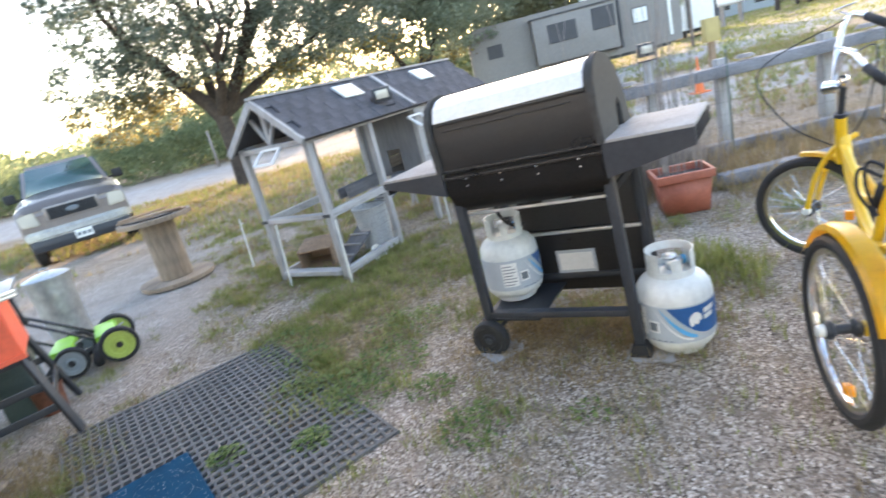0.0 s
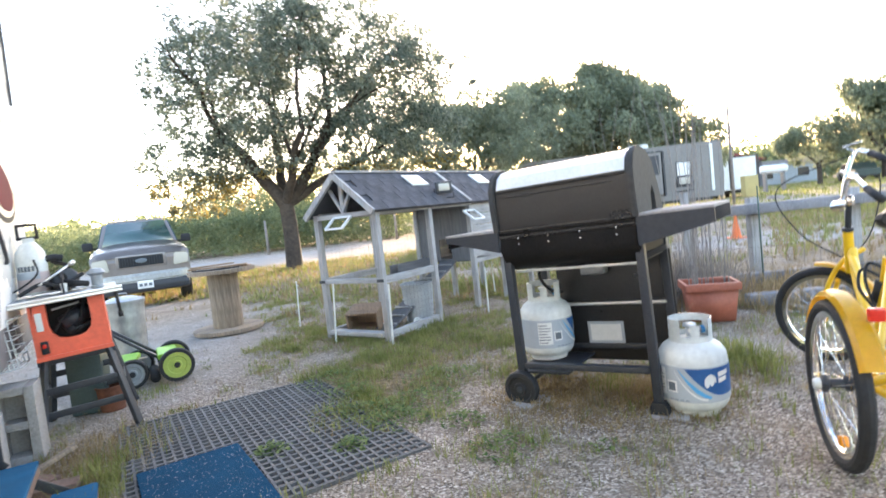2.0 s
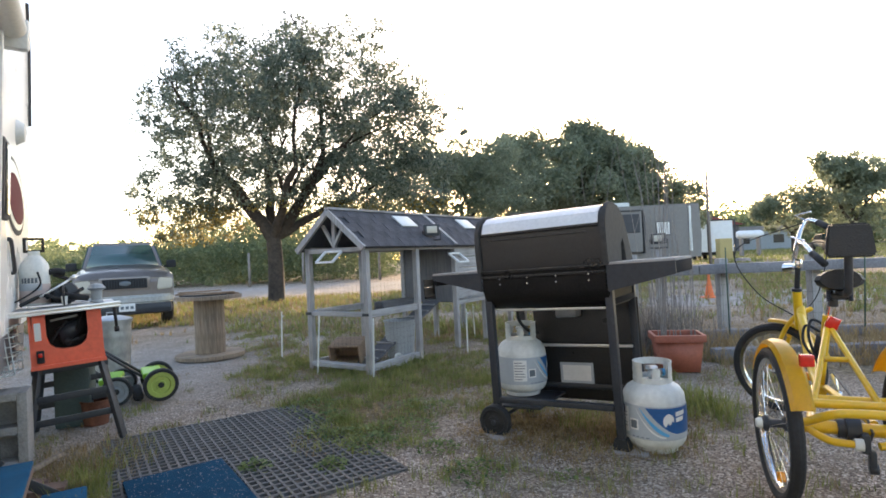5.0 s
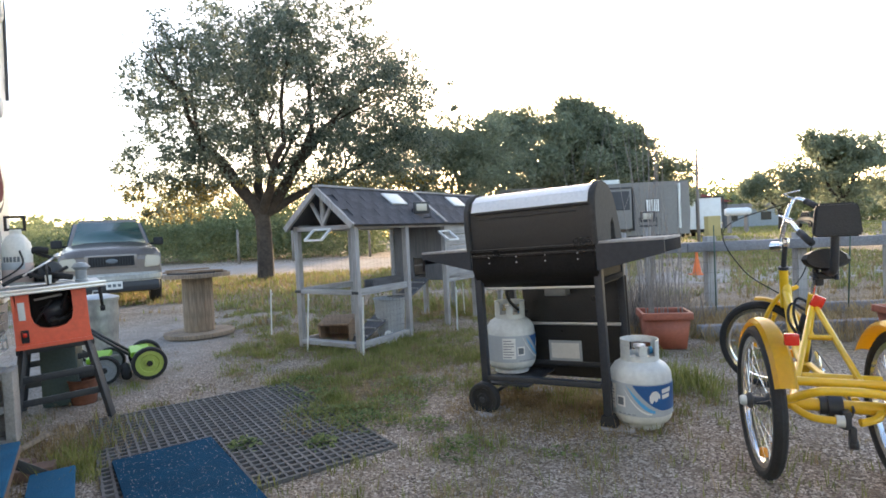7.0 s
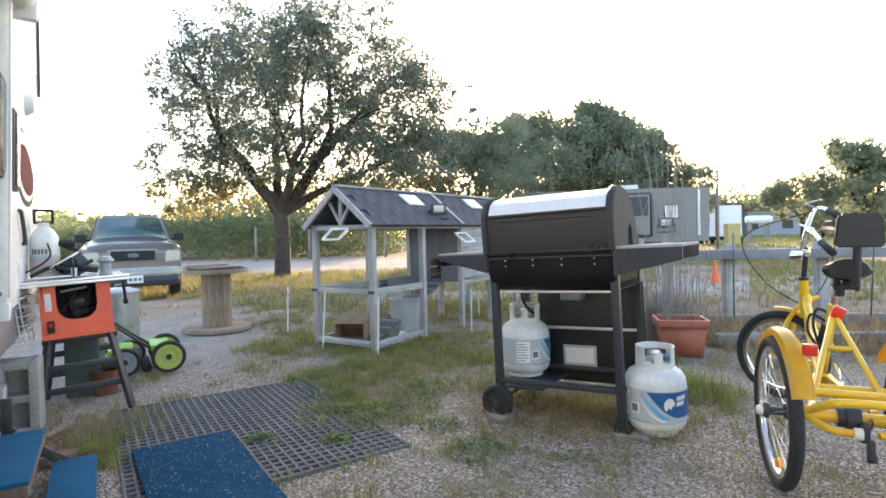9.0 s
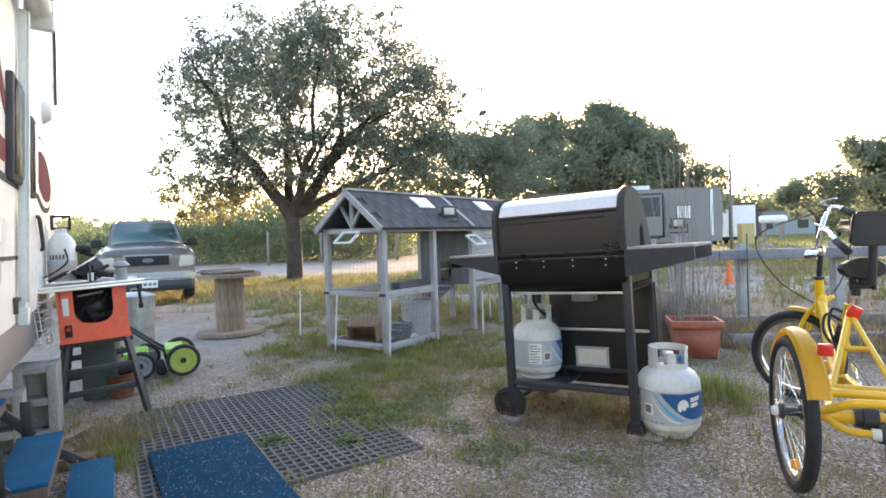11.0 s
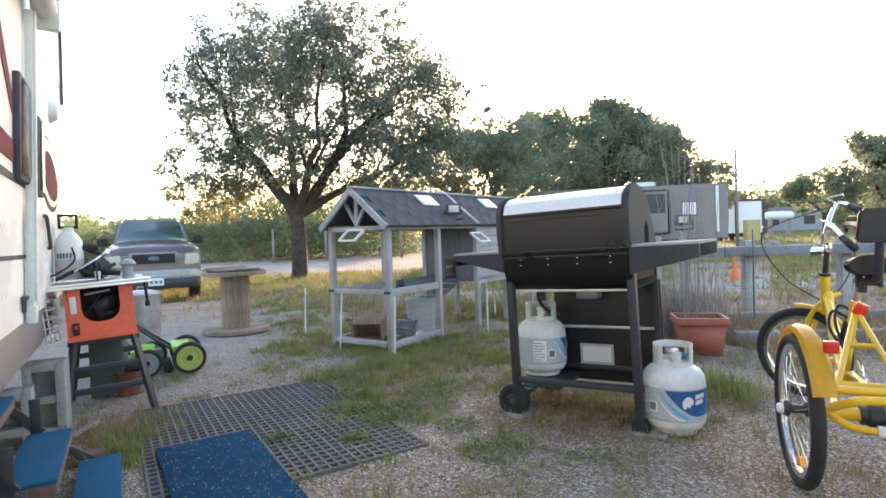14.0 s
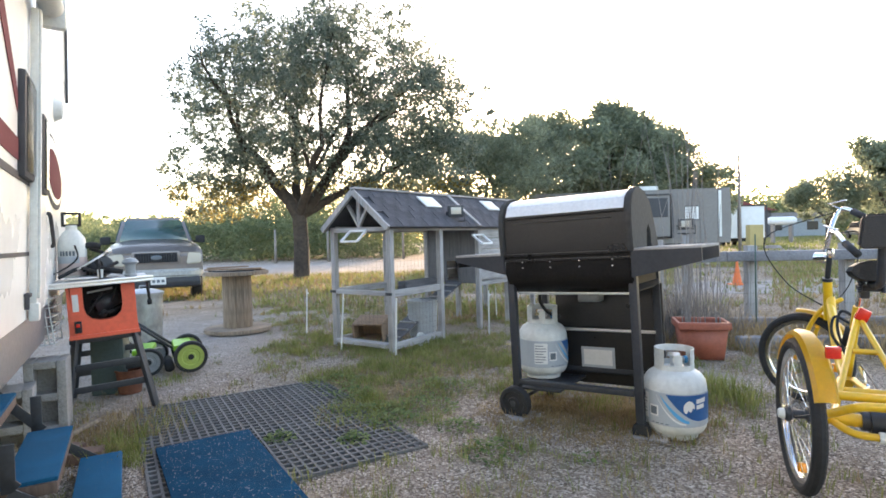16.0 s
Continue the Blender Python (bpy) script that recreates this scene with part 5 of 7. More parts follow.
def build_mower(m, label, disc, R=0.122):
    t = thing("reel_mower", label, "lawn mower", m, "push mowers")
    for x in (-0.2, 0.2):
        bm = bm_new()
        lathe(bm, [(R * 0.78, 0.026), (R * 0.95, 0.026), (R, 0.016), (R, -0.016), (R * 0.95, -0.026), (R * 0.78, -0.026), (R * 0.78, 0.026)], 36, pose(x, 0, R, ry=90))
        w = part("wheel", bm, RUBBER, t, "black tyre")
        bm = bm_new()
        s = 1 if x > 0 else -1
        lathe(bm, [(0, 0.022), (0.03, 0.024), (0.034, 0.012), (R * 0.5, 0.012), (R * 0.55, 0.02), (R * 0.8, 0.02), (R * 0.8, -0.02), (0, -0.02)], 30, pose(x, 0, R, ry=90 * s))
        part("wheel_disc", bm, disc, w)
        bm = bm_new()
        lathe(bm, [(0, 0.034), (0.018, 0.03), (0.024, 0.02)], 16, pose(x, 0, R, ry=90 * s))
        part("hub", bm, RUBBER, w)
    bm = bm_new()
    rod(bm, (-0.18, 0, R), (0.18, 0, R), 0.02)
    part("axle", bm, FRAME_STEEL, t)
    for k in range(5):
        bm = bm_new()
        pts = []
        for i in range(9):
            a = 2 * math.pi * k / 5 + i * 0.16
            pts.append((-0.17 + 0.34 * i / 8, 0.07 * math.cos(a), R + 0.07 * math.sin(a)))
        tube(bm, pts, 0.007, 5)
        part("blade", bm, GALV, t)
    bm = bm_new()
    box(bm, (0, 0.05, R + 0.07), (0.34, 0.14, 0.05), None, 0.02)
    part("deck", bm, LIME, t, "lime green deck cover")
    bm = bm_new()
    rod(bm, (-0.17, 0.15, 0.05), (0.17, 0.15, 0.05), 0.035, seg=16)
    part("roller", bm, RUBBER, t)
    for x in (-0.12, 0.12):
        bm = bm_new()
        rod(bm, (x, 0.04, R), (x * 0.6, 0.5, 0.5), 0.011, seg=8)
        part("handle_bar", bm, FRAME_STEEL, t)
    bm = bm_new()
    rod(bm, (-0.15, 0.5, 0.5), (0.15, 0.5, 0.5), 0.014, seg=10)
    part("grip", bm, RUBBER, t)
    return t


build_mower(pose(-2.1, 4.44, 0, rz=119), "push reel mower with black tyres and lime discs", LIME_PALE)
build_mower(pose(-2.36, 4.36, 0, rz=112), "second reel mower with grey wheel disc and green deck", GREY_PLASTIC, 0.105)


def build_block(m):
    t = thing("concrete_block", "pale hollow concrete block standing on end", "concrete block", m, "concrete blocks")
    bm = bm_new()
    h, w, d = 0.39, 0.19, 0.19
    for x in (-w / 2 + 0.022, w / 2 - 0.022):
        box(bm, (x, 0, h / 2), (0.044, d, h), None, 0.006)
    for z in (0.02, h / 2, h - 0.02):
        box(bm, (0, 0, z), (w - 0.088, d - 0.006, 0.04), None, 0.005)
    box(bm, (0, 0.03, h / 2), (w - 0.088, 0.03, h - 0.04))
    part("shell", bm, CONCRETE, t)
    return t


build_block(pose(-2.2, 3.0, 0, rz=27))
build_block(pose(-2.2, 2.74, -0.09, rz=32))
bm = bm_new()
box(bm, (0, 0, 0.02), (0.27, 0.034, 0.018), None, 0.004)
ob = part("wood_scrap", bm, SPOOL_WOOD)
ob.matrix_basis = pose(-1.9, 2.75, 0.04, rz=62, ry=-14)
tagged(ob, "short pale weathered scrap of board lying on straw", "board")


def build_jug():
    t = thing("plastic_jug", "white plastic jug with a black carrying frame on the saw table", "jug", pose(-2.325, 3.42, 0.812, rz=30))
    bm = bm_new()
    lathe(bm, [(0, 0.0), (0.068, 0.0), (0.075, 0.012), (0.077, 0.2), (0.07, 0.245), (0.045, 0.285), (0.03, 0.3), (0.03, 0.325), (0, 0.326)], 32)
    part("body", bm, PLASTIC_WHITE, t)
    bm = bm_new()
    lathe(bm, [(0.0775, 0.09), (0.0785, 0.092), (0.0785, 0.13), (0.0775, 0.132)], 24, None, 200, 300)
    part("label_strip", bm, LABEL_GREY, t, "dark printed strip")
    bm = bm_new()
    lathe(bm, [(0.0758, 0.014), (0.0776, 0.02), (0.0778, 0.125), (0.0776, 0.127)], 32)
    part("liquid_level", bm, PINK_FILM, t, "pinkish liquid showing through the lower half")
    for k in range(5):
        bm = bm_new()
        lathe(bm, [(0.0786, 0.135), (0.0792, 0.137), (0.0792, 0.163), (0.0786, 0.165)], 4, None, 222 + 13 * k, 231 + 13 * k)
        part("print_bar", bm, LABEL_INK, t)
    bm = bm_new()
    for p0, p1 in (((-0.045, 0, 0.32), (-0.045, 0, 0.405)), ((0.045, 0, 0.32), (0.045, 0, 0.405)), ((-0.052, 0, 0.4), (0.052, 0, 0.4)), ((-0.052, 0, 0.325), (0.052, 0, 0.325))):
        rod(bm, p0, p1, 0.008, seg=8)
    part("carrying_frame", bm, RUBBER, t, "black square carrying frame")
    bm = bm_new()
    tube(bm, curve_pts([(0.02, -0.08, 0.2), (0.03, -0.09, 0.12), (-0.05, -0.1, 0.05), (-0.16, -0.13, 0.0)], 6), 0.005, 6)
    part("hose", bm, RUBBER, t, "thin black hose")


build_jug()


def build_saw_clutter():
    m = pose(-2.08, 3.3, 0.812, rz=31)
    t = thing("circular_saw", "black corded circular saw lying on the saw table", "power tool", m @ pose(-0.02, 0.2, 0, rz=14))
    bm = bm_new()
    tube(bm, curve_pts([(-0.11, 0.02, 0.03), (-0.13, 0.03, 0.1), (-0.1, 0.03, 0.17), (-0.03, 0.03, 0.2), (0.03, 0.02, 0.19)], 6), 0.02, 12)
    part("handle", bm, RUBBER, t, "curved black handle")
    bm = bm_new()
    rod(bm, (-0.02, -0.04, 0.07), (0.03, 0.08, 0.08), 0.045, 0.04, 18)
    box(bm, (0.0, 0.02, 0.05), (0.09, 0.09, 0.1), None, 0.012)
    part("motor", bm, RUBBER, t)
    bm = bm_new()
    lathe(bm, [(0, 0.014), (0.06, 0.014), (0.068, 0.008), (0.068, -0.008), (0, -0.014)], 28, pose(0.02, -0.03, 0.065, rx=80), 0, 360)
    part("guard", bm, FRAME_STEEL, t)
    bm = bm_new()
    box(bm, (0.02, 0.0, 0.006), (0.24, 0.13, 0.006), None, 0.002)
    part("base", bm, CAST, t, "grey steel base plate")
    bm = bm_new()
    rod(bm, (-0.12, -0.07, 0.05), (0.06, -0.02, 0.155), 0.007, seg=8)
    rod(bm, (0.05, -0.022, 0.15), (0.075, -0.015, 0.163), 0.014, seg=10)
    part("lever", bm, STAINLESS, t, "bright metal lever")
    t = thing("hand_drill", "small black hand tool lying on the saw table", "power tool", m @ pose(0.06, 0.06, 0, rz=-22))
    bm = bm_new()
    rod(bm, (-0.07, 0, 0.05), (0.06, 0, 0.03), 0.022, 0.016, 14)
    part("body", bm, RUBBER, t)
    bm = bm_new()
    box(bm, (-0.05, 0, 0.022), (0.035, 0.03, 0.045), pose(0, 0, 0), 0.008)
    part("grip", bm, RUBBER, t)
    t = thing("plastic_cup", "small white plastic cup standing on the saw table", "cup", m @ pose(-0.0, 0.02, 0))
    bm = bm_new()
    lathe(bm, [(0, 0.0), (0.014, 0.0), (0.017, 0.05), (0.015, 0.05), (0.012, 0.004), (0, 0.004)], 18)
    part("body", bm, PLASTIC_WHITE, t)
    t = thing("solar_lantern", "small grey garden lantern standing on the saw table", "lantern", m @ pose(0.16, 0.05, 0))
    bm = bm_new()
    lathe(bm, [(0, 0.0), (0.035, 0.0), (0.035, 0.01), (0.028, 0.015), (0.03, 0.07), (0.05, 0.085), (0.03, 0.11), (0, 0.115)], 20)
    part("body", bm, GREY_PLASTIC, t)


build_saw_clutter()

# pavers under the grill
for x, y, a in ((0.42, 3.0, 20), (0.98, 2.66, -30), (0.75, 3.38, 10)):
    bm = bm_new()
    box(bm, (0, 0, 0.0), (0.19, 0.14, 0.026), None, 0.006)
    ob = part("paver", bm, CONCRETE)
    ob.matrix_basis = pose(x, y, -0.004, rz=a)
    tagged(ob, "flat grey concrete paver under the grill", "paver", "pavers under the grill")


# ---- planters ----
def build_planter(m, canes, w=0.42):
    t = thing("planter_box", "terracotta plastic planter box filled with soil", "planter", m, "planters")
    h = 0.29
    bm = bm_new()
    a = [(-0.4, -0.4), (0.4, -0.4), (0.4, 0.4), (-0.4, 0.4)]
    lo = [bm.verts.new((x * w, y * w * 0.8, 0)) for x, y in a]
    hi = [bm.verts.new((x * w * 1.2, y * w * 0.96, h - 0.04)) for x, y in a]
    ii_ = [bm.verts.new((x * w * 1.12, y * w * 0.88, h - 0.04)) for x, y in a]
    il = [bm.verts.new((x * w * 1.1, y * w * 0.86, h - 0.08)) for x, y in a]
    bm.faces.new(lo[::-1])
    for A, B in ((lo, hi), (hi, ii_), (ii_, il)):
        for i in range(4):
            bm.faces.new((A[i], A[(i + 1) % 4], B[(i + 1) % 4], B[i]))
    bm.faces.new(il)
    part("box", bm, TERRACOTTA, t)
    for cx, cy, sx, sy in ((0, -0.41, 1.06, 0.09), (0, 0.41, 1.06, 0.09), (-0.5, 0, 0.07, 0.74), (0.5, 0, 0.07, 0.74)):
        bm = bm_new()
        box(bm, (cx * w, cy * w, h - 0.025), (sx * w, sy * w, 0.055), None, 0.008)
        part("rim", bm, TERRACOTTA, t)
    bm = bm_new()
    box(bm, (0, 0, h - 0.055), (0.88 * w, 0.68 * w, 0.02), None, 0.004)
    part("soil", bm, SOIL, t)
    rnd = random.Random(11)
    for k in range(canes):
        x, y = rnd.uniform(-0.4, 0.4) * w, rnd.uniform(-0.3, 0.3) * w
        hh = rnd.uniform(0.9, 1.75)
        lx, ly = rnd.uniform(-0.12, 0.12), rnd.uniform(-0.1, 0.1)
        p = [(x, y, h - 0.06), (x + lx * 0.3, y + ly * 0.3, h + hh * 0.35), (x + lx * 0.7 + rnd.uniform(-0.02, 0.02), y + ly * 0.6, h + hh * 0.7), (x + lx, y + ly, h + hh * 0.95)]
        bm = bm_new()
        tube(bm, curve_pts(p, 4), [0.0045 - 0.003 * i / 12 for i in range(13)], 5)
        ob = part("cane", bm, STALK)
        ob.matrix_basis = m
        tagged(ob, "tall thin dry cane rising from the planter", "cane", "canes in the planter")
    return t


build_planter(pose(2.02, 4.33, 0, rz=-14), 16, 0.36)
build_planter(pose(3.75, 3.85, 0, rz=-8), 2)
rnd = random.Random(21)
for k in range(18):
    x, y = rnd.uniform(1.45, 2.5), rnd.uniform(4.8, 5.4)
    h = rnd.uniform(0.8, 2.05)
    bm = bm_new()
    tube(bm, curve_pts([(0, 0, -0.02), (rnd.uniform(-0.06, 0.06), 0, h * 0.5), (rnd.uniform(-0.2, 0.2), rnd.uniform(-0.1, 0.1), h)], 5), [0.0045 - 0.003 * i / 10 for i in range(11)], 5)
    ob = part("cane", bm, STALK)
    ob.matrix_basis = pose(x, y, 0)
    tagged(ob, "tall dry stalk standing along the garden fence", "cane", "stalks along the fence")


# ---- tricycle ----
def wheel_parts(t, name, m, R, hub_side, spokes=32, tyre=0.024):
    w = thing(name, "", "")
    for k in list(w.keys()):
        del w[k]
    w.parent = t
    w.matrix_basis = m                       # local z is the axle
    bm = bm_new()
    torus(bm, R - tyre, tyre, None, 56, 10)
    part("tyre", bm, RUBBER, w, "black tyre with pale scuffed wall")
    bm = bm_new()
    r = R - 2 * tyre
    lathe(bm, [(r + 0.006, 0.014), (r - 0.014, 0.01), (r - 0.016, 0), (r - 0.014, -0.01), (r + 0.006, -0.014)], 56)
    part("rim", bm, CHROME, w, "chromed rim")
    vs, fs = [], []
    for k in range(spokes):
        a = 2 * math.pi * k / spokes
        b = a + (0.42 if k % 4 < 2 else -0.42)
        z = 0.03 if k % 2 else -0.03
        p, q = Vector((0.028 * math.cos(b), 0.028 * math.sin(b), z)), Vector(((r - 0.012) * math.cos(a), (r - 0.012) * math.sin(a), 0))
        d = (q - p).normalized()
        s1 = d.cross(Vector((0, 0, 1))).normalized() * 0.0012
        s2 = d.cross(s1)
        n0 = len(vs)
        for o in (s1, s2, -s1, -s2):
            vs.append(tuple(p + o))
            vs.append(tuple(q + o))
        for i in range(4):
            j = (i + 1) % 4
            fs.append((n0 + 2 * i, n0 + 2 * j, n0 + 2 * j + 1, n0 + 2 * i + 1))
    from_lists("spokes", vs, fs, CHROME, w)
    bm = bm_new()
    lathe(bm, [(0, -0.05), (0.018, -0.05), (0.03, -0.04), (0.03, -0.03), (0.016, -0.02), (0.016, 0.02), (0.03, 0.03), (0.03, 0.04), (0.018, 0.05), (0, 0.05)], 20)
    part("hub", bm, FRAME_STEEL, w)
    bm = bm_new()
    lathe(bm, [(0, 0.07), (0.016, 0.068), (0.02, 0.058), (0.02, 0.045)], 16, None if hub_side > 0 else pose(0, 0, 0, rx=180))
    part("axle_cap", bm, PLASTIC_WHITE, w, "white axle cap")
    bm = bm_new()
    box(bm, (0.03, -(r - 0.05), 0.0), (0.045, 0.036, 0.024), None, 0.006)
    part("spoke_reflector", bm, AMBER, w, "amber spoke reflector")
    return w


def build_trike():
    th = 28.0
    t = thing("tricycle", "yellow adult tricycle with black saddle and backrest", "tricycle", pose(1.335, 2.07, 0, rz=-th))
    T, R, RF = 0.45, 0.29, 0.256
    # local y forward, left rear wheel at x = 0, right one at x = T
    for x, s in ((0.0, -1), (T, 1)):
        toe = pose(x, 0, 0, rz=8) @ pose(-x, 0, 0)
        wheel_parts(t, "rear_wheel", toe @ pose(x, 0, R, ry=90) @ pose(0, 0, 0, rz=72), R, s)
        # mudguard
        bm = bm_new()
        pts = []
        for k in range(19):
            a = radians(24 + k * 7.0)
            pts.append((-(R + 0.028) * math.cos(a), R + (R + 0.028) * math.sin(a)))
        xa, xb = (x - 0.018, x + 0.056) if s < 0 else (x - 0.056, x + 0.018)
        prof = [(xa, -0.016), (xa + 0.012, 0.0), ((xa + xb) / 2, 0.006), (xb - 0.012, 0.0), (xb, -0.016)]
        rings = []
        for y, z in pts:
            o = Vector((0, y, z - R)).normalized()
            rings.append([bm.verts.new(toe @ (Vector((px_, y, z)) + o * h)) for px_, h in prof])
        for A, B in zip(rings, rings[1:]):
            for i in range(len(A) - 1):
                bm.faces.new((A[i], B[i], B[i + 1], A[i + 1]))
        bmesh.ops.solidify(bm, geom=bm.faces[:], thickness=0.003)
        part("mudguard", bm, YELLOW, t, "yellow steel mudguard")
        bm = bm_new()
        box(bm, (x - s * 0.055, -R * 0.62 - 0.03, R + 0.282), (0.045, 0.025, 0.042), toe, 0.006)
        part("tail_reflector", bm, RED_LENS, t, "red square reflector")
    mid = 0.242
    ms = mid + 0.065                         # the seat sits off the frame line
    st = mid + 0.035

    def pipe(name, pts, r=0.016, n=6, mat=YELLOW, seg=12):
        bm = bm_new()
        tube(bm, curve_pts(pts, n) if len(pts) > 2 else pts, r, seg)
        return part(name, bm, mat, t)
    # rear frame
    pipe("axle_tube", [(0.05, 0, R), (T - 0.05, 0, R)], 0.024)
    for z, y in ((R + 0.112, -0.1), (R + 0.08, 0.1)):
        pipe("basket_rail", [(0.06, y, z), (T - 0.04, y, z)], 0.016)
    pipe("basket_rail", [(0.07, -0.02, R + 0.015), (0.085, -0.12, R + 0.05), (0.15, -0.17, R + 0.092), (0.2, -0.17, R + 0.1), (T - 0.12, -0.17, R + 0.1), (T - 0.06, -0.13, R + 0.07), (T - 0.05, -0.02, R + 0.02)], 0.0155)
    pipe("lower_rail", [(0.1, -0.01, R - 0.005), (0.13, -0.05, R - 0.018), (0.17, -0.07, R - 0.03), (mid, -0.075, R - 0.032)], 0.0135)
    pipe("lower_rail", [(mid + 0.06, -0.075, R - 0.032), (T - 0.13, -0.07, R - 0.03), (T - 0.09, -0.05, R - 0.018), (T - 0.07, -0.01, R - 0.005)], 0.0135)
    pipe("rail_collar", [(mid - 0.012, -0.075, R - 0.032), (mid + 0.014, -0.075, R - 0.032)], 0.021, mat=PLASTIC_WHITE)
    for x in (mid - 0.12, mid + 0.1):
        pipe("stay", [(x, 0.02, R + 0.06), (st - 0.01, 0.52, 0.61)], 0.012)
    pipe("stay", [(mid - 0.12, 0.08, R), (mid - 0.03, 0.6, 0.3)], 0.015)
    pipe("stay", [(mid + 0.08, 0.08, R), (mid + 0.02, 0.6, 0.3)], 0.015)
    pipe("cross_stay", [(mid - 0.03, 0.29, 0.49), (mid + 0.05, 0.29, 0.49)], 0.011)
    pipe("seat_tube", [(mid, 0.66, 0.27), (st, 0.575, 0.64)], 0.019)
    pipe("down_tube", [(mid, 0.6, 0.28), (mid, 0.8, 0.33), (mid, 1.0, 0.47), (mid, 1.1, 0.62)], 0.022)
    pipe("step_tube", [(mid, 0.62, 0.48), (mid, 0.8, 0.44), (mid - 0.006, 1.11, 0.6)], 0.018)
    pipe("head_tube", [(mid - 0.005, 1.13, 0.5), (mid - 0.014, 1.085, 0.712)], 0.0225)
    pipe("headset", [(mid - 0.014, 1.085, 0.712), (mid - 0.014, 1.081, 0.728)], 0.025, mat=FRAME_STEEL)
    pipe("stem_post", [(mid - 0.014, 1.083, 0.715), (mid - 0.003, 1.062, 0.885)], 0.013, mat=RUBBER)
    pipe("seat_post", [(st, 0.58, 0.62), (ms - 0.01, 0.555, 0.77)], 0.013, mat=CHROME)
    # fork and front wheel, turned to the side
    fm = pose(mid - 0.105, 1.27, 0, rz=60)
    wheel_parts(t, "front_wheel", fm @ pose(0, 0, RF, ry=90), RF, -1, 28)
    for s in (-1, 1):
        bm = bm_new()
        tube(bm, [fm @ Vector(p) for p in curve_pts([(s * 0.055, 0, RF), (s * 0.055, -0.05, RF + 0.18), (s * 0.045, -0.12, RF + 0.3), (0, -0.19, RF + 0.35)], 5)], 0.012, 10)
        part("fork_blade", bm, YELLOW, t)
    bm = bm_new()
    rings = []
    for k in range(15):
        a = radians(15 + k * 5.8)
        o = Vector((0, -math.cos(a), math.sin(a)))
        rings.append([bm.verts.new(fm @ (Vector((x, 0, RF)) + o * (RF + 0.022 + h))) for x, h in ((-0.03, -0.014), (-0.02, 0), (0, 0.005), (0.02, 0), (0.03, -0.014))])
    for A, B in zip(rings, rings[1:]):
        for i in range(4):
            bm.faces.new((A[i], B[i], B[i + 1], A[i + 1]))
    bmesh.ops.solidify(bm, geom=bm.faces[:], thickness=0.003)
    part("mudguard", bm, YELLOW, t, "yellow front mudguard")
    # handlebar turned with the fork
    pipe("stem", [(mid, 1.06, 0.85), (0.222, 1.181, 0.813)], 0.014, mat=CHROME)
    far_arm = [(0.222, 1.181, 0.813), (0.277, 1.322, 0.991), (0.327, 1.371, 1.093), (0.373, 1.328, 1.089), (0.428, 1.233, 1.041)]
    near_arm = [(0.222, 1.181, 0.813), (0.248, 1.138, 0.955), (0.262, 1.043, 0.968), (0.282, 0.94, 0.922), (0.318, 0.846, 0.868)]
    for arm in (far_arm, near_arm):
        bm = bm_new()
        tube(bm, curve_pts(arm, 6), 0.0125, 12)
        part("handlebar", bm, CHROME, t, "chromed swept-back handlebar, turned to the side")
        bm = bm_new()
        rod(bm, Vector(arm[3]).lerp(Vector(arm[4]), 0.1), Vector(arm[4]) + (Vector(arm[4]) - Vector(arm[3])) * 0.1, 0.018, seg=12)
        part("grip", bm, RUBBER, t, "black rubber grip")
        bm = bm_new()
        tube(bm, [Vector(arm[2]) + Vector((0, 0, 0.012)), Vector(arm[2]) + Vector((-0.05, 0.02, 0.04)), Vector(arm[3]) + Vector((-0.02, 0.02, 0.06))], 0.005, 6)
        part("brake_lever", bm, CHROME, t)
    bm = bm_new()
    rod(bm, (mid - 0.015, 1.1, 0.84), (mid - 0.055, 1.14, 0.835), 0.022, 0.028, 16)
    box(bm, (mid, 1.07, 0.86), (0.034, 0.04, 0.05), None, 0.012)
    part("headlamp", bm, CHROME, t, "small chromed headlamp")
    for k, dx in enumerate((-0.22, 0.12)):
        bm = bm_new()
        tube(bm, curve_pts([far_arm[2] if k == 0 else near_arm[2], (mid + dx * 1.3, 1.25, 0.95), (mid + dx * 0.9, 1.22, 0.7), (mid, 1.17, 0.55)], 7), 0.0032, 6)
        part("brake_cable", bm, RUBBER, t)
    # saddle and backrest
    bm = bm_new()
    rings = []
    for k in range(11):
        u = k / 10
        y = 0.42 + 0.25 * u
        w = 0.07 * (1 - u ** 1.6) + 0.024
        if k == 0:
            w = 0.075
        rings.append([bm.verts.new((ms + w * math.cos(a), y, 0.79 + (0.046 if a < math.pi + 0.01 else 0.042) * math.sin(a) + 0.02 * (1 - u) ** 2)) for a in [2 * math.pi * i / 14 for i in range(14)]])
    for A, B in zip(rings, rings[1:]):
        for i in range(14):
            bm.faces.new((A[i], B[i], B[(i + 1) % 14], A[(i + 1) % 14]))
    bm.faces.new(rings[0])
    bm.faces.new(rings[-1][::-1])
    bmesh.ops.recalc_face_normals(bm, faces=bm.faces[:])
    part("saddle", bm, VINYL, t, "black padded saddle")
    for s in (-1, 1):
        bm = bm_new()
        lathe(bm, [(0.008 + (0.003 if k % 2 else 0), -0.02 + 0.005 * k) for k in range(11)], 12, pose(ms + s * 0.04, 0.46, 0.735))
        part("saddle_spring", bm, FRAME_STEEL, t)
    bm = bm_new()
    box(bm, (ms, 0.53, 0.73), (0.075, 0.12, 0.026), None, 0.008)
    box(bm, (ms - 0.01, 0.555, 0.705), (0.035, 0.05, 0.05), None, 0.008)
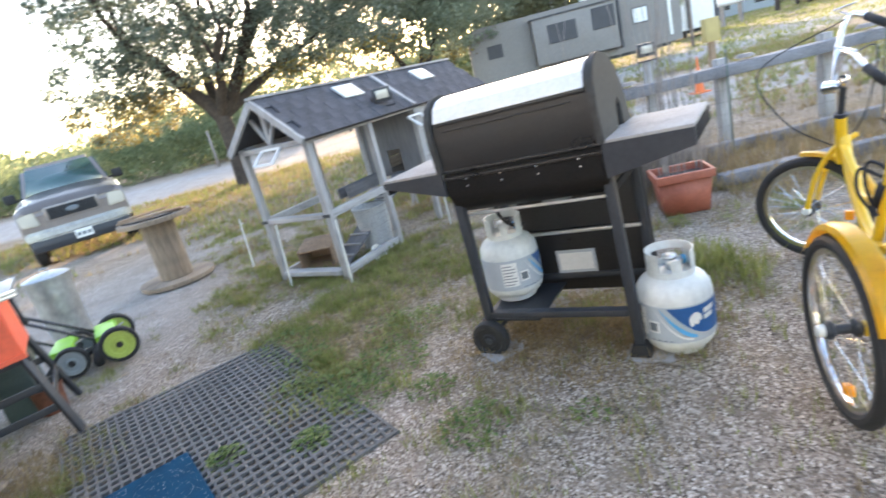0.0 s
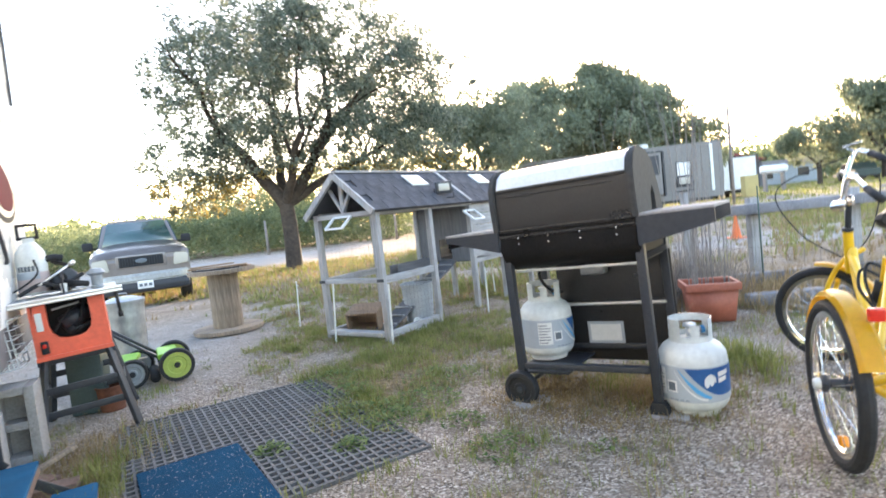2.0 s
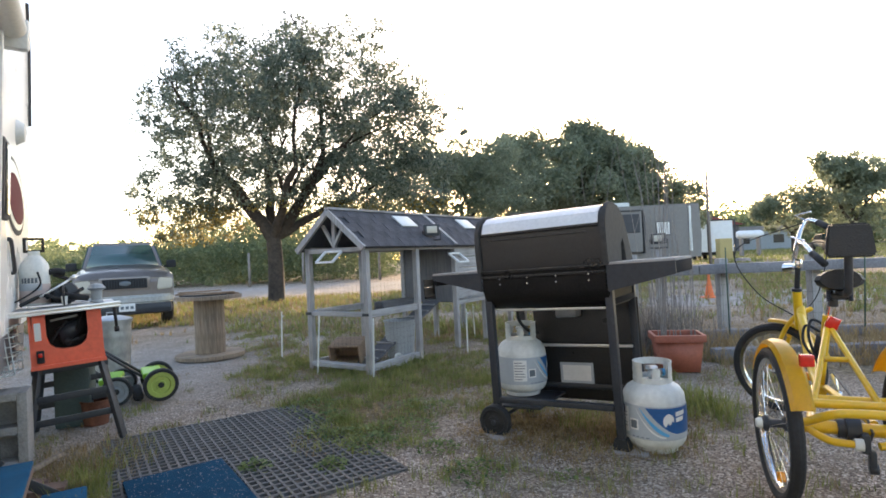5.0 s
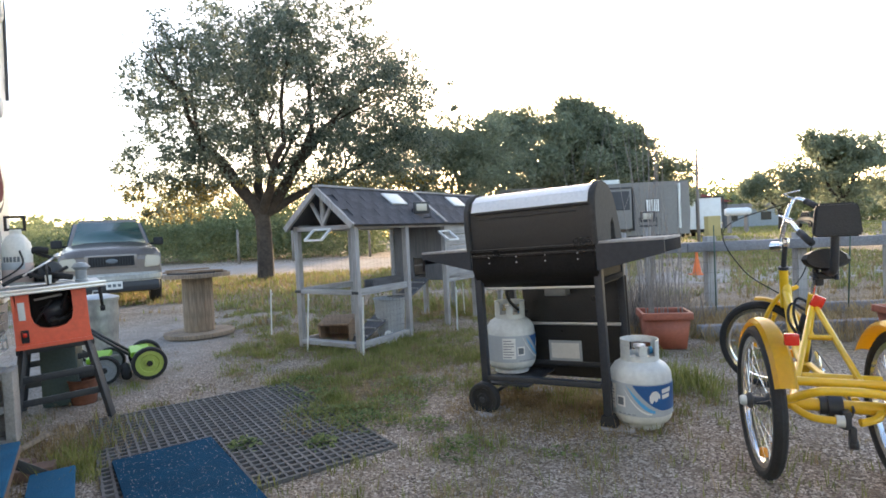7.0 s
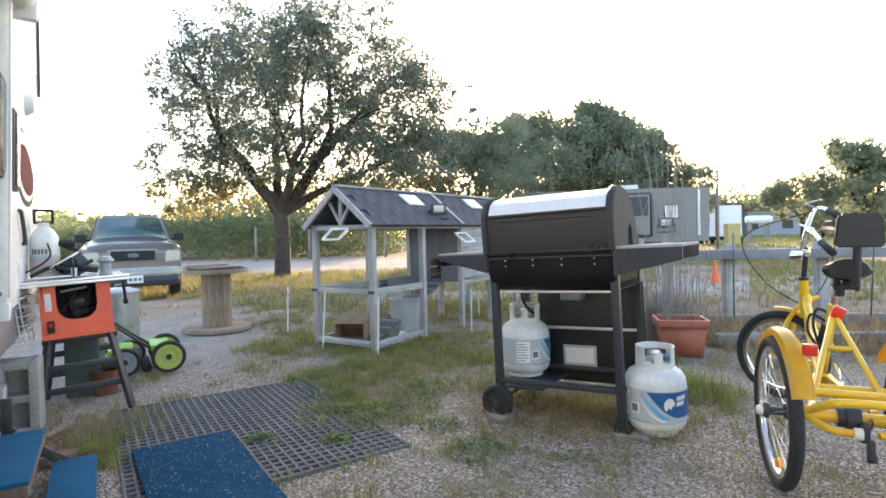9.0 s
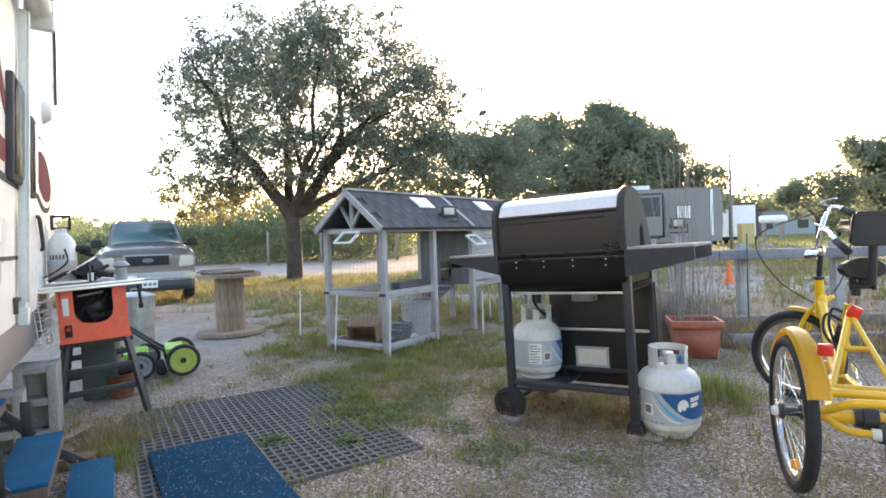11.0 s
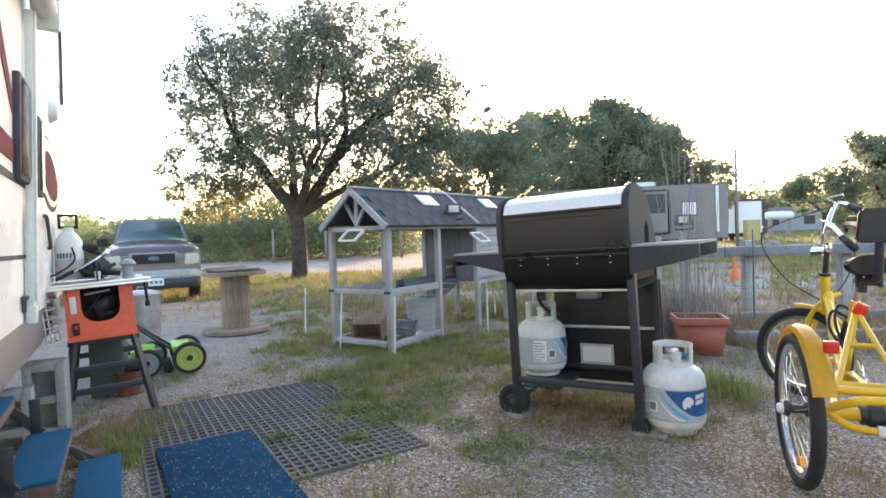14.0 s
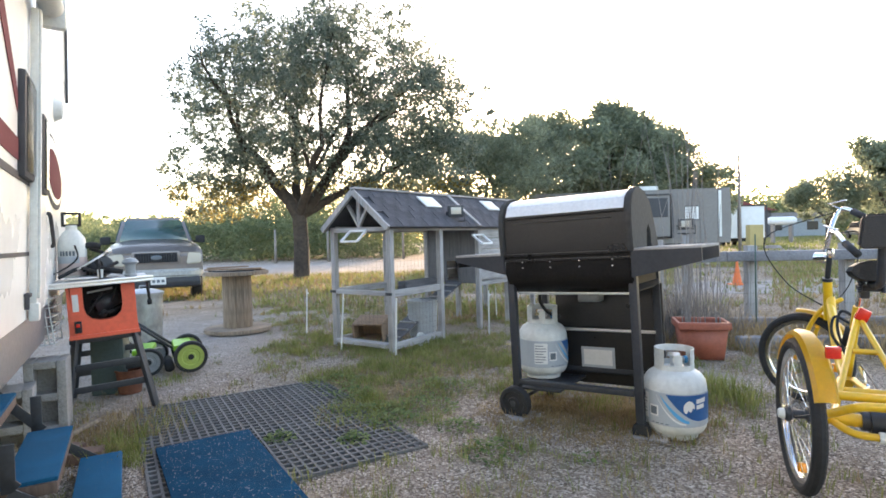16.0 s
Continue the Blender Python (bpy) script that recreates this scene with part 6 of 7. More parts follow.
    part("saddle_clamp", bm, FRAME_STEEL, t)
    pipe("backrest_bar", [(ms + 0.01, 0.52, 0.75), (ms + 0.012, 0.38, 0.755), (ms + 0.014, 0.35, 0.81), (ms + 0.016, 0.33, 0.98)], 0.016, mat=FRAME_STEEL)
    bm = bm_new()
    prism(bm, [(-0.087, -0.06), (-0.078, -0.07), (0.078, -0.07), (0.087, -0.06), (0.074, 0.058), (0.064, 0.07), (-0.064, 0.07), (-0.074, 0.058)], -0.02, 0.02)
    bmesh.ops.bevel(bm, geom=bm.edges[:], offset=0.008, segments=2, affect="EDGES")
    bmesh.ops.transform(bm, matrix=pose(ms + 0.016, 0.31, 0.978), verts=bm.verts[:])
    part("backrest", bm, VINYL, t, "black padded backrest")
    bm = bm_new()
    box(bm, (0, 0, 0), (0.05, 0.03, 0.055), pose(st + 0.002, 0.48, 0.615, ry=24), 0.01)
    part("tail_reflector", bm, RED_LENS, t, "red rear reflector under the saddle")
    # drive
    bm = bm_new()
    lathe(bm, [(0.0, -0.004), (0.085, -0.004), (0.09, 0), (0.085, 0.004), (0, 0.004)], 28, pose(mid + 0.05, 0.6, 0.28, ry=90))
    part("chainring", bm, CHROME, t)
    for s in (-1, 1):
        bm = bm_new()
        rod(bm, (mid + s * 0.07, 0.6, 0.28), (mid + s * 0.08, 0.6 + s * 0.12, 0.28 - s * 0.1), 0.01, seg=8)
        cr = part("crank", bm, CHROME, t)
        bm = bm_new()
        box(bm, (mid + s * 0.12, 0.6 + s * 0.12, 0.28 - s * 0.1), (0.09, 0.07, 0.025), None, 0.006)
        part("pedal", bm, RUBBER, cr)
    bm = bm_new()
    hub = mid - 0.02
    rod(bm, (hub - 0.03, 0, R), (hub - 0.005, 0, R), 0.034, seg=20)
    rod(bm, (hub - 0.005, 0, R), (hub + 0.04, 0, R), 0.044, seg=20)
    box(bm, (hub + 0.045, -0.04, R - 0.035), (0.03, 0.05, 0.07), None, 0.01)
    box(bm, (hub + 0.062, -0.05, R - 0.085), (0.022, 0.04, 0.06), pose(0, 0, 0), 0.008)
    rod(bm, (hub + 0.052, -0.05, R - 0.12), (hub + 0.077, -0.05, R - 0.12), 0.02, seg=14)
    part("differential", bm, FRAME_STEEL, t, "black hub gear housing")
    bm = bm_new()
    tube(bm, [(mid + 0.05, 0.6, 0.37), (mid + 0.05, 0.05, 0.33), (mid + 0.05, -0.04, 0.29), (mid + 0.05, 0.02, 0.24), (mid + 0.05, 0.6, 0.19)], 0.005, 6)
    part("chain", bm, WIRE, t)
    bm = bm_new()
    tube(bm, curve_pts([(mid - 0.01, 0.6, 0.42), (mid - 0.03, 0.66, 0.53), (mid - 0.01, 0.7, 0.6), (mid + 0.03, 0.64, 0.58), (mid + 0.03, 0.6, 0.5)], 6), 0.0065, 8)
    tube(bm, curve_pts([(mid - 0.02, 0.61, 0.43), (mid - 0.05, 0.68, 0.5), (mid - 0.03, 0.73, 0.57), (mid + 0.02, 0.66, 0.55)], 6), 0.0065, 8)
    rod(bm, (mid - 0.005, 0.63, 0.45), (mid + 0.01, 0.6, 0.54), 0.018, seg=12)
    part("cable_lock", bm, RUBBER, t, "black coiled cable lock")


build_trike()


# ---- garden fence and bed ----
def build_fence():
    t = thing("garden_fence", "low weathered timber fence with wire mesh round the garden", "fence", None)
    F0, F1 = Vector((0.9, 5.95, 0)), Vector((9.0, 5.05, 0))
    d = (F1 - F0)
    n = 4
    for k in range(n):
        a, b = F0 + d * (k / n), F0 + d * ((k + 1) / n)
        bar("top_beam", a + Vector((0, 0, 0.725)) + d.normalized() * 0.004, b + Vector((0, 0, 0.725 - 0.01 * (k % 2))), 0.19, 0.1, BEAM_WOOD, t, 0.012)
    for k in range(9):
        p = F0 + d * ((k + 0.49) / 8.6)
        bar("post", p + Vector((0, 0.11, 0)), p + Vector((0, 0.11, 0.83 + 0.08 * (k % 3 == 1))), 0.1, 0.1, GREY_WOOD, t, 0.008)
    for k in range(5):
        a, b = F0 + d * (k / 5) + Vector((0, -0.12, 0.05)), F0 + d * ((k + 1) / 5) + Vector((0, -0.12, 0.05))
        bar("base_timber", a + d.normalized() * 0.004, b, 0.1, 0.1, BEAM_WOOD, t, 0.015)
    vs, fs = [], []

    def wire(p, q, r=0.0013):
        dd = (q - p).normalized()
        s1 = dd.cross(Vector((0.3, 0.9, 0.2))).normalized() * r
        s2 = dd.cross(s1)
        b = len(vs)
        for o in (s1, s2, -s1 - s2):
            vs.append(tuple(p + o))
            vs.append(tuple(q + o))
        for i in range(3):
            j = (i + 1) % 3
            fs.append((b + 2 * i, b + 2 * j, b + 2 * j + 1, b + 2 * i + 1))
    off = Vector((0, -0.07, 0))
    m = int(d.length / 0.15)
    for k in range(m):
        p = F0 + d * (k / m) + off
        wire(p + Vector((0, 0, 0.1)), p + Vector((0, 0, 0.69)))
    for k in range(6):
        z = Vector((0, 0, 0.12 + k * 0.11))
        wire(F0 + off + z, F1 + off + z)
    from_lists("wire_mesh", vs, fs, WIRE, t)
    for k in range(6):
        p = F0 + d * ((k + 0.7) / 6.2) + Vector((0, -0.22, 0))
        bm = bm_new()
        rod(bm, (0, 0, 0), (0.05 * ((k % 3) - 1), 0, 0.95), 0.007, 0.006, 8)
        ob = part("garden_stake", bm, GREEN_POST)
        ob.matrix_basis = Matrix.Translation(p)
        tagged(ob, "thin green steel garden stake beside the fence", "stake", "garden stakes")
    for k, (u, z) in enumerate(((0.18, 0.0), (0.31, 0.0), (0.44, 0.0))):
        p = F0 + d * u
        bm = bm_new()
        lathe(bm, [(0, 0.03), (0.06, 0.028), (0.085, 0.0)], 20)
        ob = part("solar_light_cap", bm, STALK)
        ob.matrix_basis = Matrix.Translation(p + Vector((0, 0, 0.80)))
        tagged(ob, "flat pale lamp cap on the fence beam", "lamp cap", "lamp caps on the fence")
    # bed edge in front
    e = thing("bed_edging", "dark weathered timber edging of the garden bed", "edging", None)
    E0, E1 = Vector((2.45, 4.6, 0)), Vector((8.5, 4.0, 0))
    for k in range(5):
        a, b = E0.lerp(E1, k / 5), E0.lerp(E1, (k + 1) / 5)
        bar("timber", a + (E1 - E0).normalized() * 0.004 + Vector((0, 0, 0.05)), b + Vector((0, 0, 0.05)), 0.11, 0.1, BEAM_WOOD, e, 0.018)
    # flood light on a post behind the canes
    q = thing("garden_lamp", "black flood light on a weathered post behind the planter", "flood light", pose(2.55, 5.75, 0, rz=-10))
    bar("lamp_post", (0, 0.05, 0), (0, 0.05, 0.98), 0.07, 0.07, GREY_WOOD, q, 0.006)
    h = thing("lamp_head", "", "")
    for k in list(h.keys()):
        del h[k]
    h.parent = q
    h.matrix_basis = pose(0, 0, 0.975) @ Matrix.Scale(1.3, 4)
    lamp_parts(h)
    bm = bm_new()
    lathe(bm, [(0, 0.72), (0.012, 0.7), (0.03, 0.4), (0.09, 0.06), (0.1, 0.03)], 24)
    box(bm, (0, 0, 0.015), (0.3, 0.3, 0.03), None, 0.005)
    ob = part("traffic_cone", bm, CONE_ORANGE)
    ob.matrix_basis = pose(5.3, 9.9, 0) @ Matrix.Scale(0.85, 4)
    tagged(ob, "faded orange traffic cone on the pale gravel", "traffic cone")


build_fence()


# ---- far trailers, sheds, cars ----
def build_far():
    t = thing("travel_trailer", "grey travel trailer with dark windows and slide-out", "camper", pose(11.8, 22.5, 0, rz=-8))
    L, Hh = 8.2, 2.75
    bm = bm_new()
    prism(bm, [(-L, 0.5), (0.0, 0.5), (0.05, 1.4), (0, Hh), (-L + 0.3, Hh), (-L, Hh - 0.3)], 0.0, 2.4)
    part("body", bm, TRAILER_GREY, t)
    for k in range(9):
        bm = bm_new()
        box(bm, (-L / 2, -0.006, 0.72 + k * 0.22), (L - 0.4, 0.014, 0.012))
        part("siding_rib", bm, TRAILER_GREY, t)
    bm = bm_new()
    box(bm, (-4.1, -0.3, 1.65), (3.2, 0.6, 1.7), None, 0.03)
    so = part("slide_out", bm, TRAILER_GREY, t, "grey slide-out room")
    bm = bm_new()
    box(bm, (-4.1, -0.32, 2.52), (3.3, 0.66, 0.06), None, 0.01)
    part("slide_roof", bm, RV_DARK, so)
    for cx, w, z0, z1, y in ((-4.6, 1.1, 1.5, 2.2, -0.615), (-3.02, 0.85, 1.6, 2.38, -0.615), (-1.5, 0.6, 1.45, 2.05, -0.012), (-7.2, 0.6, 1.5, 2.0, -0.012)):
        bm = bm_new()
        box(bm, (cx, y, (z0 + z1) / 2), (w, 0.03, z1 - z0), None, 0.01)
        w_ = part("window", bm, RV_DARK, t)
        bm = bm_new()
        box(bm, (cx, y - 0.017, (z0 + z1) / 2), (w - 0.08, 0.008, z1 - z0 - 0.08))
        part("pane", bm, RV_DARK if cx != -1.5 else LABEL_WHITE, w_)
    bm = bm_new()
    box(bm, (-2.42, -0.3, 1.62), (0.07, 0.62, 1.78), None, 0.01)
    part("slide_trim", bm, RV_DARK, so, "dark rubber trim")
    bm = bm_new()
    box(bm, (-0.4, -0.02, 1.7), (0.12, 0.05, 1.9), None, 0.02)
    part("awning_arm", bm, PLASTIC_WHITE, t)
    bm = bm_new()
    box(bm, (-3.0, 1.2, Hh + 0.12), (0.8, 0.7, 0.24), None, 0.06)
    part("roof_unit", bm, PLASTIC_WHITE, t, "white roof air conditioner")
    for x in (-3.6, -4.5):
        bm = bm_new()
        lathe(bm, [(0.16, 0.1), (0.33, 0.1), (0.35, 0.06), (0.35, -0.06), (0.33, -0.1), (0, -0.1)], 24, pose(x, 0.2, 0.35, rx=90))
        part("wheel", bm, RUBBER, t)
    bm = bm_new()
    box(bm, (-4, 1.2, 0.44), (L - 1, 2.0, 0.14))
    part("chassis", bm, FRAME_STEEL, t)
    # white box trailer
    t = thing("box_trailer", "white enclosed box trailer parked far off", "trailer", pose(18.4, 33, 0, rz=-6))
    bm = bm_new()
    box(bm, (-0.4, 1.5, 1.45), (2.2, 4.0, 1.9), None, 0.05)
    part("body", bm, WHITE_PAINT, t)
    bm = bm_new()
    for x in (-0.8, 0.8):
        box(bm, (x, -0.52, 1.5), (0.08, 0.04, 1.9))
    box(bm, (0, -0.52, 2.42), (1.68, 0.04, 0.08))
    part("door_frame", bm, RV_DARK, t)
    bm = bm_new()
    box(bm, (0, 1.5, 0.4), (1.6, 3.6, 0.2))
    for x in (-0.95, 0.95):
        box(bm, (x, 1.5, 0.33), (0.2, 0.62, 0.64), None, 0.1)
    part("running_gear", bm, RUBBER, t)
    # white tank on cradle
    t = thing("storage_tank", "long white horizontal tank on supports", "tank", pose(23.5, 38, 0, rz=-5))
    bm = bm_new()
    lathe(bm, [(0, -0.95), (0.2, -0.9), (0.28, -0.75), (0.28, 0.75), (0.2, 0.9), (0, 0.95)], 28, pose(0, 0, 1.55, ry=90))
    part("shell", bm, WHITE_PAINT, t)
    for x in (-0.6, 0.6):
        bm = bm_new()
        box(bm, (x, 0, 0.66), (0.12, 0.4, 1.32))
        part("support", bm, RV_GREY, t)
    # yellow box on a post
    t = thing("utility_pedestal", "faded yellow board box on a post behind the fence", "utility box", pose(7.5, 13.2, 0))
    bm = bm_new()
    box(bm, (0, 0, 0.86), (0.32, 0.2, 0.5), None, 0.01)
    part("box", bm, YELLOW_BOX, t)
    bar("post", (0, 0.02, 0), (0, 0.02, 0.6), 0.12, 0.12, RAW_WOOD, t)
    # shed with red roof
    t = thing("far_shed", "low far shed with dull red metal roof", "shed", pose(31, 60, 0, rz=-4))
    bm = bm_new()
    box(bm, (0, 2, 1.5), (9, 5, 3.0))
    part("wall", bm, GREY_WOOD_D, t)
    bm = bm_new()
    prism(bm, [(-5, 3.0), (5, 3.0), (0, 4.4)], -1.0, 5.0)
    part("roof", bm, RED_ROOF, t)
    t = thing("far_building", "long low pale far building", "building", pose(38, 66, 0, rz=-8))
    bm = bm_new()
    box(bm, (0, 2, 1.2), (16, 4, 2.4))
    part("wall", bm, GREY_PLASTIC, t)
    bm = bm_new()
    prism(bm, [(-8.4, 2.4), (8.4, 2.4), (8.2, 2.9), (-8.2, 2.9)], -0.6, 4.6)
    part("roof", bm, RV_GREY, t)
    for k in range(4):
        bm = bm_new()
        box(bm, (-6 + 4 * k, -0.02, 1.3), (1.2, 0.06, 1.0))
        part("window", bm, DARK_GLASS, t)
    for x, y, c, lb in ((19.8, 36, TRUCK_PAINT, "dark far parked car"), (34, 44, TEAL_BIN, "teal far parked car"), (38.5, 50, RUBBER, "black far parked car")):
        t = thing("parked_car", lb + " on the lane", "car", pose(x, y, 0, rz=70), "far cars")
        bm = bm_new()
        prism(bm, [(-2.1, 0.35), (2.1, 0.35), (2.15, 0.7), (1.3, 0.85), (0.7, 1.4), (-0.9, 1.42), (-1.5, 0.9), (-2.15, 0.85)], -0.85, 0.85)
        bmesh.ops.bevel(bm, geom=bm.edges[:], offset=0.06, segments=2, affect="EDGES")
        part("body", bm, c, t)
        bm = bm_new()
        prism(bm, [(-1.25, 0.95), (1.0, 0.95), (0.6, 1.32), (-0.85, 1.33)], -0.87, 0.87)
        part("glasshouse", bm, DARK_GLASS, t)
        for wx in (-1.35, 1.35):
            for wy in (-0.8, 0.8):
                bm = bm_new()
                lathe(bm, [(0, 0.1), (0.3, 0.1), (0.33, 0.05), (0.33, -0.05), (0.3, -0.1), (0, -0.1)], 20, pose(wx, wy, 0.33, rx=90))
                part("wheel", bm, RUBBER, t)
    # utility poles
    for x, y, h in ((13.0, 24.0, 4.3), (-8.0, 26.0, 1.6), (-5.6, 26.5, 1.5), (-2.0, 27, 1.5)):
        bm = bm_new()
        rod(bm, (0, 0, -0.2), (0, 0, h), 0.07, 0.05, 10)
        ob = part("pole" if h > 3 else "fence_post", bm, STALK)
        ob.matrix_basis = pose(x, y, 0)
        tagged(ob, "thin bare wooden pole by the lane" if h > 3 else "old wooden post along the lane", "pole" if h > 3 else "post")


build_far()


# ---- trees and brush ----
def leaf_cloud(rnd, centres, per, leaf, spread):
    """Many small leaves round the centres: two triangles each."""
    n = len(centres) * per
    rs = np.random.RandomState(rnd.randint(0, 10 ** 6))
    c = np.repeat(np.array([p[:3] for p in centres]), per, axis=0)
    rad = np.repeat(np.array([p[3] for p in centres]), per)[:, None]
    u = rs.normal(size=(n, 3))
    u /= np.linalg.norm(u, axis=1)[:, None]
    pos = c + u * rad * (rs.uniform(0, 1, (n, 1)) ** 0.45) * np.array([1, 1, spread])
    a = rs.normal(size=(n, 3))
    a /= np.linalg.norm(a, axis=1)[:, None]
    b = np.cross(a, rs.normal(size=(n, 3)))
    b /= np.linalg.norm(b, axis=1)[:, None]
    s = leaf * rs.uniform(0.6, 1.35, (n, 1))
    q = np.stack([pos - a * s, pos + b * s * 0.45, pos + a * s, pos - b * s * 0.45], 1).reshape(-1, 3)
    return q, n


def cloud_mesh(name, q, n, mats, parent, pick=None):
    me = bpy.data.meshes.new(name)
    me.vertices.add(4 * n)
    me.vertices.foreach_set("co", q.astype(np.float32).ravel())
    me.loops.add(4 * n)
    me.loops.foreach_set("vertex_index", np.arange(4 * n, dtype=np.int32))
    me.polygons.add(n)
    me.polygons.foreach_set("loop_start", np.arange(0, 4 * n, 4, dtype=np.int32))
    me.polygons.foreach_set("loop_total", np.full(n, 4, dtype=np.int32))
    for m_ in mats:
        me.materials.append(m_)
    if pick is not None:
        me.polygons.foreach_set("material_index", pick.astype(np.int32))
    me.update()
    me.validate()
    ob = new(name, me)
    if parent is not None:
        ob.parent = parent
    return ob


def grow(rnd, bm, p, d, ln, r, depth, tips, droop=0.0):
    """A limb that bends, tapers and forks."""
    pts, rr = [Vector(p)], [r]
    n = 5
    for k in range(n):
        d = (d + Vector((rnd.uniform(-1, 1), rnd.uniform(-1, 1), rnd.uniform(-0.7, 0.7) - droop)) * 0.22).normalized()
        pts.append(pts[-1] + d * ln / n)
        rr.append(r * (1 - 0.45 * (k + 1) / n))
    tube(bm, pts, rr, 8 if r > 0.05 else 5)
    if depth <= 1:
        tips.extend(pts[2:])
    if depth == 0:
        return
    for k in range(rnd.choice((2, 3, 3)) if depth > 1 else 3):
        at = pts[rnd.choice((3, 4, 5, 5))]
        ax = Vector((rnd.uniform(-1, 1), rnd.uniform(-1, 1), rnd.uniform(-0.5, 0.8)))
        nd = (d + ax * rnd.uniform(0.6, 1.0)).normalized()
        grow(rnd, bm, at, nd, ln * rnd.uniform(0.6, 0.8), rr[-1] * rnd.uniform(0.6, 0.8), depth - 1, tips, droop)


def build_tree(x, y, label, seed, limbs, fork_z, r0, per, leaf, rad, depth=3, crown=None, warm=0.0, ln=2.2, lean=(0, 0), droop=0.0, extra=()):
    """limbs: first directions of the main limbs; crown: ellipsoid (cx, cy, cz, rx, ry, rz) filled out with more clumps."""
    rnd = random.Random(seed)
    t = thing("tree", label, "tree", pose(x, y, 0), "yard trees")
    bm = bm_new()
    top = Vector((lean[0], lean[1], fork_z))
    tube(bm, curve_pts([(0, 0, -0.1), (0.02, 0, 0.25), (lean[0] * 0.5 + 0.03, lean[1] * 0.5, fork_z * 0.6), top], 5), [r0 * (1.45 - 0.45 * min(1, i / 3)) - r0 * 0.18 * i / 15 for i in range(16)], 14)
    tips = []
    for d, l, r in limbs:
        grow(rnd, bm, top - Vector((0, 0, 0.06)), Vector(d).normalized(), l, r, depth, tips, droop)
    part("trunk", bm, BARK, t, "rough grey-brown bark", 60)
    cs = [(p.x, p.y, p.z, rad * rnd.uniform(0.6, 1.2)) for p in tips]
    side = []
    for ex, ey, ez, ax, ay, az, n in extra:
        for k in range(n):
            u = Vector((rnd.uniform(-1, 1), rnd.uniform(-1, 1), rnd.uniform(-1, 1)))
            u = u / max(1.0, u.length)
            side.append((ex + u.x * ax, ey + u.y * ay, ez + u.z * az, rad * rnd.uniform(0.4, 0.9)))
    if crown:
        cx, cy, cz, rx, ry, rz, n = crown
        for k in range(n):
            while True:
                u = Vector((rnd.uniform(-1, 1), rnd.uniform(-1, 1), rnd.uniform(-1, 1)))
                if 0.2 < u.length < 1 and noise.noise(u * 2.3 + Vector((seed, 0, 0))) > -0.3:
                    break
            cs.append((cx + u.x * rx, cy + u.y * ry, cz + u.z * rz, rad * rnd.uniform(0.5, 1.25)))
        cs = [c for c in cs if ((c[0] - cx) / rx) ** 2 + ((c[1] - cy) / ry) ** 2 + ((c[2] - cz) / rz) ** 2 < 1.25]
    cs += side
    q, n = leaf_cloud(rnd, cs, per, leaf, 0.8)
    zc = q[:, 2].reshape(-1, 4).mean(1)
    # about half the leaves below this height carry the painted sun glow
    pick = ((zc < warm) & (np.random.RandomState(seed).uniform(size=n) < 0.55)).astype(int)
    # trees past 20 m take the leaf colour lightened for haze
    cloud_mesh("crown", q, n, [OAK if y < 20 else OAK_HAZED, OAK_SUNLIT], t, pick)
    return t


build_tree(-3.8, 14.5, "large live oak with a forked trunk and open crown", 4,
           [((-0.4, 0.1, 0.95), 2.3, 0.19), ((0.85, -0.1, 0.8), 2.6, 0.17), ((-0.15, 0.5, 1.0), 2.4, 0.15), ((0.25, -0.5, 1.0), 2.3, 0.13), ((0.9, 0.3, 0.62), 2.4, 0.13)],
           1.72, 0.225, 38, 0.05, 0.32, 3, (0.75, 0, 4.5, 3.95, 3.0, 2.4, 1250), warm=2.5, droop=0.05,
           extra=((-2.1, -0.3, 2.7, 1.3, 1.2, 0.9, 120), (-1.9, -0.3, 2.15, 1.2, 1.0, 0.55, 62), (3.0, -0.2, 3.0, 1.9, 1.2, 0.9, 160), (-0.3, -0.6, 3.2, 1.4, 1.0, 0.7, 60), (4.6, 0, 4.5, 0.8, 0.8, 0.4, 24), (-1.1, 0, 6.85, 0.5, 0.6, 0.5, 18), (1.8, 0, 6.85, 1.7, 1.0, 0.4, 44), (-2.6, 0, 5.1, 0.6, 0.7, 0.8, 12)))
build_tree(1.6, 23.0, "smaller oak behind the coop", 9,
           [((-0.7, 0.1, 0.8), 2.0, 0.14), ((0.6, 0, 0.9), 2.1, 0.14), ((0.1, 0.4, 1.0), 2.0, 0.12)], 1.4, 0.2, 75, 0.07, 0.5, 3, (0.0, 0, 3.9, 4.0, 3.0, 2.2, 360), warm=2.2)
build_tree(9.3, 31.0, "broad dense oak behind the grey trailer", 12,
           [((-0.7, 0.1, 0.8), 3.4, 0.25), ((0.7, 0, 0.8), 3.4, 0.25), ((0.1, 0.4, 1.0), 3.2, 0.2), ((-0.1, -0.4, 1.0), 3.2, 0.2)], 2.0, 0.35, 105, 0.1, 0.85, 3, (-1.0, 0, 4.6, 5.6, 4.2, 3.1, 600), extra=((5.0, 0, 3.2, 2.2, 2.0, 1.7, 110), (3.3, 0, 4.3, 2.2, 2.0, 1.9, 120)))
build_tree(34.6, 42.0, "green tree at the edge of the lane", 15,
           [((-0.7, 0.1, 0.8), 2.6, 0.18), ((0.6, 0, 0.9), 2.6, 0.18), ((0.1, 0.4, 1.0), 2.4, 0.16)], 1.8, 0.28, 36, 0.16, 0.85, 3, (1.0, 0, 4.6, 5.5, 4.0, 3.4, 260))
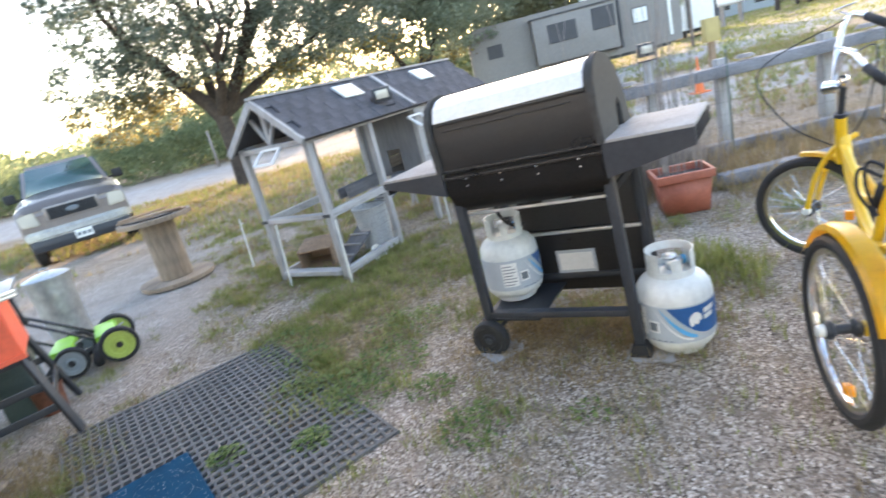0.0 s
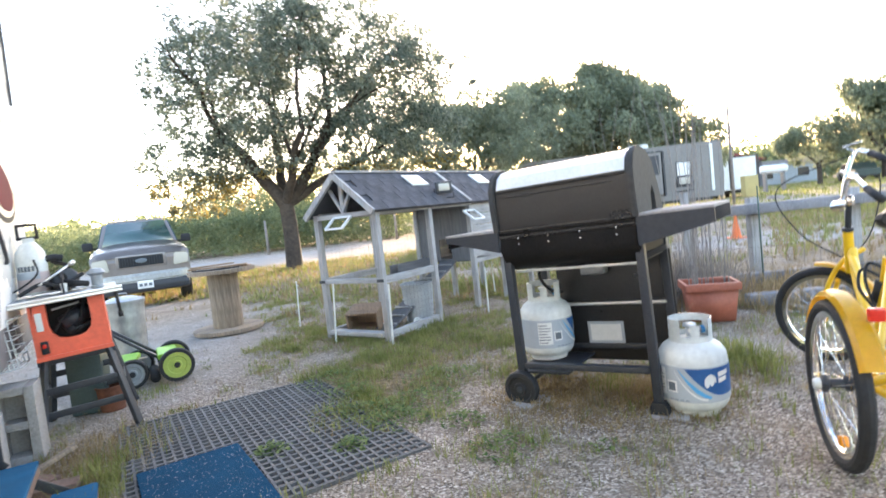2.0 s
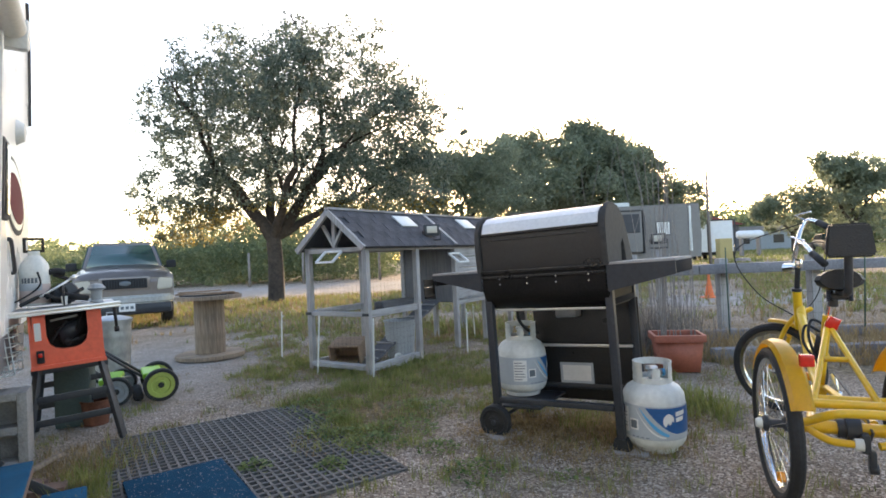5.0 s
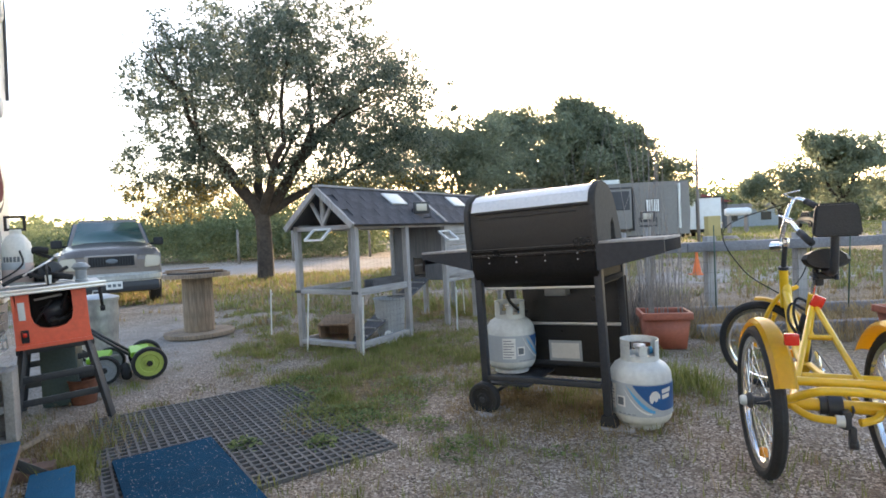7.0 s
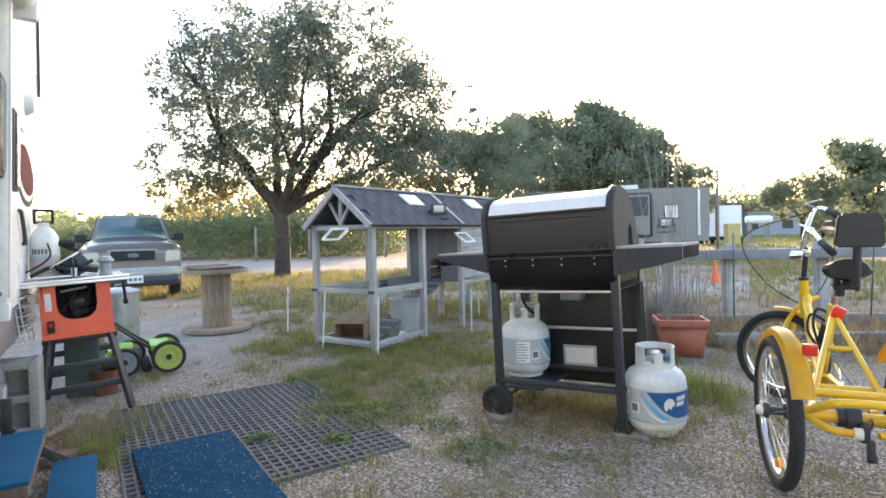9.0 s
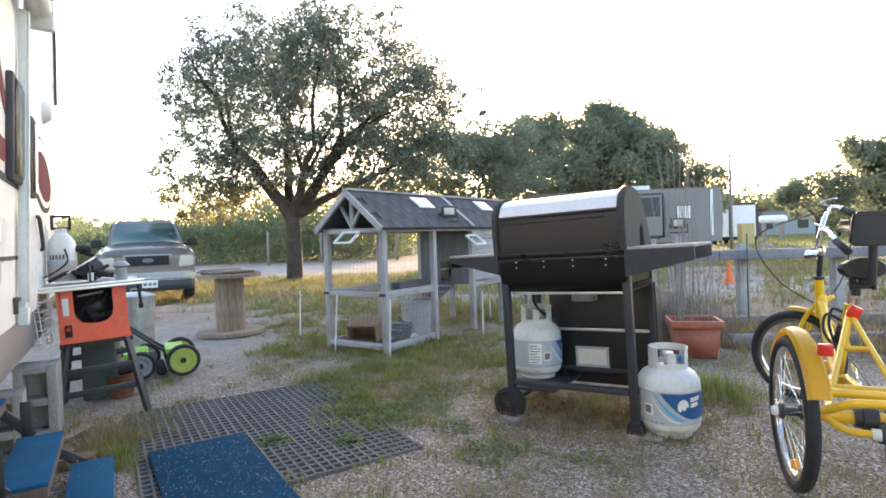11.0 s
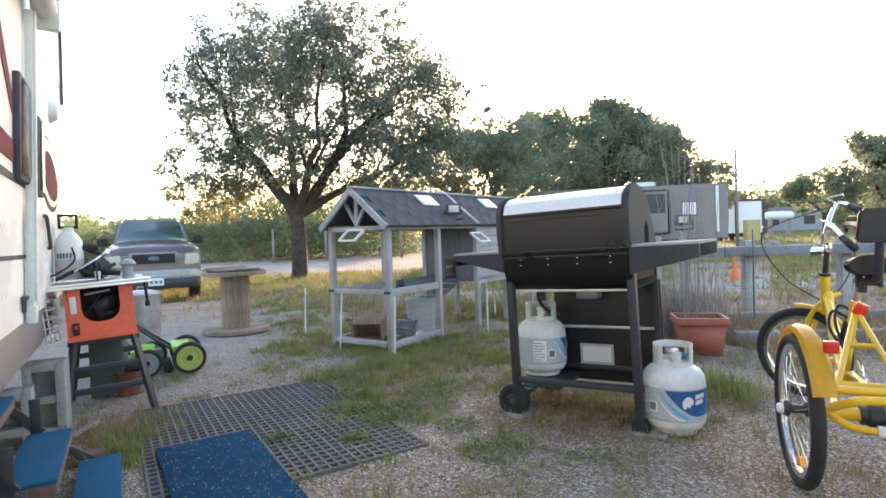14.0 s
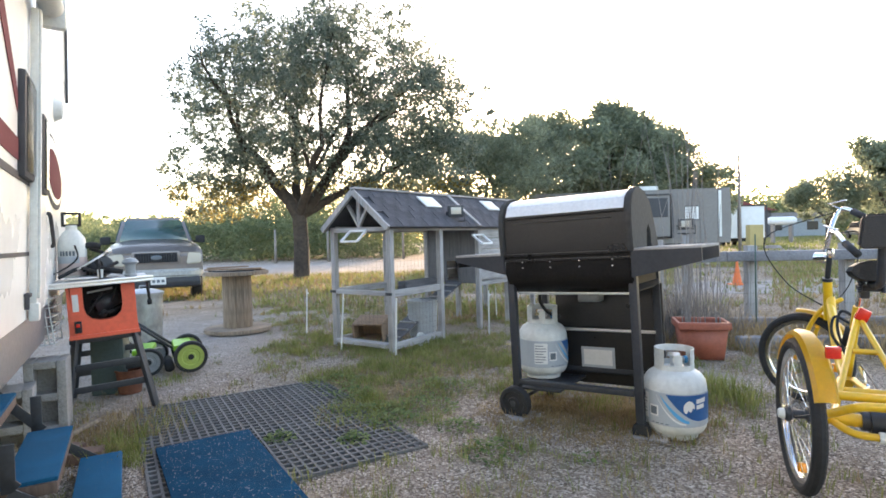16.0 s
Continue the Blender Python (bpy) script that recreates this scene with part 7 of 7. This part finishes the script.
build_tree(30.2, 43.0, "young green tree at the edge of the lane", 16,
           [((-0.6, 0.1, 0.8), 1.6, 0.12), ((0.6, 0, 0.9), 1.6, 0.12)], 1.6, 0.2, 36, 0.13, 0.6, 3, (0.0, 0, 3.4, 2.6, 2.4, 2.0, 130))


def build_brush(name, label, x0, x1, y0, y1, h0, h1, n, per, leaf, seed, rad=0.9):
    """A belt of shrubs, too many to count."""
    rnd = random.Random(seed)
    cs = []
    for k in range(n):
        x = rnd.uniform(x0, x1)
        y = rnd.uniform(y0, y1)
        h = (h0 + (h1 - h0) * (0.5 + 0.5 * noise.noise(Vector((x * 0.17, y * 0.1, seed)))) + rnd.uniform(-0.3, 0.3)) * (0.35 + 0.65 * rnd.random() ** 0.5)
        cs.append((x, y, max(0.3, (h - 0.4) * (1 if k % 2 else rnd.random())), rad * rnd.uniform(0.6, 1.2)))
    q, m = leaf_cloud(rnd, cs, per, leaf, 0.8)
    ob = cloud_mesh(name, q, m, [BRUSH], None)
    tagged(ob, label, "shrubs", kind="stuff")


build_brush("brush_belt", "green mesquite brush along the far side of the lane", -42, -1.6, 29, 34, 1.6, 3.6, 860, 80, 0.085, 3)
build_brush("brush_belt", "taller dusty green thicket behind the oak", -15, -2.2, 33, 38, 3.2, 6.4, 400, 80, 0.09, 4)
build_brush("brush_belt", "pale green brush further down the lane", -75, -8, 40, 52, 2.2, 4.2, 380, 30, 0.28, 5, 1.4)
build_brush("far_woods", "far belt of trees behind the sheds", 2, 75, 70, 84, 3.5, 7.5, 620, 30, 0.42, 6, 2.2)
build_brush("far_woods", "distant belt of trees along the horizon", -130, 130, 110, 135, 4, 8.5, 700, 26, 0.75, 8, 3.6)


# ---- grass, weeds, stones ----
def blades(name, label, mat, n, pick, h0, h1, w, seed, area, tuft=(3, 4, 5), rad=0.02):
    rs = random.Random(seed)
    vs, fs = [], []
    tries = 0
    while n > 0 and tries < 400000:
        tries += 1
        x, y = rs.uniform(area[0], area[1]), rs.uniform(area[2], area[3])
        if rs.random() > pick(x, y):
            continue
        z = ground_z(x, y)
        high = rs.uniform(h0, h1)
        for k in range(rs.choice(tuft)):
            a, l = rs.uniform(0, 6.28), high * (0.5 + 0.9 * rs.random())
            px_, py_ = x + rs.gauss(0, 0.6) * rad, y + rs.gauss(0, 0.6) * rad
            bx, by = math.cos(a) * l * rs.uniform(0.2, 0.9), math.sin(a) * l * rs.uniform(0.2, 0.9)
            sx, sy = -math.sin(a) * w, math.cos(a) * w
            b = len(vs)
            vs.extend([(px_ - sx, py_ - sy, z - 0.004), (px_ + sx, py_ + sy, z - 0.004), (px_ + bx * 0.4 + sx * 0.7, py_ + by * 0.4 + sy * 0.7, z + l * 0.6), (px_ + bx * 0.4 - sx * 0.7, py_ + by * 0.4 - sy * 0.7, z + l * 0.6), (px_ + bx, py_ + by, z + l)])
            fs.append((b, b + 1, b + 2, b + 3))
            fs.append((b + 3, b + 2, b + 4))
        n -= 1
    ob = from_lists(name, vs, fs, mat)
    tagged(ob, label, "grass", kind="stuff")


def off_mat(x, y):
    p = MAT.inverted() @ Vector((x, y, 0))
    if blob(x, y, -0.42, 3.08, 0.42, 0.4) > 0.15 + 0.2 * wob(x, y, 6.0):
        return True
    return not (0.0 < p.x < 1.19 and -1.52 < p.y < 0.0)


def near_pick(x, y):
    g = green_at(x, y)
    return (max(0, g - 0.22) ** 1.2) * 1.3 if off_mat(x, y) else 0.0


def clumped(x, y):
    return near_pick(x, y) * max(0.04, min(1.0, 0.25 + 2.4 * wob(x + 9, y, 6.5)))


blades("grass", "short green grass tufts on the gravelly ground", GRASS, 3000, clumped, 0.022, 0.065, 0.0021, 1, (-2.6, 2.6, 1.4, 8.0), (9, 12, 15), 0.045)
blades("low_grass", "thin low grass over brown soil", GRASS, 2600, near_pick, 0.012, 0.035, 0.0018, 31, (-2.6, 2.6, 1.4, 8.5))
blades("dry_grass", "dry straw-coloured grass between the green tufts", STRAW, 9500, lambda x, y: near_pick(x, y) * 0.8 + blob(x, y, 0.7, 3.1, 0.5, 0.4) * 0.9 + 0.25 * blob(x, y, -1.9, 2.8, 0.4, 0.4), 0.01, 0.04, 0.0018, 2, (-2.8, 2.6, 1.6, 8.5))
blades("dead_stalks", "tangle of grey dead stalks behind the planter", DEAD_STALK, 520, lambda x, y: blob(x, y, 1.95, 5.0, 0.8, 0.35), 0.2, 0.6, 0.0026, 32, (1.2, 2.9, 4.7, 5.5))
blades("litter", "brown straw and leaf litter under the grill", STRAW, 3600, lambda x, y: blob(x, y, 0.85, 3.0, 0.75, 0.55) * 1.5, 0.006, 0.025, 0.0022, 33, (0.0, 1.6, 2.5, 3.7))
blades("far_grass", "uneven green and yellow grass further off", GRASS, 9000, lambda x, y: max(0, green_at(x, y) - 0.3), 0.05, 0.13, 0.006, 3, (-9, 12, 7.0, 17))
blades("dry_far_grass", "sunburnt yellow grass further off", STRAW, 8000, lambda x, y: max(0, green_at(x, y) - 0.25), 0.04, 0.11, 0.006, 4, (-9, 12, 6.5, 17))
blades("field_grass", "thin green and tan grass over the field behind the fence", GRASS, 9000, lambda x, y: 0.8 if x > 0.36 * y else 0.0, 0.06, 0.16, 0.02, 41, (5, 60, 16.5, 70), (4, 5, 6), 0.25)
blades("tall_grass", "tall green grass clump beside the planter", GRASS, 170, lambda x, y: blob(x, y, 1.68, 3.3, 0.2, 0.4), 0.05, 0.14, 0.0026, 5, (1.2, 2.1, 2.7, 4.0))
blades("bed_weeds", "dry weeds along the garden bed", STRAW, 2500, lambda x, y: 0.6 if 4.1 < y < 5.6 and blob(x, y, 2.03, 4.33, 0.36, 0.3) == 0 else 0.0, 0.05, 0.2, 0.003, 6, (1.6, 6.5, 4.0, 5.7))


blades("sparse_grass", "scattered thin grass tufts in the gravel", GRASS, 420, lambda x, y: 0.5 + 0.8 * wob(x, y, 2.0) if off_mat(x, y) and x > -0.4 else 0.0, 0.02, 0.075, 0.002, 15, (-0.4, 1.9, 1.3, 2.9))
blades("sparse_dry_grass", "scattered dry stems in the gravel", STRAW, 700, lambda x, y: 0.4 + 0.8 * wob(x, y, 2.5) if off_mat(x, y) else 0.0, 0.015, 0.06, 0.0016, 16, (-2.6, 2.2, 1.3, 4.2))


blades("tufted_grass", "taller green tufts in the patchy grass", GRASS, 800, lambda x, y: max(0, green_at(x, y) - 0.45) * max(0, 0.2 + 2.2 * wob(x + 5, y, 4.5)) if off_mat(x, y) else 0.0, 0.03, 0.09, 0.002, 25, (-1.8, 2.0, 2.3, 6.0))
blades("straw_litter", "dry straw and stems beside the steps", STRAW, 620, lambda x, y: blob(x, y, -1.76, 2.8, 0.38, 0.6) * 1.3, 0.015, 0.06, 0.0018, 26, (-2.1, -1.3, 2.2, 3.4))
blades("mat_grass", "green grass tufts at the edge of the rubber mat", GRASS, 26, lambda x, y: blob(x, y, -1.55, 2.55, 0.22, 0.35), 0.05, 0.11, 0.0021, 34, (-1.9, -1.3, 2.2, 3.0), (14, 18, 22), 0.04)
for k, (x, y, a) in enumerate(((-1.72, 2.52, 20), (-1.86, 2.6, -12))):
    bm = bm_new()
    box(bm, (0, 0, 0.03), (0.2, 0.095, 0.06), None, 0.005)
    ob = part("brick", bm, OLD_BRICK)
    ob.matrix_basis = pose(x, y, ground_z(x, y) - 0.006, rz=a)
    tagged(ob, "old brown brick lying in dry grass beside the steps", "brick", "loose bricks")
blades("side_grass", "thin green grass beside the steps", GRASS, 40, lambda x, y: blob(x, y, -1.62, 2.85, 0.28, 0.5), 0.05, 0.14, 0.002, 27, (-2.0, -1.3, 2.2, 3.4))


def build_weed(x, y, r, n, seed):
    rs = random.Random(seed)
    vs, fs = [], []
    for k in range(n):
        a, d = rs.uniform(0, 6.28), r * rs.random() ** 0.6
        px_, py_ = x + math.cos(a) * d, y + math.sin(a) * d
        z = ground_z(px_, py_) + rs.uniform(0.012, 0.06) * (1.2 - d / r)
        s = rs.uniform(0.008, 0.018)
        t1 = rs.uniform(0, 6.28)
        u = Vector((math.cos(t1), math.sin(t1), rs.uniform(-0.3, 0.5))) * s
        w = Vector((-math.sin(t1), math.cos(t1), rs.uniform(-0.4, 0.4))) * s * 0.5
        c = Vector((px_, py_, z))
        b = len(vs)
        vs.extend([tuple(c - u), tuple(c - w), tuple(c + u), tuple(c + w)])
        fs.append((b, b + 1, b + 2, b + 3))
    ob = from_lists("weed", vs, fs, WEED)
    tagged(ob, "low broad-leaved green weed growing flat", "weed", kind="stuff")


for k, (x, y, r, n) in enumerate(((-0.3, 2.95, 0.2, 380), (-0.15, 3.2, 0.22, 420), (-0.62, 3.15, 0.14, 220), (-0.75, 3.75, 0.25, 380), (-0.05, 3.6, 0.25, 360), (0.2, 2.5, 0.15, 230), (-0.85, 2.72, 0.1, 260), (-0.47, 2.68, 0.1, 260), (0.62, 2.4, 0.08, 45), (-0.42, 3.1, 0.22, 420), (-0.6, 3.45, 0.2, 340), (0.05, 2.85, 0.12, 160))):
    build_weed(x, y, r, n, 40 + k)


def build_pebbles():
    rs = random.Random(77)
    vs, fs = [], []
    oct_f = ((0, 2, 4), (2, 1, 4), (1, 3, 4), (3, 0, 4), (2, 0, 5), (1, 2, 5), (3, 1, 5), (0, 3, 5))
    n = 0
    while n < 30000:
        y = 1.2 + 5.5 * rs.random() ** 1.8
        x = rs.uniform(-0.85, 0.85) * y + rs.uniform(-0.3, 0.5)
        if not off_mat(x, y) or rs.random() < green_at(x, y) * 0.9:
            continue
        s = rs.uniform(0.0025, 0.006) * (1.7 if rs.random() < 0.06 else 1)
        z = ground_z(x, y) + s * 0.25
        a = rs.uniform(0, 6.28)
        u, w = Vector((math.cos(a), math.sin(a), rs.uniform(-0.3, 0.3))) * s * rs.uniform(0.8, 1.5), Vector((-math.sin(a), math.cos(a), rs.uniform(-0.3, 0.3))) * s
        v = Vector((0, 0, s * rs.uniform(0.5, 0.9)))
        c = Vector((x, y, z))
        b = len(vs)
        vs.extend([tuple(c + u), tuple(c - u), tuple(c + w), tuple(c - w), tuple(c + v), tuple(c - v)])
        fs.extend([tuple(b + i for i in f) for f in oct_f])
        n += 1
    ob = from_lists("gravel_stones", vs, fs, PEBBLE)
    tagged(ob, "loose crushed pinkish gravel stones", "gravel", kind="stuff")


build_pebbles()
